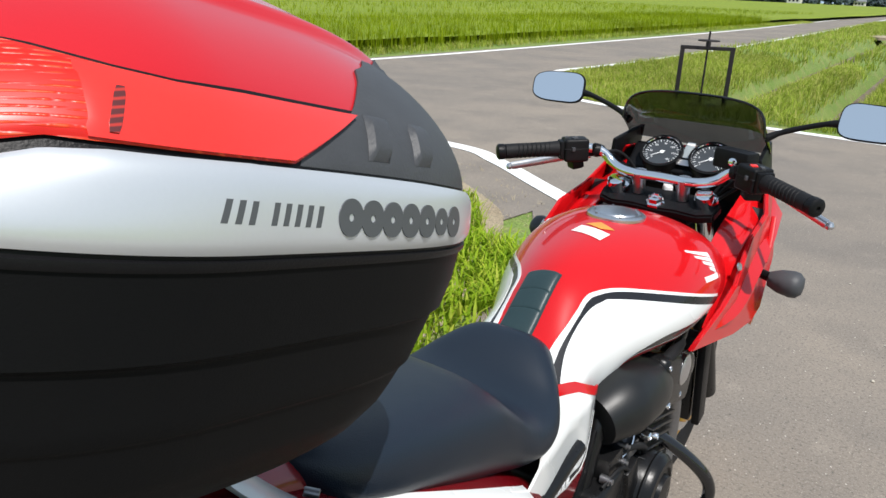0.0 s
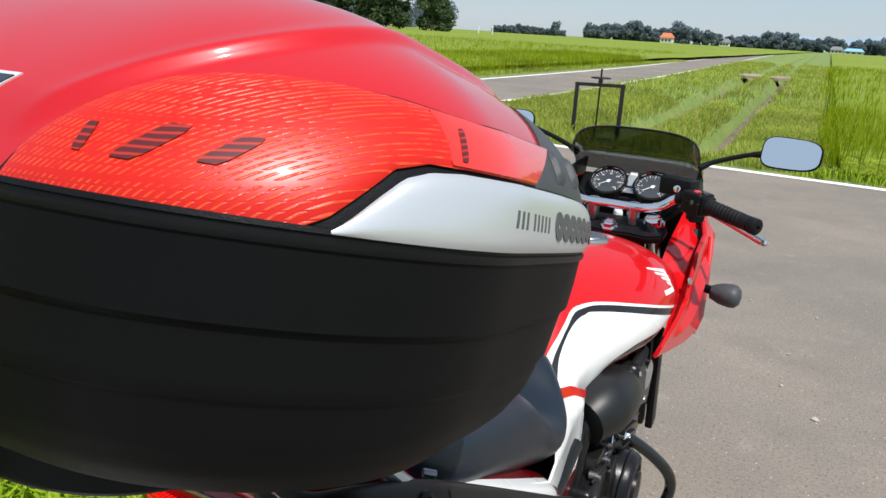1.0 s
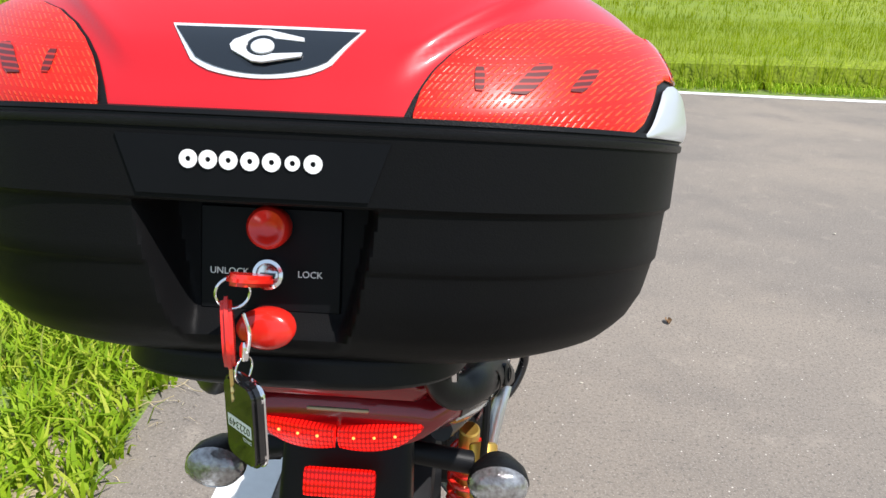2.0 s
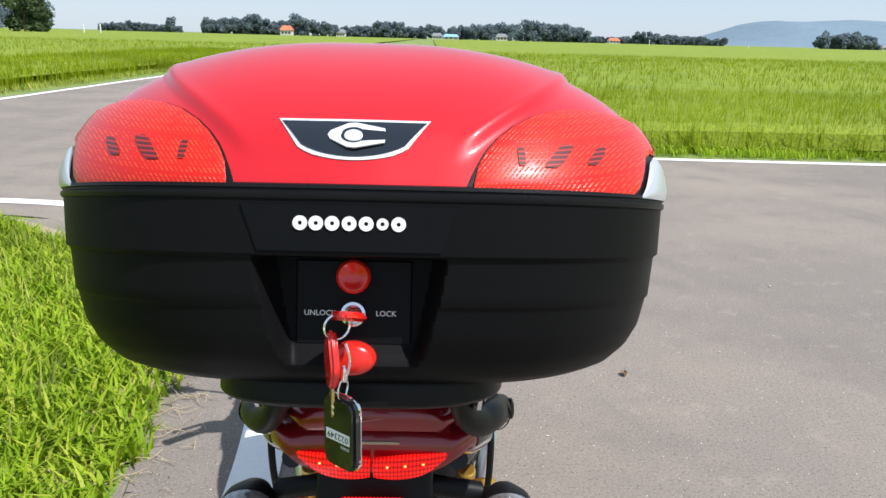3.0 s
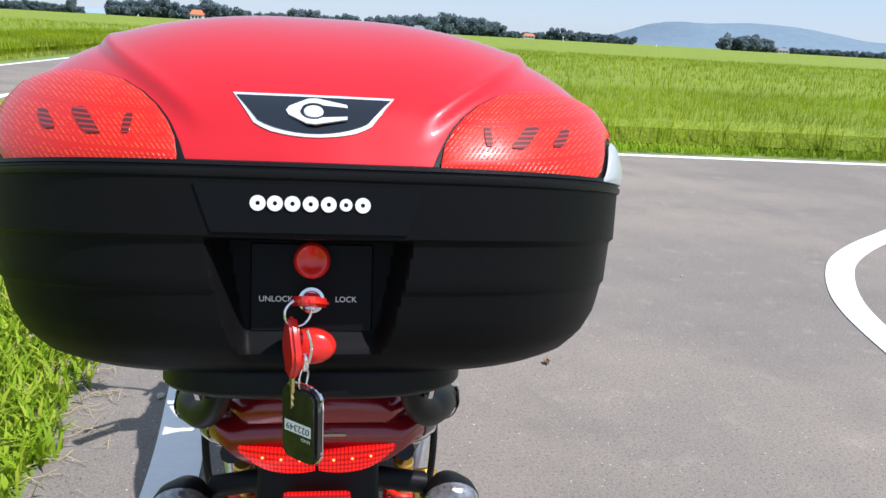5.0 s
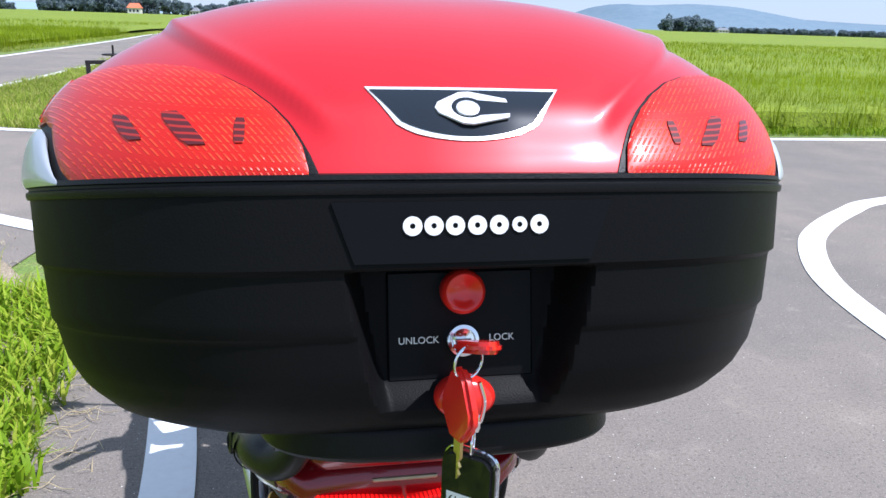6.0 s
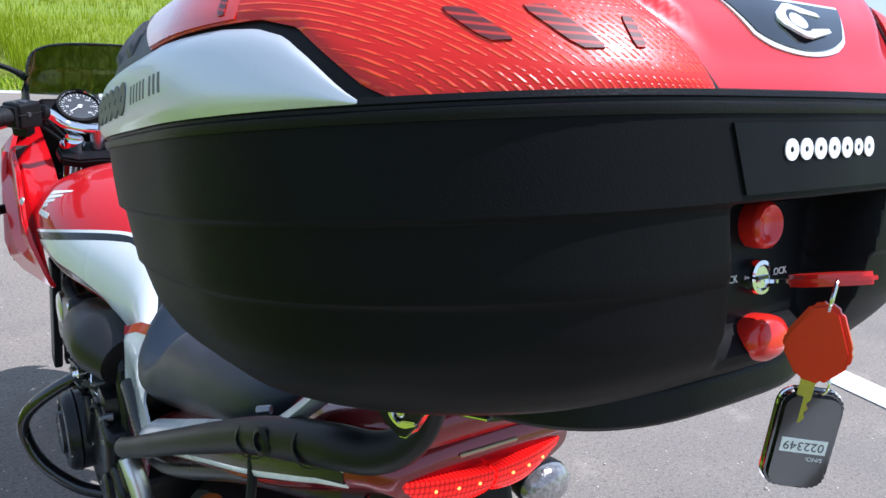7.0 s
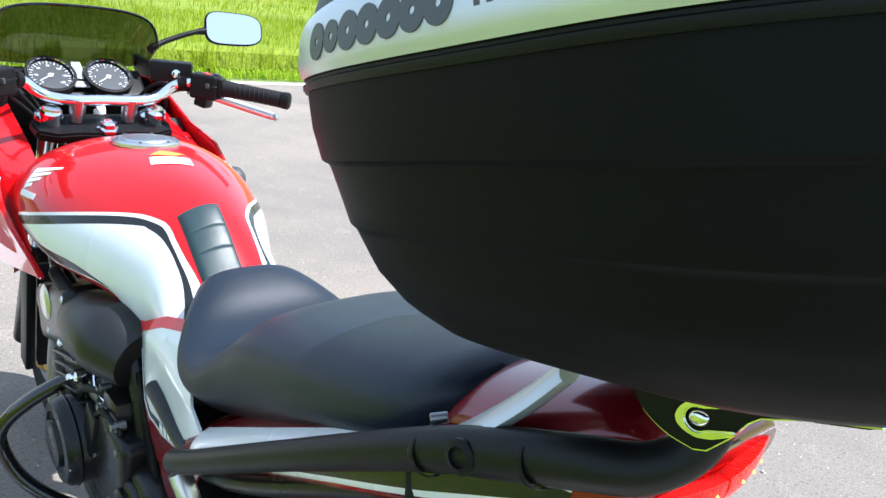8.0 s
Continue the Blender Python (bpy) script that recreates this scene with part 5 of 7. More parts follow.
for s in (1, -1):
    cov = bpart("engine_cover", lathe([(0.080, -0.06), (0.080, 0.012), (0.072, 0.022), (0.058, 0.024), (0.056, 0.019), (0.044, 0.019), (0.042, 0.030), (0.030, 0.033), (0, 0.033)], 40, along((s * 0.205, 1.235, 0.415), (s * 0.35, 1.235, 0.41))), ENGINE, label="round black engine cover")
    bpart("cover_rim", lathe([(0.081, -0.004), (0.083, 0), (0.081, 0.004)], 40, along((s * 0.205, 1.235, 0.415), (s * 0.35, 1.235, 0.41))), ENGINE, cov)
    for k in range(8):
        a = k * math.pi / 4 + 0.2
        bpart("cover_bolt", lathe([(0.0045, -0.012), (0.0045, 0.005), (0.003, 0.007), (0.0025, 0.004), (0, 0.004)], 10, along((s * 0.218, 1.235 + 0.071 * math.cos(a), 0.415 + 0.071 * math.sin(a)), (s * 0.35, 1.235 + 0.071 * math.cos(a), 0.415 + 0.071 * math.sin(a)))), CHROME, cov)
    plug = bpart("inspection_cap", lathe([(0.024, -0.02), (0.024, 0.004), (0.020, 0.006), (0.018, 0.002), (0, 0.002)], 28, along((s * 0.178, 1.075, 0.495), (s * 0.3, 1.072, 0.50))), ENGINE, label="round cap with a bright rim")
    bpart("cap_rim", lathe([(0.0238, 0.003), (0.0225, 0.0062), (0.0205, 0.0062)], 28, along((s * 0.178, 1.075, 0.495), (s * 0.3, 1.072, 0.50))), CHROME, plug)
    guard = bpart("crash_bar", tube([(s * 0.09, 1.30, 0.545), (s * 0.17, 1.33, 0.515), (s * 0.240, 1.37, 0.462), (s * 0.284, 1.40, 0.405), (s * 0.288, 1.405, 0.350), (s * 0.256, 1.38, 0.285), (s * 0.19, 1.34, 0.235), (s * 0.12, 1.30, 0.22)], 0.0145, 14), GLOSS_BLACK, label="glossy black tubular engine guard")
    for y, z, r in ((1.03, 0.50, 0.006), (1.05, 0.535, 0.006), (1.12, 0.535, 0.005), (1.145, 0.43, 0.005), (1.03, 0.42, 0.006), (1.07, 0.39, 0.005), (1.12, 0.57, 0.004)):
        bpart("case_bolt", lathe([(r * 1.5, -0.015), (r * 1.5, 0.003), (r, 0.004), (r, 0.009), (r * 0.6, 0.010), (0, 0.008)], 10, along((s * 0.178, y, z), (s * 0.3, y, z))), STEEL, crank, "dull steel case bolt")
    bpart("breather_hose", tube([(s * 0.155, 1.10, 0.57), (s * 0.178, 1.14, 0.585), (s * 0.186, 1.20, 0.56), (s * 0.178, 1.24, 0.52), (s * 0.165, 1.25, 0.47)], 0.0075, 10), RUBBER, label="thin black breather hose")
    bpart("wire_loom", tube([(s * 0.175, 1.03, 0.56), (s * 0.186, 1.08, 0.575), (s * 0.188, 1.13, 0.545), (s * 0.190, 1.15, 0.50), (s * 0.188, 1.17, 0.47)], 0.0038, 8), RUBBER, label="thin black wire loom")
    bpart("sprocket_cover", merge(box(0.03, 0.12, 0.12, pose(s * 0.165, 1.00, 0.40, 10, 0, 0), 0.02, 3), lathe([(0.032, 0), (0.032, 0.012), (0.026, 0.016), (0.012, 0.016), (0, 0.014)], 24, along((s * 0.175, 1.01, 0.41), (s * 0.3, 1.01, 0.41)))), ENGINE, label="black sprocket cover")
    bpart("starter_lever", tube([(s * 0.165, 1.10, 0.565), (s * 0.18, 1.14, 0.585), (s * 0.175, 1.17, 0.605)], 0.003, 6), CHROME, label="thin bright control rod")
    bpart("footrest", merge(rod((s * 0.14, 0.86, 0.33), (s * 0.26, 0.85, 0.33), 0.013, 14)), RUBBER, label="black rubber footrest")
    bpart("frame_guard", box(0.010, 0.026, 0.24, pose(s * 0.140, 1.000, 0.545, -27, 0, 0), 0.004, 2), PLASTIC, label="black frame guard")
# the whole engine sits a little narrower and further back
for o in [q for q in bike.children if q not in before_engine]:
    low = o.name.startswith(("engine_cover", "crankcase", "sprocket", "inspection", "gearbox"))
    o.matrix_basis = Matrix.Translation((0, -0.022, 0.012 if low else -0.018)) @ Matrix.Diagonal((0.92, 1, 1, 1))
bpart("radiator", box(0.30, 0.03, 0.26, pose(0, 1.60, 0.50, 14, 0, 0), 0.008, 2), ENGINE, label="black radiator")
both("radiator_guard", lambda s: box(0.02, 0.05, 0.30, pose(s * 0.165, 1.60, 0.52, 14, 0, 0), 0.006, 2), PLASTIC, "black radiator side guard")
bpart("exhaust", merge(*[tube([(x, 1.42, 0.56), (x, 1.52, 0.46), (x, 1.50, 0.28), (x * 0.8 + 0.03, 1.30, 0.19), (0.10, 1.0, 0.20)], 0.019, 12) for x in (-0.13, -0.045, 0.045, 0.13)]), STEEL, label="four dark exhaust pipes")
bpart("silencer", tube([(0.11, 1.0, 0.20), (0.16, 0.80, 0.22), (0.20, 0.62, 0.30), (0.22, 0.40, 0.42), (0.225, 0.30, 0.47)], 0.045, 20, 6, 1.0, (0.5, 0.6, 1, 1.05, 0.95)), ALLOY, label="brushed alloy silencer")
bpart("centre_stand", merge(tube([(-0.12, 0.95, 0.24), (-0.16, 0.90, 0.10), (-0.17, 0.87, 0.012)], 0.014, 10), tube([(0.12, 0.95, 0.24), (0.16, 0.90, 0.10), (0.17, 0.87, 0.012)], 0.014, 10), rod((-0.13, 0.93, 0.18), (0.13, 0.93, 0.18), 0.012)), ENGINE, label="black tubular centre stand")
both("swing_arm", lambda s: box(0.03, 0.50, 0.06, pose(s * 0.11, 0.78, 0.335, 6, 0, 0), 0.01, 2), ALLOY, "alloy swing arm")
for s in (1, -1):
    shock = bpart("rear_shock", rod((s * 0.130, 0.52, 0.70), (s * 0.125, 0.62, 0.36), 0.016, 14), GOLD, label="gold rear shock with a red spring")
    pts = []
    a, b = Vector((s * 0.130, 0.53, 0.66)), Vector((s * 0.126, 0.605, 0.40))
    for i in range(121):
        t = i / 120
        pts.append(a.lerp(b, t) + Vector((0.028 * math.cos(t * 2 * math.pi * 9), 0.028 * math.sin(t * 2 * math.pi * 9), 0)))
    bpart("spring", tube(pts, 0.005, 8, 1), RED_PLASTIC, shock, "red coil spring")
    if s < 0:
        continue
    bpart("shock_reservoir", rod((s * 0.150, 0.42, 0.745), (s * 0.155, 0.37, 0.69), 0.020, 18), GOLD, shock, "gold gas reservoir")


def wheel(y, r, width, label):
    w = bpart("wheel", lathe([(r * 0.60, -width * 0.3), (r * 0.66, -width * 0.36), (r * 0.68, -width * 0.30), (r * 0.64, 0), (r * 0.68, width * 0.30), (r * 0.66, width * 0.36), (r * 0.60, width * 0.3), (r * 0.61, 0), (r * 0.60, -width * 0.3)], 48, pose(0, y, r, 0, 90, 0)), GOLD, label=label)
    bpart("tyre", lathe([(r * 0.66, -width * 0.34), (r * 0.78, -width * 0.5), (r * 0.90, -width * 0.48), (r * 0.97, -width * 0.28), (r, 0), (r * 0.97, width * 0.28), (r * 0.90, width * 0.48), (r * 0.78, width * 0.5), (r * 0.66, width * 0.34)], 56, pose(0, y, r, 0, 90, 0)), RUBBER, w, "black road tyre")
    bpart("hub", lathe([(0, -0.07), (0.03, -0.07), (0.04, -0.05), (0.04, 0.05), (0.03, 0.07), (0, 0.07)], 24, pose(0, y, r, 0, 90, 0)), GOLD, w)
    for k in range(5):
        a = 2 * math.pi * k / 5
        c, s = math.cos(a), math.sin(a)
        bpart("spoke", tube([(0, y + 0.035 * c, r + 0.035 * s), (0, y + r * 0.35 * c, r + r * 0.35 * s), (0, y + r * 0.62 * c, r + r * 0.62 * s)], 0.016, 8, 3, 0.7), GOLD, w)
    for s in (1, -1):
        bpart("brake_disc", lathe([(0.075, -0.0025), (0.148, -0.0025), (0.148, 0.0025), (0.075, 0.0025), (0.075, -0.0025)], 48, along((s * 0.062, y, r), (s * 0.2, y, r))), ALLOY, w, "bright drilled brake disc")
    return w


wheel(1.965, 0.300, 0.12, "gold front wheel")
wheel(0.60, 0.312, 0.15, "gold rear wheel")
for s in (1, -1):
    cal = bpart("brake_caliper", box(0.045, 0.055, 0.12, pose(s * 0.090, 1.775, 0.340, -28, 0, 0), 0.010, 2), GOLD, label="gold brake caliper")
    for dy, dz in ((0.012, 0.034), (-0.012, -0.030)):
        bpart("piston_cap", lathe([(0.019, 0), (0.019, 0.006), (0.015, 0.009), (0, 0.009)], 20, along((s * 0.112, 1.775 + dy, 0.340 + dz), (s * 0.2, 1.775 + dy, 0.340 + dz))), GOLD, cal)
    bpart("pin", rod((s * 0.105, 1.776, 0.342), (s * 0.118, 1.776, 0.342), 0.007), STEEL, cal)
    fork = bpart("fork_leg", rod((s * 0.104, 1.600, 0.945), (s * 0.104, 1.80, 0.56), 0.0205, 22), CHROME, label="chromed fork leg")
    bpart("fork_slider", rod((s * 0.104, 1.775, 0.605), (s * 0.104, 1.965, 0.285), 0.028, 22), ENGINE, fork, "black fork slider")
    nut = bpart("fork_cap", lathe([(0.027, -0.004), (0.027, 0.004), (0.022, 0.008), (0.016, 0.009), (0.016, 0.014), (0.010, 0.016), (0, 0.016)], 24, facing(Vector((s * 0.104, 1.622, 0.926)), Vector((0, -0.35, 0.94)), Vector((0, 1, 0)))), CHROME, label="chromed fork cap")
bpart("front_mudguard", grid(lambda u, v: Vector(((2 * u - 1) * 0.068, 1.965 + (0.325 - 0.03 * (2 * u - 1) ** 2) * math.cos(radians(10 + 120 * v)), 0.300 + (0.325 - 0.03 * (2 * u - 1) ** 2) * math.sin(radians(10 + 120 * v)))), 10, 24), RED_PAINT, label="red front mudguard")

# head, bars and controls
tri = facing(Vector((0, 1.612, 0.908)), Vector((0, -0.35, 0.94)), Vector((0, 1, 0)))
clamp = bpart("top_yoke", prism([(-0.135, -0.03), (-0.10, -0.045), (-0.05, -0.040), (0, -0.045), (0.05, -0.040), (0.10, -0.045), (0.135, -0.03), (0.140, 0.015), (0.11, 0.035), (0.05, 0.042), (-0.05, 0.042), (-0.11, 0.035), (-0.140, 0.015)], 0.022, tri @ Matrix.Translation((0, 0, -0.016)), 0.005), PLASTIC, label="black top yoke")
bpart("stem_nut", lathe([(0.022, 0), (0.022, 0.006), (0.017, 0.008), (0.017, 0.018), (0.010, 0.020), (0.008, 0.016), (0, 0.016)], 6, tri @ Matrix.Translation((0, -0.022, 0.004))), CHROME, label="chromed steering stem nut")
for s in (1, -1):
    riser = bpart("bar_riser", tube([(s * 0.052, 1.620, 0.918), (s * 0.052, 1.612, 0.945), (s * 0.052, 1.605, 0.968)], 0.016, 16, 3, 1.0, (0.9, 1.0, 1.15)), ALLOY, label="polished bar riser")
BAR = [(0.0, 1.602, 0.963), (0.07, 1.602, 0.963), (0.115, 1.612, 0.972), (0.150, 1.612, 0.998), (0.185, 1.590, 1.006), (0.23, 1.555, 1.002), (0.29, 1.508, 0.996), (0.340, 1.467, 0.990)]
bpart("handlebar", tube([(-x, y, z) for x, y, z in BAR[:0:-1]] + BAR, 0.0115, 14), CHROME, label="chromed tubular handlebar")
for s in (1, -1):
    grip = bpart("grip", tube([(s * 0.236, 1.550, 1.001), (s * 0.29, 1.508, 0.996), (s * 0.335, 1.471, 0.991)], 0.0175, 18, 4, 1.0, (1.1, 1, 0.98, 1.0, 1.02)), RUBBER, label="black ribbed rubber grip")
    for k in range(9):
        t = 0.1 + 0.09 * k
        p = Vector((s * 0.240, 1.547, 1.001)).lerp(Vector((s * 0.33, 1.475, 0.9915)), t)
        bpart("grip_rib", lathe([(0.0172, -0.0015), (0.0186, 0), (0.0172, 0.0015)], 18, along(p, p + Vector((s * 0.09, -0.072 + s * 0.01, -0.0095 + 0.02)))), RUBBER, grip)
    bpart("bar_end", lathe([(0.0175, 0), (0.019, 0.003), (0.019, 0.016), (0.014, 0.020), (0.005, 0.020), (0.004, 0.016), (0, 0.016)], 20, along((s * 0.336, 1.470, 0.991), (s * 0.426, 1.398, 0.9815))), PLASTIC, label="black bar-end weight")
    sw = bpart("switch_box", box(0.050, 0.054, 0.058, along((s * 0.205, 1.573, 1.002), (s * 0.296, 1.50, 0.996)), 0.007, 3), PLASTIC, label="black switch housing")
    bpart("switch_button", box(0.016, 0.014, 0.008, pose(s * 0.203, 1.565, 1.028, 10, 0, s * 38), 0.003, 2), RED_PLASTIC if s > 0 else GREY_PLASTIC, sw, "red stop switch" if s > 0 else "grey switch")
    bpart("switch_button", box(0.012, 0.008, 0.010, pose(s * 0.198, 1.548, 1.006, 0, 0, s * 38), 0.002, 2), GREY_PLASTIC, sw)
    sm = along((s * 0.205, 1.573, 1.002), (s * 0.296, 1.50, 0.996))
    bpart("switch_seam", box(0.0515, 0.0025, 0.0595, sm @ Matrix.Translation((0, 0.004, 0)), 0.001, 1), RUBBER, sw, "seam between the housing's halves")
    bpart("switch_flange", box(0.040, 0.044, 0.012, sm @ Matrix.Translation((0, 0, 0.033)), 0.005, 2), PLASTIC, sw)
    bpart("switch_foot", box(0.036, 0.030, 0.034, pose(s * 0.205, 1.582, 0.972, 12, 0, s * 38), 0.006, 2), PLASTIC, sw)
    bpart("switch_button", box(0.010, 0.012, 0.007, pose(s * 0.222, 1.556, 1.0285, 8, 0, s * 38), 0.002, 2), GREY_PLASTIC, sw)
    bpart("bar_clamp", merge(lathe([(0.0115, -0.007), (0.0165, -0.007), (0.0165, 0.007), (0.0115, 0.007)], 20, along((s * 0.163, 1.603, 1.0015), (s * 0.183, 1.591, 1.0055))), box(0.010, 0.012, 0.030, pose(s * 0.163, 1.594, 1.004, 0, 0, 0), 0.003, 2)), PLASTIC, label="black bar clamp with its bolt")
    bpart("lever", tube([(s * 0.185, 1.622, 0.985), (s * 0.240, 1.622, 0.972), (s * 0.310, 1.588, 0.952), (s * 0.362, 1.555, 0.938)], 0.0065, 10, 5, 1.5), ALLOY, label="polished alloy lever")
    bpart("lever_ball", lathe([(0, -0.009), (0.006, -0.007), (0.009, 0), (0.006, 0.007), (0, 0.009)], 16, pose(s * 0.367, 1.553, 0.9365)), ALLOY)
    bpart("lever_perch", box(0.05, 0.03, 0.026, pose(s * 0.172, 1.612, 0.998, 0, 0, -s * 35), 0.006, 2), PLASTIC, label="black lever perch")
    for k in range(3):
        bpart("cable", tube([(s * (0.17 + 0.01 * k), 1.615, 0.99), (s * (0.14 + 0.015 * k), 1.70, 0.985 - 0.01 * k), (s * 0.10, 1.735, 0.93 - 0.015 * k), (s * 0.05, 1.70, 0.84)], 0.0042, 8), RUBBER, label="black control cable")
res = bpart("brake_reservoir", box(0.088, 0.042, 0.044, pose(0.150, 1.632, 1.024, 0, 0, -24), 0.006, 2), PLASTIC, label="black brake fluid reservoir")
bpart("sight_glass", lathe([(0.009, 0), (0.009, 0.003), (0.006, 0.004), (0, 0.004)], 18, along((0.150, 1.608, 1.022), (0.145, 1.5, 1.03))), CHROME, res)

# instruments
DIAL = material("dial_face", (0.045, 0.052, 0.060), 0.35, var=0.1, coat=0.3)
DIAL_WHITE = material("dial_print", (0.85, 0.86, 0.86), 0.5)
dash = bpart("dash", box(0.29, 0.09, 0.03, pose(0, 1.800, 0.962, 38, 0, 0), 0.012, 3), PLASTIC, label="black dashboard")
UPV = Vector((0, -0.62, 0.785))
for s in (1, -1):
    m = facing(Vector((s * 0.0605, 1.780, 0.984)), UPV, Vector((0, 1, 0.4)))
    pod = bpart("gauge", lathe([(0.050, -0.03), (0.053, 0.004), (0.052, 0.010), (0.047, 0.010), (0.0455, 0.002), (0, 0.002)], 40, m), PLASTIC, label="round gauge with a white-printed dark dial")
    bpart("gauge_rim", lathe([(0.0468, 0.0085), (0.0458, 0.0112), (0.0445, 0.0085)], 40, m), CHROME, pod)
    bpart("dial", lathe([(0.0440, 0.0028), (0, 0.0028)], 40, m), DIAL, pod)
    for k in range(25):
        a = radians(225 - 270 * k / 24)
        big = k % 2 == 0
        mm = m @ Matrix.Translation((0.0385 * math.cos(a), 0.0385 * math.sin(a), 0.0032)) @ Matrix.Rotation(a, 4, "Z")
        bpart("dial_tick", box(0.0075 if big else 0.004, 0.0014 if big else 0.0008, 0.0003, mm), DIAL_WHITE, pod)
    for k in range(0, 13, 2):
        a = radians(225 - 270 * k / 12)
        bpart("dial_number", text_mesh(str(k * 15 if s < 0 else k + 1), 0.0075, m @ Matrix.Translation((0.0285 * math.cos(a), 0.0285 * math.sin(a), 0.0034)), 0.0001), DIAL_WHITE, pod)
    bpart("needle", merge(prism([(-0.0012, -0.008), (0.0012, -0.008), (0.0006, 0.030), (-0.0006, 0.030)], 0.0006, m @ Matrix.Translation((0, 0, 0.0042)) @ Matrix.Rotation(radians(125), 4, "Z")), lathe([(0.005, 0.003), (0.005, 0.0052), (0, 0.0056)], 16, m)), DIAL_WHITE, pod, "white needle")
mid = facing(Vector((0, 1.790, 0.990)), UPV, Vector((0, 1, 0.4)))
bpart("display", box(0.024, 0.040, 0.004, mid @ Matrix.Translation((0, 0.004, 0)), 0.002, 2), material("display_grey", (0.32, 0.36, 0.38), 0.25, var=0.3, scale=200.0), dash, "small grey display")
bpart("maker_plate", box(0.020, 0.012, 0.003, mid @ Matrix.Translation((0, 0.030, 0.001)), 0.001, 1), LETTER_WHITE, dash)
bpart("warning_strip", box(0.036, 0.018, 0.003, mid @ Matrix.Translation((0, -0.030, -0.001)), 0.002, 1), ALLOY, dash, "bright warning lamp strip")
bpart("ignition_key", merge(box(0.020, 0.005, 0.024, pose(0.004, 1.652, 0.945, -25, 0, 20), 0.002, 2), rod((0.004, 1.655, 0.915), (0.004, 1.655, 0.935), 0.012, 18)), LETTER_WHITE, label="white key tag in the ignition lock")

# fairing: nose, side panels, screen
def fairing(u, v):
    a = (2 * u - 1)
    h = 0.70 + 0.285 * v
    wide = float(np.interp(v, (0, 0.25, 0.5, 0.75, 1), (0.13, 0.205, 0.225, 0.205, 0.165)))
    nose = float(np.interp(v, (0, 0.4, 0.7, 1), (2.02, 2.10, 2.06, 1.93)))
    rear = float(np.interp(v, (0, 0.4, 1), (1.90, 1.84, 1.80)))
    f = abs(a) ** 1.7
    return Vector((math.copysign(wide * math.sin(abs(a) * math.pi / 2) ** 0.8, a), nose + (rear - nose) * f, h))


bm = grid(fairing, 40, 20)
bmesh.ops.recalc_face_normals(bm, faces=bm.faces)
nose = bpart("fairing", thick(bm, 0.005), RED_PAINT, label="red half fairing", angle=60)
inner = grid(lambda u, v: fairing(u, 0.05 + 0.93 * v) * 1.0 + Vector((-math.copysign(0.012 * abs(2 * u - 1), 2 * u - 1), -0.012, 0)), 40, 18)
bpart("fairing_lining", inner, PLASTIC, nose, "black inner fairing")
bpart("headlamp", lathe([(0.0, 0.03), (0.05, 0.025), (0.085, 0.005), (0.09, -0.02)], 32, along((0, 2.07, 0.82), (0, 2.3, 0.80)) @ Matrix.Diagonal((1.2, 0.85, 1, 1))), CLEAR, nose, "clear headlamp")
SIDE = [(1.86, 0.955), (1.84, 0.86), (1.75, 0.79), (1.64, 0.70), (1.60, 0.675), (1.50, 0.675), (1.305, 0.700), (1.315, 0.728), (1.40, 0.772), (1.47, 0.80), (1.50, 0.84), (1.56, 0.88), (1.70, 0.90), (1.78, 0.955)]


def side_panel(s):
    bm = prism(SIDE, 0.010, Matrix(), 0.003)
    for v in bm.verts:
        y, z, k = v.co.x, v.co.y, v.co.z
        x = float(np.interp(y, (1.30, 1.40, 1.48, 1.60, 1.72, 1.86), (0.180, 0.204, 0.218, 0.235, 0.232, 0.212))) + 0.02 * math.exp(-((z - 0.74) / 0.05) ** 2) - 0.05 * max(z - 0.84, 0) / 0.1 * 0.6
        v.co = Vector((s * (x + k), y, z))
    return bm


INNER = [(0.200, 1.425, 0.785), (0.158, 1.50, 0.845), (0.148, 1.58, 0.872), (0.146, 1.68, 0.895), (0.155, 1.80, 0.950)]
OUTER = [(0.205, 1.330, 0.722), (0.243, 1.47, 0.735), (0.250, 1.60, 0.790), (0.246, 1.72, 0.835), (0.232, 1.845, 0.870)]


def shoulder(s):
    a, b = smooth_path(INNER, 6), smooth_path(OUTER, 6)
    def f(u, v):
        i = int(round(v * (len(a) - 1)))
        p = a[i].lerp(b[i], u)
        p = p + Vector((0.006, -0.004, 0.010)) * math.sin(math.pi * u) + Vector((0, 0, 0.012)) * math.exp(-((u - 0.55) / 0.1) ** 2) * (1 if 0.35 < v < 0.75 else 0)
        return Vector((s * p.x, p.y, p.z))
    bm = grid(f, 14, len(a) - 1)
    if s < 0:
        bmesh.ops.reverse_faces(bm, faces=bm.faces)
    bm.normal_update()
    return thick(bm, 0.004)


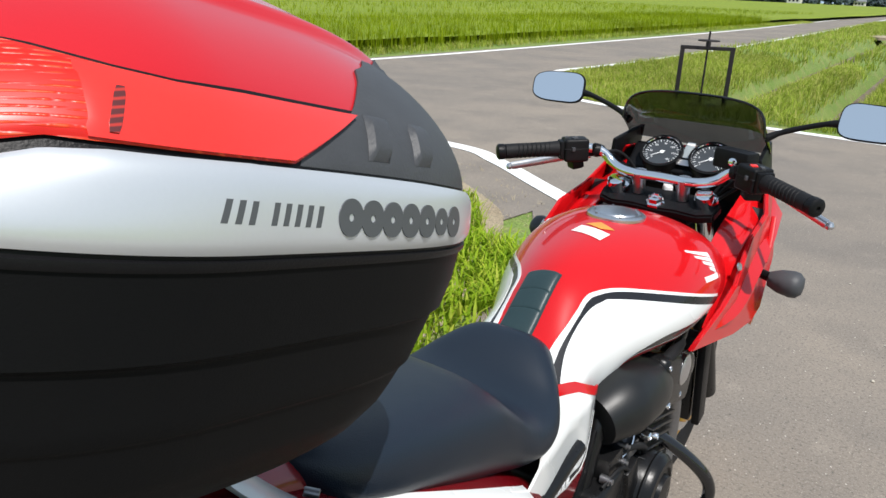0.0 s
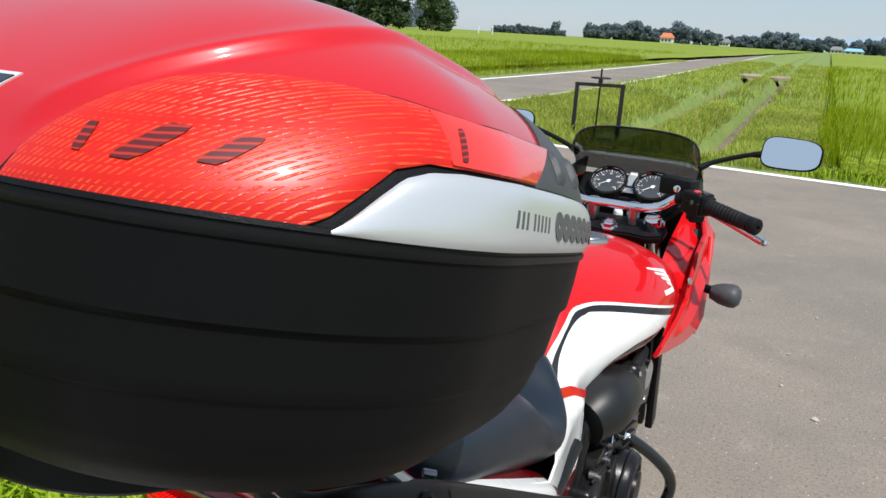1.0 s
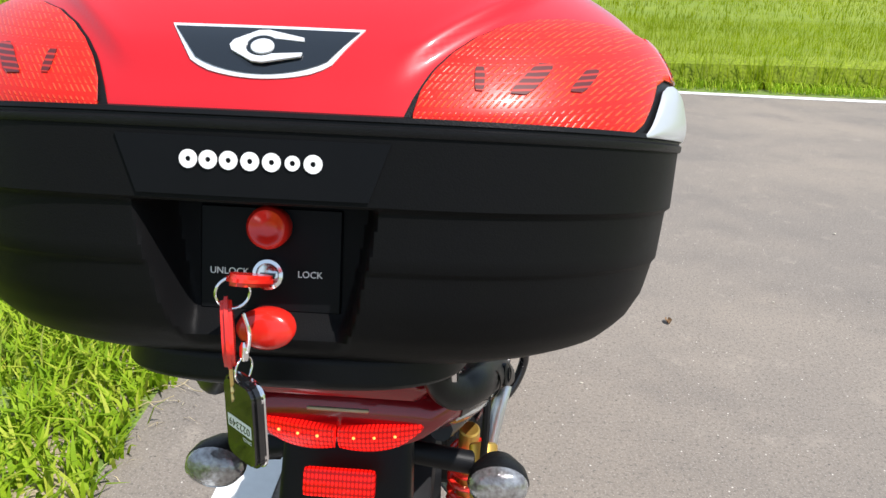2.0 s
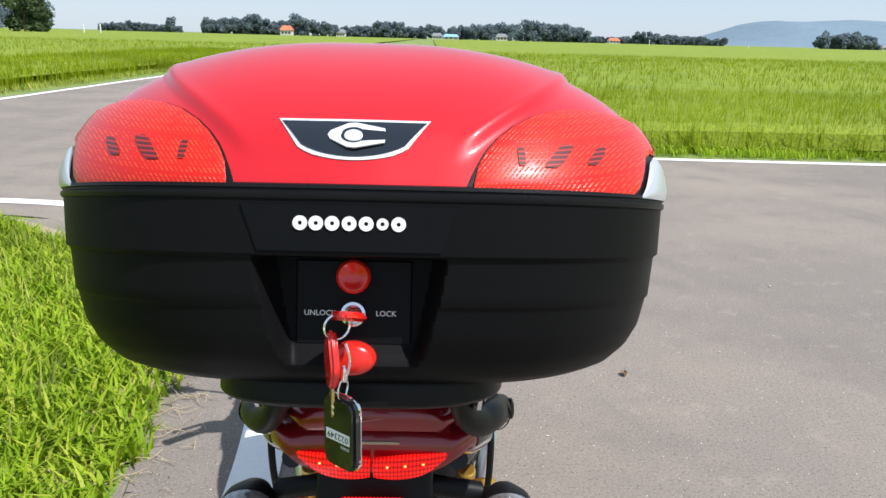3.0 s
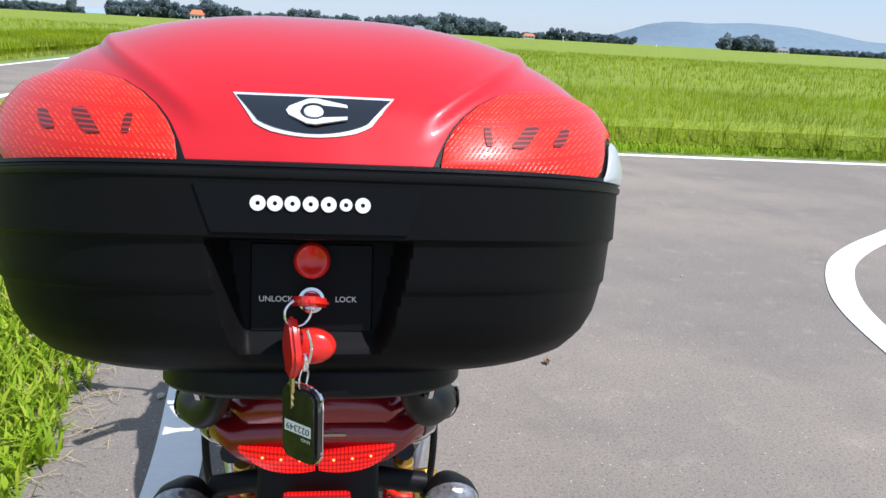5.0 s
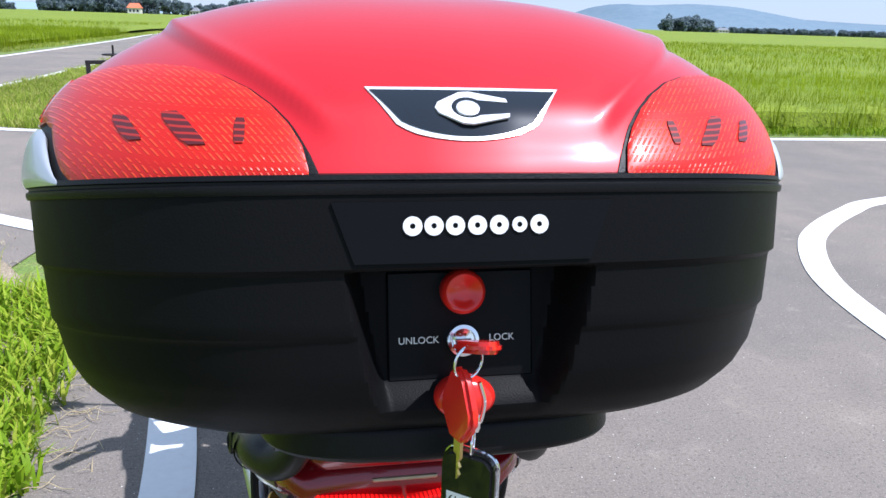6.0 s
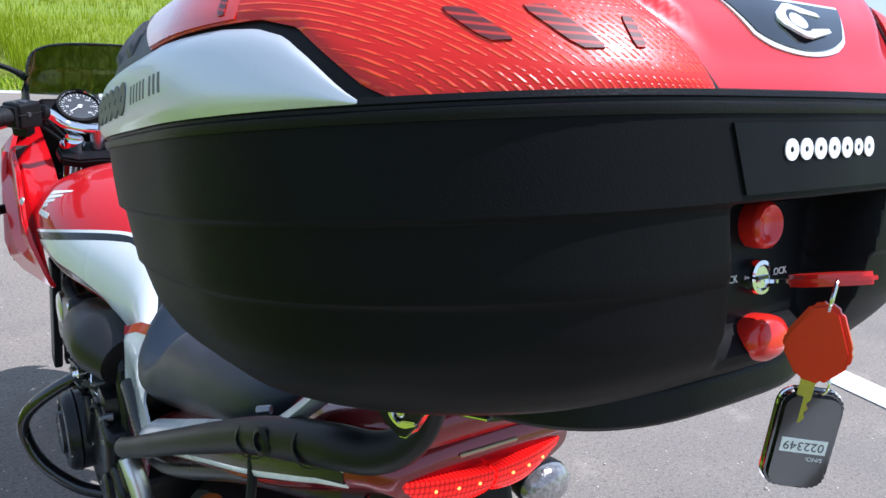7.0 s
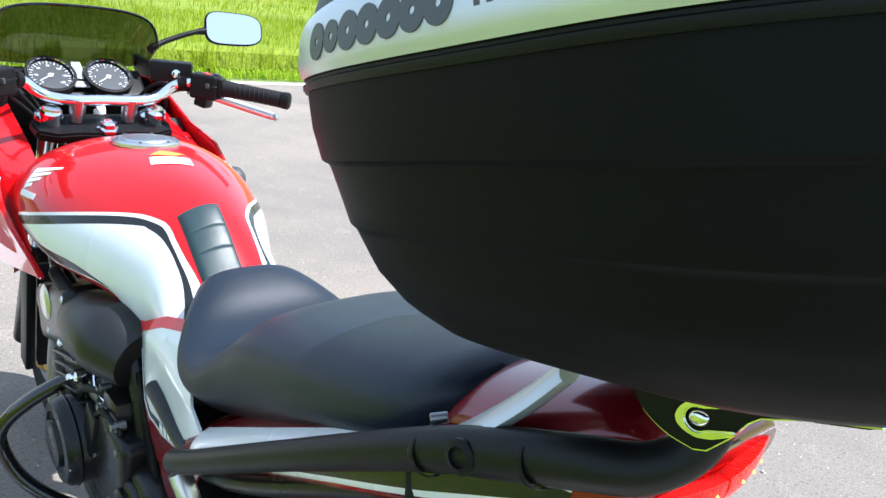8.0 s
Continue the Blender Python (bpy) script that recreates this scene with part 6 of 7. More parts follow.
both("fairing_shoulder", shoulder, RED_PAINT, "red upper edge of the side fairing")
panels = both("fairing_side", side_panel, RED_PAINT, "red side fairing panel", angle=30)
for s, pn in zip((1, -1), panels):
    bpart("panel_screw", lathe([(0.009, 0), (0.008, 0.003), (0.003, 0.003), (0, 0.002)], 16, along((s * 0.226, 1.482, 0.835), (s * 0.4, 1.45, 0.90))), ALLOY, pn, "bright panel screw")
    bpart("panel_fin", tube([(s * 0.232, 1.74, 0.885), (s * 0.240, 1.70, 0.84), (s * 0.243, 1.66, 0.80)], 0.006, 8, 4, 0.6), RED_PAINT, pn)
    bm = prism([(0.0, -0.05), (0.075, -0.02), (0.080, 0.045), (0.02, 0.05)], 0.006, facing(Vector((s * 0.135, 1.700, 0.862)), Vector((s * 0.1, -0.75, 0.65)), Vector((0, 0, 1))) @ Matrix.Diagonal((s, 1, 1, 1)))
    bmesh.ops.recalc_face_normals(bm, faces=bm.faces)
    bpart("mesh_cover", bm, material("mesh_black", (0.03, 0.03, 0.032), 0.5, 0, 0.8, 300.0, 700.0, bump=1.0, bump_scale=600.0, other=(0.006, 0.006, 0.006)), label="black mesh cover inside the fairing")
    bpart("inner_panel", box(0.012, 0.16, 0.11, pose(s * 0.176, 1.835, 0.965, 8, s * -8, s * 4), 0.005, 2), PLASTIC, label="black inner cockpit panel")
    ind = bpart("front_indicator", rod((s * 0.232, 1.665, 0.772), (s * 0.268, 1.650, 0.770), 0.011), PLASTIC, label="black front indicator")
    b = lathe([(0, -0.03), (0.016, -0.026), (0.026, -0.004), (0.030, 0.022), (0.028, 0.034), (0.018, 0.044), (0, 0.047)], 24, along((s * 0.288, 1.643, 0.769), (s * 0.5, 1.645, 0.764)) @ Matrix.Diagonal((1.12, 1.0, 1.02, 1)))
    bpart("indicator_body", b, GREY_PLASTIC, ind, "dark grey indicator housing")
    bpart("reflector", lathe([(0.028, 0), (0.028, 0.006), (0.02, 0.009), (0, 0.009)], 24, along((s * 0.232, 1.68, 0.665), (s * 0.4, 1.70, 0.66))), material("amber", (0.75, 0.12, 0.02), 0.2, coat=1.0), label="amber side reflector")
TINT = material("smoked_screen", (0.13, 0.14, 0.145), 0.03, transmission=1.0, ior=1.3, spec=0.6)


def screen(u, v):
    a = 2 * u - 1
    top = 1.138 - 0.050 * abs(a) ** 2.6 - 0.03 * abs(a) ** 8
    base = 0.985 + 0.02 * abs(a)
    y_top, y_base = 1.775 + 0.0 * abs(a), 1.945 - 0.085 * abs(a) ** 2
    k = v
    return Vector((0.172 * math.sin(a * math.pi / 2 * 0.97) * (1 + 0.04 * (1 - v)), y_base + (y_top - y_base) * k ** 1.15 + 0.02 * math.cos(a * math.pi / 2) * (1 - abs(2 * v - 1)), base + (top - base) * k))


bm = grid(screen, 36, 16)
bmesh.ops.recalc_face_normals(bm, faces=bm.faces)
sc = bpart("windscreen", thick(bm, 0.003), TINT, label="smoked curved windscreen", angle=60)
bpart("screen_edge", tube([screen(i / 24, 1.0) for i in range(25)], 0.0028, 8, 1), GLOSS_BLACK, sc)
MIRROR = material("mirror_glass", (0.92, 0.94, 0.96), 0.02, 1.0)
for s in (1, -1):
    arm = bpart("mirror", tube([(s * 0.168, 1.815, 1.048), (s * 0.195, 1.824, 1.064), (s * 0.24, 1.832, 1.081), (s * 0.285, 1.836, 1.095), (s * 0.318, 1.840, 1.100)], 0.0082, 12, 5, 1.0, (1.3, 0.85, 0.8, 0.8, 1.3)), PLASTIC, label="black-stalked rear-view mirror")
    mm = facing(Vector((s * 0.382, 1.822, 1.111)), Vector((-s * 0.16, -0.93, 0.30)))
    poly = []
    for i in range(40):
        a = 2 * math.pi * i / 40
        c, q = math.cos(a), math.sin(a)
        poly.append((math.copysign(abs(c) ** 0.55, c) * 0.073, math.copysign(abs(q) ** 0.55, q) * (0.0415 - 0.004 * c * s)))
    bpart("mirror_shell", merge(prism(poly, 0.012, mm @ Matrix.Translation((0, 0, -0.012)), 0.003), lathe([(0, -0.045), (0.02, -0.042), (0.05, -0.025), (0.062, -0.010)], 28, mm @ Matrix.Diagonal((1, 0.62, 1, 1)))), PLASTIC, arm)
    bpart("mirror_glass", prism([(x * 0.945, y * 0.93) for x, y in poly], 0.001, mm @ Matrix.Translation((0, 0, 0.0004))), MIRROR, arm, "bright mirror glass")


# ---- grass, rice, trees and distance ----
def leaf_mat(name, a, b, c, through_light=0.35):
    """Leaves of three greens, each leaf its own, that let some light through."""
    m = bpy.data.materials.new(name)
    m.use_nodes = True
    nt = m.node_tree
    p = nt.nodes["Principled BSDF"]
    p.inputs["Roughness"].default_value = 0.55
    p.inputs["Specular IOR Level"].default_value = 0.12
    geo = nt.nodes.new("ShaderNodeNewGeometry")
    ramp = nt.nodes.new("ShaderNodeValToRGB")
    ramp.color_ramp.elements[0].color, ramp.color_ramp.elements[1].color = (*a, 1), (*c, 1)
    e = ramp.color_ramp.elements.new(0.55)
    e.color = (*b, 1)
    nt.links.new(geo.outputs["Random Per Island"], ramp.inputs[0])
    nz = nt.nodes.new("ShaderNodeTexNoise")
    nz.inputs["Scale"].default_value = 0.35
    nt.links.new(geo.outputs["Position"], nz.inputs["Vector"])
    mr = nt.nodes.new("ShaderNodeMapRange")
    mr.inputs[1].default_value, mr.inputs[2].default_value, mr.inputs[3].default_value, mr.inputs[4].default_value = 0.3, 0.7, 0.75, 1.25
    nt.links.new(nz.outputs[0], mr.inputs[0])
    sc = nt.nodes.new("ShaderNodeVectorMath")
    sc.operation = "SCALE"
    nt.links.new(ramp.outputs[0], sc.inputs[0])
    nt.links.new(mr.outputs[0], sc.inputs["Scale"])
    nt.links.new(sc.outputs[0], p.inputs["Base Color"])
    tr = nt.nodes.new("ShaderNodeBsdfTranslucent")
    nt.links.new(sc.outputs[0], tr.inputs["Color"])
    mix = nt.nodes.new("ShaderNodeMixShader")
    mix.inputs[0].default_value = through_light
    nt.links.new(p.outputs[0], mix.inputs[1])
    nt.links.new(tr.outputs[0], mix.inputs[2])
    nt.links.new(mix.outputs[0], nt.nodes["Material Output"].inputs[0])
    return m


GRASS = leaf_mat("verge_grass", (0.165, 0.29, 0.010), (0.29, 0.43, 0.020), (0.44, 0.49, 0.060))
RICE = leaf_mat("rice_leaf", (0.200, 0.280, 0.004), (0.250, 0.332, 0.006), (0.335, 0.395, 0.014), 0.48)
BANK = leaf_mat("bank_grass", (0.22, 0.31, 0.032), (0.33, 0.41, 0.050), (0.48, 0.44, 0.15), 0.42)
STRAW = leaf_mat("dry_straw", (0.42, 0.33, 0.18), (0.55, 0.45, 0.27), (0.62, 0.54, 0.36), 0.15)
RNG = np.random.RandomState(7)


def blade_mesh(name, roots, height, width, lean, mat, label, category, per=5, spread=0.03):
    """Tufts of bent three-faced blades on the given roots, as one body of stuff."""
    n = len(roots) * per
    base = np.repeat(np.array(roots, float), per, axis=0)
    base[:, :2] += RNG.normal(0, spread, (n, 2))
    a = RNG.uniform(0, 2 * np.pi, n)
    h = height * RNG.uniform(0.55, 1.15, n)
    l = lean * RNG.uniform(0.2, 1.2, n) * h
    w = width * RNG.uniform(0.7, 1.3, n)
    d = np.stack([np.cos(a), np.sin(a), 0 * a], 1)
    s = np.stack([-np.sin(a), np.cos(a), 0 * a], 1)
    up = np.array([0, 0, 1.0])
    v = np.empty((n, 5, 3))
    v[:, 0] = base - s * w[:, None] / 2
    v[:, 1] = base + s * w[:, None] / 2
    midp = base + d * (l * 0.35)[:, None] + up * (h * 0.62)[:, None]
    v[:, 2] = midp - s * w[:, None] * 0.42
    v[:, 3] = midp + s * w[:, None] * 0.42
    v[:, 4] = base + d * l[:, None] + up * (h * (1 - 0.25 * lean * RNG.uniform(0, 1, n)))[:, None]
    k = np.arange(n)[:, None] * 5
    quads = np.concatenate([k, k + 1, k + 3, k + 2], 1)
    tris = np.concatenate([k + 2, k + 3, k + 4], 1)
    me = bpy.data.meshes.new(name)
    me.vertices.add(n * 5)
    me.vertices.foreach_set("co", v.reshape(-1))
    loops = np.concatenate([quads, tris], 1).reshape(-1)
    me.loops.add(n * 7)
    me.loops.foreach_set("vertex_index", loops)
    me.polygons.add(n * 2)
    starts = (np.arange(n)[:, None] * 7 + np.array([[0, 4]])).reshape(-1)
    me.polygons.foreach_set("loop_start", starts)
    me.update(calc_edges=True)
    me.validate()
    me.materials.append(mat)
    return tagged(new(name, me), label, category, kind="stuff")


def scatter(n, x0, x1, y0, y1, ok=None, z=0.0):
    p = np.stack([RNG.uniform(x0, x1, n), RNG.uniform(y0, y1, n)], 1)
    out = []
    for x, y in p:
        if ok is None or ok(x, y):
            out.append((x, y, (ditch(x, y) - 0.012) if z is None else z))
    return out


EDGE = interp_path(LEFT_EDGE, 8)
EX, EY = np.array([p[0] for p in EDGE]), np.array([p[1] for p in EDGE])


def left_of_line(x, y, gap):
    """Whether a place lies on the verge, that far from the curved line."""
    d = np.hypot(EX - x, EY - y)
    i = int(d.argmin())
    if d[i] < gap:
        return False
    return x < np.interp(y, EY[::-1], EX[::-1]) if y < 5.35 else False


def verge_ok(x, y):
    return left_of_line(x, y, 0.40 + 0.07 * noise.noise((x * 2.2, y * 2.2, 0)) + (0.30 if y > 3.4 else 0.0))


blade_mesh("verge_grass", scatter(17000, -4.6, -0.85, -4.0, 5.3, verge_ok), 0.115, 0.013, 0.95, GRASS, "lush green weeds and grass on the verge beside the asphalt", "grass", 6, 0.02)
blade_mesh("tall_grass", scatter(900, -4.0, -1.35, -3.0, 4.2, verge_ok), 0.22, 0.007, 0.7, BANK, "taller grass stems standing in the verge", "grass", 5, 0.02)
blade_mesh("dry_straw", scatter(700, -2.9, -0.75, 0.8, 5.0, lambda x, y: left_of_line(x, y, 0.22) and not left_of_line(x, y, 0.55)), 0.028, 0.0022, 3.0, STRAW, "dry straw and dead grass along the verge", "straw", 4, 0.03)
solo("earth_strip", prism([(x - 0.44, y - 0.34) for x, y in interp_path(LEFT_EDGE[2:], 6)] + [(-1.25, -40), (-1.15, 1.0), (-1.3, 2.4), (-1.75, 3.3), (-2.4, 4.2), (-3.3, 4.95)], 0.004, Matrix.Translation((0, 0, 0.0004))), EARTH, "strip of dry sandy earth between line and grass", "earth", kind="structure")


def runner(pts, r=0.0013):
    return tube(pts, r, 6, 5)


for i in range(18):
    x, y = -0.97 + RNG.uniform(-0.07, 0.07), 1.5 + 0.05 * i
    a = RNG.uniform(-0.5, 0.7)
    pts = [(x, y, 0.012)]
    for k in range(4):
        a += RNG.uniform(-0.5, 0.5)
        x, y = x + 0.045 * math.cos(a), y + 0.045 * math.sin(a)
        pts.append((x, y, 0.010 + 0.012 * (k % 2)))
    solo("dry_runner", runner(pts), STRAW, "pale dried root runner lying on the asphalt edge", "dry root", group="dry runners at the verge")

# right-hand paddy behind the verge line
blade_mesh("verge_edge_grass", scatter(2600, 0.3, 24, 8.98, 9.45), 0.13, 0.010, 0.9, GRASS, "short grass along the foot of the rice field", "grass", 5, 0.03)


def paddy_slab(x0, x1, y0, y1, top, name, label):
    def f(u, v):
        x, y = x0 + (x1 - x0) * u ** 1.6, y0 + (y1 - y0) * v ** 2.2
        return Vector((x, y, top * min(1.0, 0.55 + 0.45 * min(v * 40, 1)) + 0.05 * noise.noise((x * 0.8, y * 0.8, 1)) - (0.12 if (u == 0 or v == 0) else 0)))
    bm = grid(f, 60, 70)
    return solo(name, bm, PADDY, label, "rice field", kind="structure")


paddy_slab(0.75, 700, 9.35, 640, 0.33, "field_right", "wide green rice field reaching to the far trees")
paddy_slab(-9.75, -700, 7.0, 640, 0.36, "field_left", "green rice field beyond the farm road")


def right_ok(x, y):
    return 0.55 < x < 12 + 1.0 * (y - 9) and (x - 0.55) < 60


blade_mesh("rice_plants", scatter(15000, 0.5, 26, 9.25, 17, right_ok), 0.50, 0.010, 0.38, RICE, "dense bright green rice plants near the road", "rice", 5, 0.05)
blade_mesh("rice_plants_far", scatter(21000, 0.5, 60, 17, 60, right_ok, 0.06), 0.50, 0.022, 0.40, RICE, "dense bright green rice plants further out", "rice", 3, 0.12)
blade_mesh("rice_plants_left", scatter(9000, -15, -9.45, 8, 48), 0.55, 0.014, 0.35, RICE, "tall green rice along the farm road", "rice", 5, 0.06)
blade_mesh("rice_plants_left_far", scatter(7000, -45, -12, 10, 80, None, 0.06), 0.55, 0.025, 0.40, RICE, "green rice of the field beyond the farm road", "rice", 3, 0.12)
blade_mesh("road_edge_grass", scatter(3000, -9.9, -9.05, 6.5, 60), 0.16, 0.012, 1.0, BANK, "dry short grass between farm road and rice", "grass", 4, 0.05)


def bank_ok(x, y):
    edge = np.interp(y, (9.0, 9.75, 11.1, 12.5, 18, 34, 80), (-3.2, -4.2, -5.0, -5.1, -5.05, -5.35, -6.8))
    return x > edge + 0.15 * noise.noise((y, 0, 0)) and (y > 9.25 + max(0, -x - 3) * 0.25) and ditch(x, y) > -0.20


blade_mesh("bank_grass", scatter(16000, -5.2, 0.8, 9.15, 20, bank_ok, None), 0.15, 0.010, 0.9, BANK, "rough green and straw-coloured grass on the ditch banks", "grass", 5, 0.05)
blade_mesh("bank_grass_far", scatter(9000, -8, 0.6, 20, 75, bank_ok, None), 0.22, 0.020, 0.9, BANK, "rough grass on the banks further along", "grass", 4, 0.08)
MUD = ground_mat("ditch_mud", (0.13, 0.10, 0.065), (0.20, 0.16, 0.10), (0.07, 0.055, 0.04), 1.5, 7.0, 40.0)
solo("ditch_wall", merge(*[prism([(-2.22 - 0.016 * k * 4, 10.6 + 4 * k), (-2.12 - 0.016 * k * 4, 10.6 + 4 * k), (-2.12 - 0.016 * (k + 1) * 4, 14.55 + 4 * k), (-2.22 - 0.016 * (k + 1) * 4, 14.55 + 4 * k)], 0.34, Matrix.Translation((0, 0, -0.50))) for k in range(8)]), MUD, "low brown earth wall of the ditch", "ditch", kind="structure")
solo("ditch_channel", merge(*[prism([(-0.86 - 0.016 * k * 4, 10.2 + 4 * k), (-0.72 - 0.016 * k * 4, 10.2 + 4 * k), (-0.72 - 0.016 * (k + 1) * 4, 14.15 + 4 * k), (-0.86 - 0.016 * (k + 1) * 4, 14.15 + 4 * k)], 0.30, Matrix.Translation((0, 0, -0.47))) for k in range(8)]), MUD, "brown earthen lip of the irrigation channel", "ditch", kind="structure")
solo("bare_earth", prism([(-4.6 + 1.1 * math.cos(a) + 0.15 * math.cos(3 * a), 11.6 + 1.3 * math.sin(a)) for a in [2 * math.pi * i / 24 for i in range(24)]], 0.01, Matrix.Translation((0, 0, -0.012))), EARTH, "bare dry earth in the road corner", "earth", kind="structure")
solo("earth_crossing", prism([(-2.4 + 1.3 * math.cos(a), 41 + 1.8 * math.sin(a) + 0.3 * math.cos(4 * a)) for a in [2 * math.pi * i / 24 for i in range(24)]], 0.12, Matrix.Translation((0, 0, -0.1))), EARTH, "earth crossing over the ditches", "earth", kind="structure")


# ---- sluice gate ----
def sluice():
    c = thing("sluice_gate", "black iron sluice gate frame with a hand wheel", "sluice gate", (SLU_X, SLU_Y, -0.1))
    w, h = SLU_W, SLU_H
    for s in (1, -1):
        part("post", box(0.055, 0.055, h + 0.35, Matrix.Translation((s * w / 2, 0, (h - 0.35) / 2 + 0.1)), 0.006, 1), IRON, c)
    part("crossbar", box(w + 0.06, 0.06, 0.05, Matrix.Translation((0, 0, h + 0.1)), 0.006, 1), IRON, c)
    part("spindle", rod((0, 0, -0.2), (0, 0, h + 0.33), 0.014, 10), IRON, c)
    part("hand_wheel", merge(lathe([(0.14 + 0.010 * math.cos(2 * math.pi * i / 8), 0.010 * math.sin(2 * math.pi * i / 8)) for i in range(9)], 28, Matrix.Translation((0, 0, h + 0.20))),
                             rod((-0.14, 0, h + 0.20), (0.14, 0, h + 0.20), 0.009, 8), rod((0, -0.14, h + 0.20), (0, 0.14, h + 0.20), 0.009, 8)), IRON, c)
    part("bearing", lathe([(0.035, 0), (0.035, 0.05), (0.022, 0.09), (0, 0.09)], 14, Matrix.Translation((0, 0, h + 0.12))), IRON, c)
    part("gate_leaf", box(w - 0.08, 0.03, 0.35, Matrix.Translation((0, 0, -0.15)), 0.004, 1), IRON, c)
    c.rotation_euler.z = radians(26)


IRON = material("black_iron", (0.020, 0.018, 0.022), 0.5, 0.4, 0.4, 12.0, 80.0, other=(0.05, 0.035, 0.03))
SLU_X, SLU_Y, SLU_W, SLU_H = -2.54, 11.0, 0.68, 0.69
sluice()

# ---- far trees, hills, houses ----
FOLIAGE = leaf_mat("tree_leaf", (0.055, 0.085, 0.040), (0.075, 0.115, 0.050), (0.105, 0.150, 0.060), 0.3)
# far leaves: pale blue-grey instead of green, air haze painted into the colour
HAZED_FOLIAGE = leaf_mat("hazed_tree_leaf", (0.190, 0.245, 0.280), (0.205, 0.262, 0.285), (0.225, 0.280, 0.285), 0.55)
BARK = material("bark", (0.10, 0.075, 0.05), 0.9, 0, 0.5, 4.0, 30.0)


def leaves(centers, size, n_each, mat_name, seed):
    """Small leaf clumps scattered round the given balls (x, y, z, r), as arrays of quads."""
    r = np.random.RandomState(seed)
    pts = []
    for x, y, z, q in centers:
        d = r.normal(0, 1, (n_each, 3))
        d /= np.linalg.norm(d, axis=1)[:, None]
        pts.append(np.array([x, y, z]) + d * (q * r.uniform(0.55, 1.08, (n_each, 1))) * np.array([1, 1, 0.82]))
    p = np.concatenate(pts)
    n = len(p)
    a, b = r.normal(0, 1, (n, 3)), r.normal(0, 1, (n, 3))
    a /= np.linalg.norm(a, axis=1)[:, None]
    b -= (a * b).sum(1)[:, None] * a
    b /= np.linalg.norm(b, axis=1)[:, None]
    s = size * r.uniform(0.5, 1.3, (n, 1))
    v = np.stack([p - a * s, p - b * s * 0.7, p + a * s, p + b * s * 0.7], 1).reshape(-1, 3)
    return v


def quad_mesh(name, v, mat):
    n = len(v) // 4
    me = bpy.data.meshes.new(name)
    me.vertices.add(n * 4)
    me.vertices.foreach_set("co", v.reshape(-1))
    me.loops.add(n * 4)
    me.loops.foreach_set("vertex_index", np.arange(n * 4))
    me.polygons.add(n)
    me.polygons.foreach_set("loop_start", np.arange(n) * 4)
    me.update(calc_edges=True)
    me.materials.append(mat)
    return me


def tree(x, y, h, seed, label, mat, spread=0.36, group="trees at the field's edge"):
    r = random.Random(seed)
    c = thing("tree", label, "tree", (x, y, 0), group=group)
    limbs = [tube([(0, 0, -0.2), (0.03 * h * r.uniform(-1, 1), 0, h * 0.3), (0.05 * h * r.uniform(-1, 1), 0, h * 0.6), (0, 0, h * 0.85)], h * 0.022, 8, 3, 1, (1.3, 0.9, 0.6, 0.25))]
    balls = []
    for k in range(22):
        a, q = r.uniform(0, 6.28), r.uniform(0.25, 1)
        z = h * r.uniform(0.10, 0.88)
        w = h * spread * (1 - 0.55 * abs(z / h - 0.5) * 1.6) * q
        px, py = w * math.cos(a), w * math.sin(a)
        balls.append((px, py, z, h * r.uniform(0.10, 0.19)))
        if k < 6:
            limbs.append(tube([(0, 0, h * 0.3), (px * 0.5, py * 0.5, z * 0.75), (px, py, z)], h * 0.010, 6, 2, 1, (1, 0.7, 0.3)))
    part("trunk", merge(*limbs), BARK, c)
    o = new("crown", quad_mesh("crown", leaves(balls, h * 0.035, 150, "", seed), mat))
    o.parent = c
    return c


def wood(x0, x1, y, h0, h1, seed, mat, label, size=0.75, deep=14.0):
    """A belt of trees far off, with an uneven top."""
    r = random.Random(seed)
    balls = []
    x = x0
    while x < x1:
        f = (x - x0) / (x1 - x0)
        h = (h0 + (h1 - h0) * f) * r.uniform(0.78, 1.08)
        q = h * r.uniform(0.24, 0.34)
        cy = y + r.uniform(0, deep)
        for k in range(13):
            z = r.uniform(0.08, 0.84)
            w = q * (1.15 - 0.9 * abs(z - 0.42))
            a = r.uniform(0, 6.28)
            balls.append((x + w * math.cos(a), cy + w * math.sin(a), h * z, h * r.uniform(0.15, 0.24)))
        x += q * r.uniform(0.7, 1.3)
    return tagged(new("far_wood", quad_mesh("far_wood", leaves(balls, size * 1.25, 85, "", seed), mat)), label, "woods", kind="stuff")


# the wood near the farm road's left
for i in range(15):
    x = -150 + 3.6 * i + RNG.uniform(-1, 1)
    tree(x, 200 + RNG.uniform(-4, 16), (11.5 if i < 14 else 8.0) * RNG.uniform(0.88, 1.1), 300 + i, "dense dark green broadleaf tree in the wood behind the rice", FOLIAGE, 0.34, "trees of the near wood")
wood(-620, -275, 560, 21.2, 26.2, 11, HAZED_FOLIAGE, "dark green wood standing behind the rice field")
tree(-199, 600, 13.5, 55, "single round tree standing alone behind the rice", HAZED_FOLIAGE, 0.36, "trees at the field's edge")
tree(-246, 640, 10, 56, "tree rising above the low far wood", HAZED_FOLIAGE, 0.3, "trees at the field's edge")
wood(-270, -206, 640, 7.5, 6.2, 12, HAZED_FOLIAGE, "low hazy wood in the distance", 0.6)
wood(-173, -108, 600, 12.5, 11.2, 13, HAZED_FOLIAGE, "uneven dark wood at the far edge of the rice")
wood(-150, -136, 598, 16.2, 16.2, 14, HAZED_FOLIAGE, "taller clump of trees within the far wood")
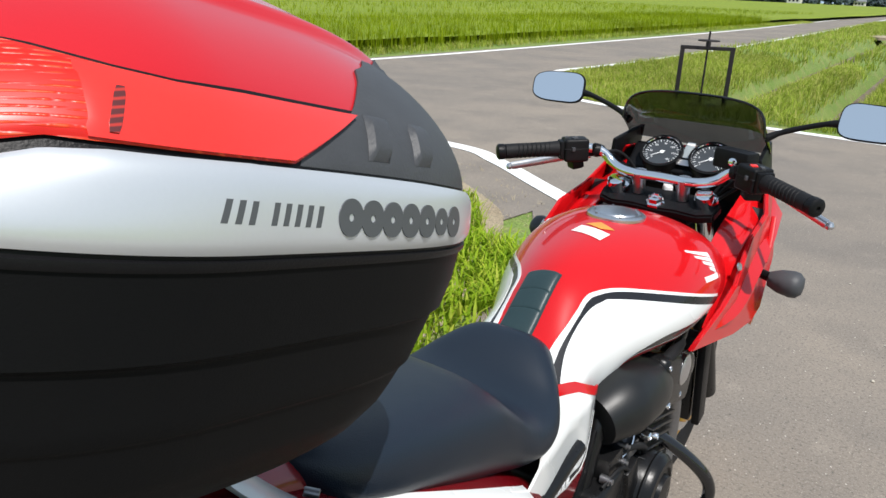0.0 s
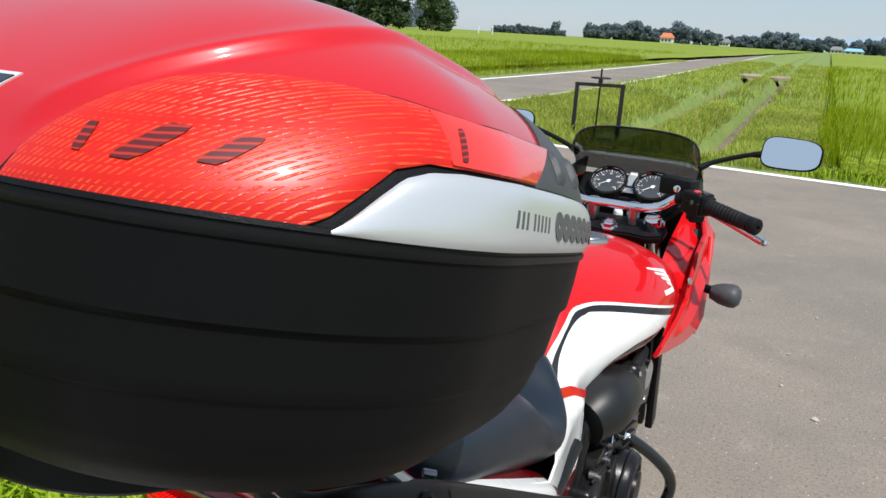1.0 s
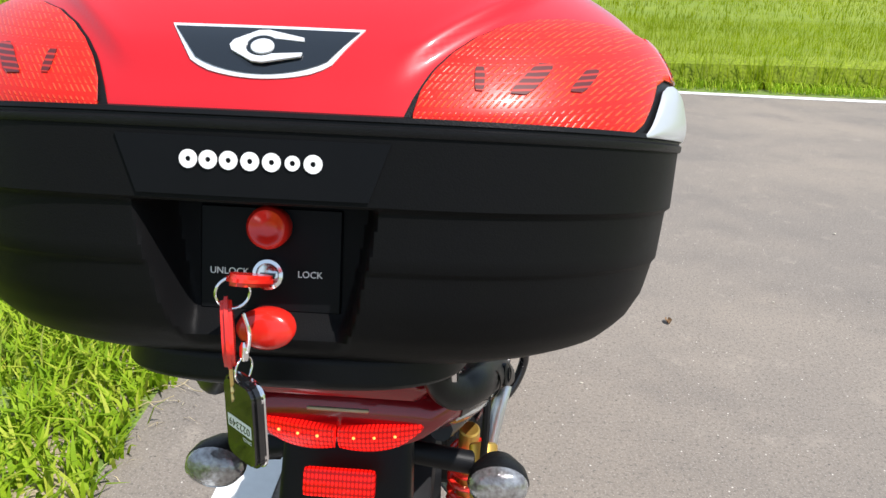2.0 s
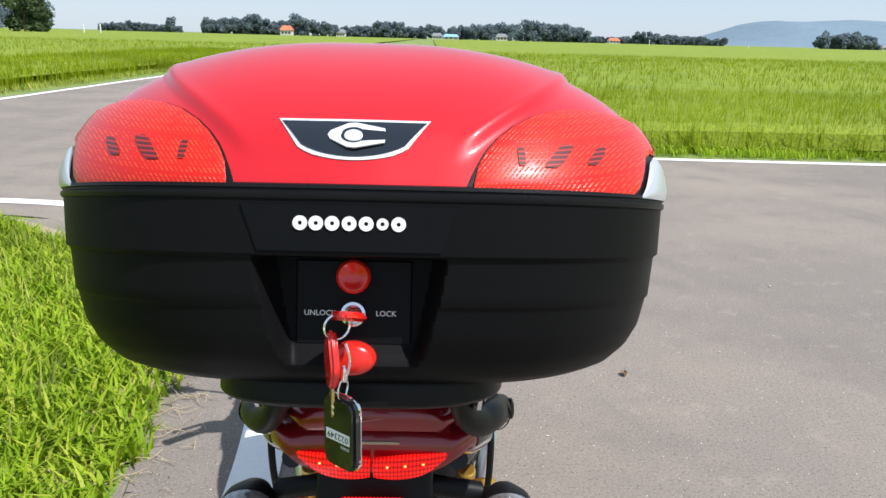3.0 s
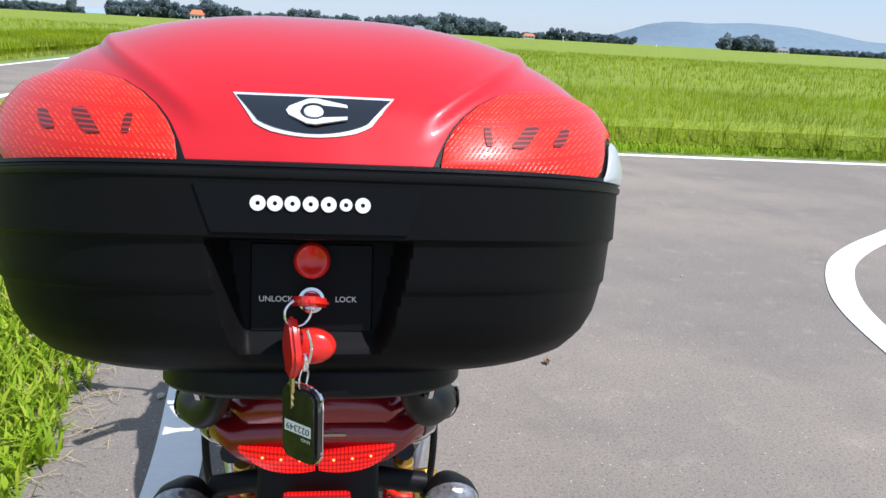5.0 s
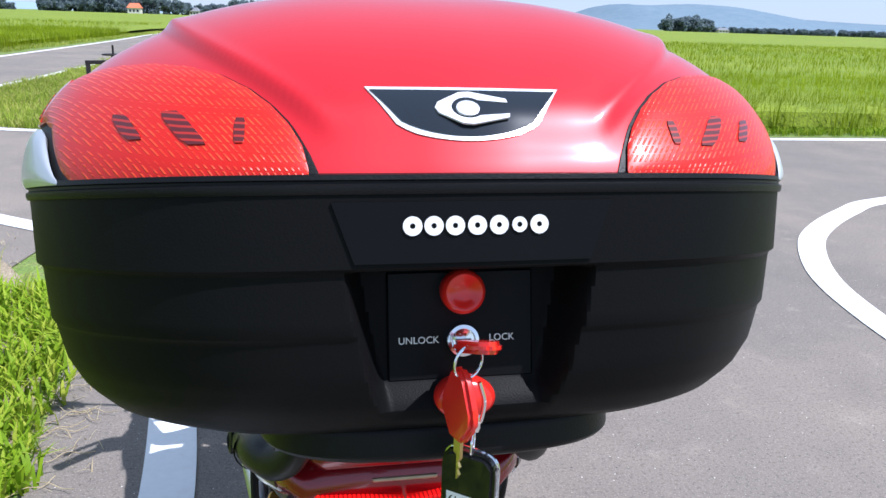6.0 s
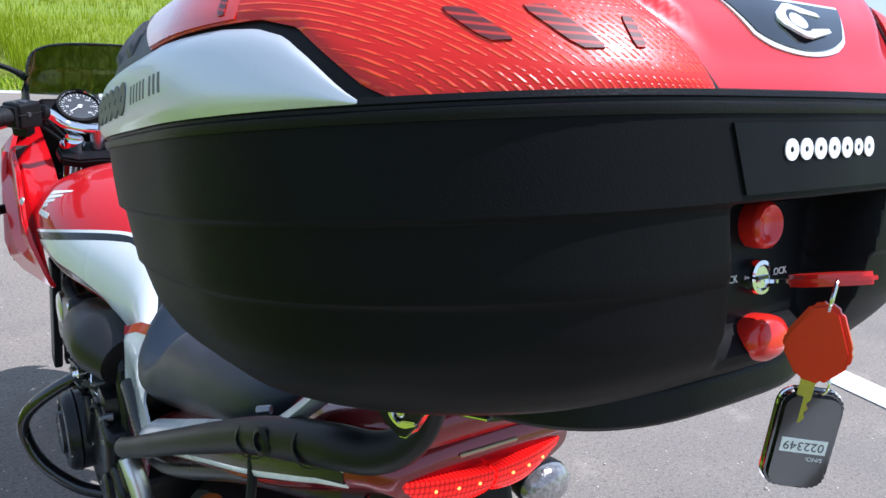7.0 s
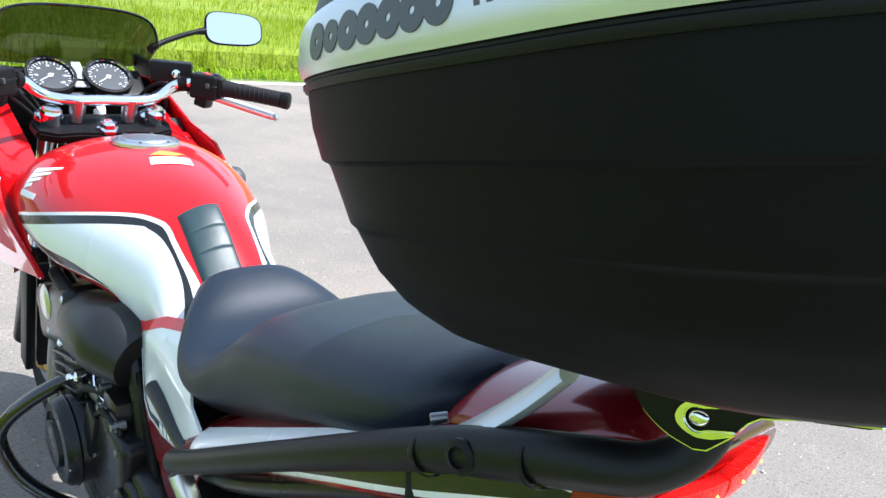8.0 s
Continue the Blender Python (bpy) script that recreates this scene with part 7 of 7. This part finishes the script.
wood(-104, -74, 600, 15.6, 10.0, 15, HAZED_FOLIAGE, "dark wood beside the orange-roofed house")
wood(-74, 10, 660, 9.4, 11.9, 16, HAZED_FOLIAGE, "hazy mixed trees among far houses", 0.65)
wood(-44, -26, 620, 12.5, 13.8, 17, HAZED_FOLIAGE, "clump of taller trees among far houses")
wood(18, 72, 680, 13.8, 15.6, 18, HAZED_FOLIAGE, "hazy wood behind the far houses", 0.65)
wood(71, 122, 600, 17.5, 11.2, 19, HAZED_FOLIAGE, "dark wood standing out at the edge of the rice")
wood(122, 290, 760, 6.2, 8.1, 20, HAZED_FOLIAGE, "long low belt of hazy trees", 0.6)
wood(186, 250, 700, 11.2, 7.5, 21, HAZED_FOLIAGE, "hazy belt of trees across the plain")
wood(308, 354, 610, 10.0, 11.2, 22, HAZED_FOLIAGE, "round clump of trees below the hill")
wood(318, 342, 608, 13.8, 15.0, 23, HAZED_FOLIAGE, "taller middle of the tree clump below the hill")
wood(360, 660, 640, 5.0, 7.5, 24, HAZED_FOLIAGE, "low hedge of trees at the foot of the hill", 0.6)

# both hill colours have the blue of the distance haze painted in
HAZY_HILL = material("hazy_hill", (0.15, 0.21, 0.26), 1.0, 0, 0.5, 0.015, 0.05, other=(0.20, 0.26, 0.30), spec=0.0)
HAZED_FAR_HILL = material("hazed_far_hill", (0.27, 0.36, 0.43), 1.0, 0, 0.3, 0.02, 0.2, other=(0.30, 0.39, 0.46), spec=0.0)


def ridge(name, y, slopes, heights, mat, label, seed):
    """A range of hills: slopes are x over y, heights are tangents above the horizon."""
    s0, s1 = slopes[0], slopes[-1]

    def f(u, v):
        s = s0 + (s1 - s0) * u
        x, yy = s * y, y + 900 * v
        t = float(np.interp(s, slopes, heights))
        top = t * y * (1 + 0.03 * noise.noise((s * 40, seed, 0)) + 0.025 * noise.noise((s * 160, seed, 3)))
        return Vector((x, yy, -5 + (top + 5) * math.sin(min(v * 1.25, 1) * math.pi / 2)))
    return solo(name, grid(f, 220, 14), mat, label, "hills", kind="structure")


ridge("backdrop_hills", 3000, (0.40, 0.437, 0.475, 0.51, 0.54, 0.575, 0.61, 0.66, 0.70, 0.735, 0.78, 0.83, 0.95, 1.1, 1.5, 2.2, 3.0), (0.0, 0.010, 0.022, 0.0335, 0.039, 0.0385, 0.040, 0.043, 0.0425, 0.041, 0.034, 0.026, 0.022, 0.020, 0.020, 0.018, 0.01), HAZY_HILL, "wooded hill beyond the plain, coloured with blue haze", 4.0)
ridge("backdrop_hills_far", 5200, (-1.2, -0.6, -0.4, -0.28, -0.175, -0.118, -0.07, -0.033, 0.0, 0.053, 0.111, 0.20, 0.272, 0.40, 0.9), (0.014, 0.012, 0.010, 0.0105, 0.0135, 0.0178, 0.022, 0.018, 0.016, 0.0226, 0.0192, 0.0144, 0.0127, 0.010, 0.0), HAZED_FAR_HILL, "hills on the horizon, paled by haze in their colour", 9.0)

ORANGE_ROOF = material("orange_roof_tiles", (0.60, 0.17, 0.08), 0.7, 0, 0.3, 1.0, 6.0, other=(0.5, 0.14, 0.07))
BLUE_ROOF = material("blue_metal_roof", (0.25, 0.50, 0.68), 0.45, 0, 0.2, 1.0, 6.0)
GREY_ROOF = material("grey_roof_tiles", (0.20, 0.21, 0.23), 0.7, 0, 0.3, 1.0, 6.0)
HOUSE_WALL = material("house_plaster", (0.66, 0.64, 0.60), 0.85, 0, 0.2, 0.5, 5.0)
DARK_GLASS = material("dark_window_glass", (0.03, 0.035, 0.045), 0.1)


def house(x, y, w, d, h, roof, label, wall=None):
    c = thing("house", label, "house", (x, y, 0), group="far houses")
    eave = h * 0.55
    part("wall", box(w, d, eave + 0.3, Matrix.Translation((0, 0, eave / 2 - 0.1))), wall or HOUSE_WALL, c)
    bm = bmesh.new()
    o = 0.6
    low = [bm.verts.new((sx * (w / 2 + o), sy * (d / 2 + o), eave)) for sx, sy in ((-1, -1), (1, -1), (1, 1), (-1, 1))]
    top = [bm.verts.new((sx * w * 0.36, 0, h)) for sx in (-1, 1)]
    for f in ((low[0], low[1], top[1], top[0]), (low[2], low[3], top[0], top[1]), (low[1], low[2], top[1]), (low[3], low[0], top[0]), (low[3], low[2], low[1], low[0])):
        bm.faces.new(f)
    part("roof", bm, roof, c)
    for k in (-1, 0, 1):
        part("window", box(w * 0.16, 0.12, eave * 0.4, Matrix.Translation((k * w * 0.29, -d / 2 - 0.03, eave * 0.55))), DARK_GLASS, c)
    return c


house(-109, 590, 8.5, 8, 7.4, ORANGE_ROOF, "far house with an orange tiled roof by the wood")
house(14.5, 600, 12, 8, 4.2, BLUE_ROOF, "long low building with a light blue metal roof")
house(-71, 612, 7, 7, 6.0, GREY_ROOF, "pale far house with a grey roof among trees")
house(4, 620, 8, 7, 5.0, GREY_ROOF, "pale far house half hidden by trees")
house(57, 640, 9, 7, 5.8, GREY_ROOF, "white far house in front of the wood")
house(-176, 620, 8, 7, 5.0, GREY_ROOF, "small white house beside the far wood")
house(168, 720, 10, 8, 5.0, ORANGE_ROOF, "brownish far house in the hazy plain")
house(376, 640, 10, 7, 4.5, GREY_ROOF, "pale low house at the foot of the hill")

POST_WHITE = material("white_post_paint", (0.80, 0.82, 0.84), 0.5)
for x, y, h in ((-95, 215, 2.3), (-90.5, 215, 2.6), (105, 375, 2.6), (135, 330, 1.2)):
    solo("marker_post", merge(rod((x, y, -0.2), (x, y, h), 0.16, 10), box(0.5, 0.1, 0.35, Matrix.Translation((x, y, h)), 0.02, 1)), POST_WHITE, "white marker post standing in the rice", "post", group="white posts in the fields")

# ---- loose stones and dirt on the road ----
STONE = material("pale_stone", (0.46, 0.42, 0.35), 0.85, 0, 0.5, 30.0, 200.0, bump=0.4, bump_scale=150.0, other=(0.34, 0.31, 0.26))
DRY_LEAF = material("dry_leaf", (0.22, 0.13, 0.06), 0.7, 0, 0.4, 30.0, 200.0)


def stone_mesh(r, seed):
    rr = random.Random(seed)
    bm = bmesh.new()
    bmesh.ops.create_icosphere(bm, subdivisions=2, radius=r)
    s = Vector((rr.uniform(0.8, 1.3), rr.uniform(0.7, 1.1), rr.uniform(0.5, 0.75)))
    for v in bm.verts:
        k = 1 + 0.28 * noise.noise(v.co * (1.1 / r) + Vector((seed, 0, 0)))
        v.co = Vector((v.co.x * s.x * k, v.co.y * s.y * k, v.co.z * s.z * k + r * s.z * 0.8))
    return bm


def stone(x, y, r, seed, label="small pale stone lying on the asphalt"):
    bm = stone_mesh(r, seed)
    bmesh.ops.translate(bm, verts=bm.verts, vec=(x, y, 0.0))
    return solo("stone", bm, STONE, label, "stone", group="loose stones on the road")


stone(-0.65, 2.1, 0.017, 1, "larger pale stone beside the white edge line")
stone(0.62, 2.73, 0.012, 2)
for i in range(26):
    stone(RNG.uniform(-0.45, 2.6), RNG.uniform(0.6, 4.2), RNG.uniform(0.004, 0.008), 10 + i)
gr = []
for i in range(1500):
    x, y, r = RNG.uniform(-1.0, 3.2), RNG.uniform(-0.8, 5.0), RNG.uniform(0.0010, 0.0028)
    p = Vector((x, y, r * 0.6))
    gr.append((p, r))
gv = np.array([[p.x + r * dx, p.y + r * dy, p.z + r * dz] for p, r in gr for dx, dy, dz in ((1, 0, 0), (-0.5, 0.86, 0), (-0.5, -0.86, 0), (0.1, 0, 0.9))])
me = bpy.data.meshes.new("grit")
me.from_pydata(gv.tolist(), [], [f for i in range(len(gr)) for f in ((4 * i, 4 * i + 1, 4 * i + 3), (4 * i + 1, 4 * i + 2, 4 * i + 3), (4 * i + 2, 4 * i, 4 * i + 3))])
me.materials.append(STONE)
tagged(new("grit", me), "fine pale grit scattered over the asphalt", "grit", kind="stuff")
solo("dry_leaf", thick(grid(lambda u, v: Vector((0.92 + 0.028 * (u - 0.5) * math.sin(math.pi * (0.1 + 0.8 * v)), 2.4 + 0.04 * (v - 0.5), 0.006 + 0.012 * (u - 0.5) ** 2 * 4)), 6, 6), 0.001), DRY_LEAF, "small curled brown leaf on the asphalt", "leaf")
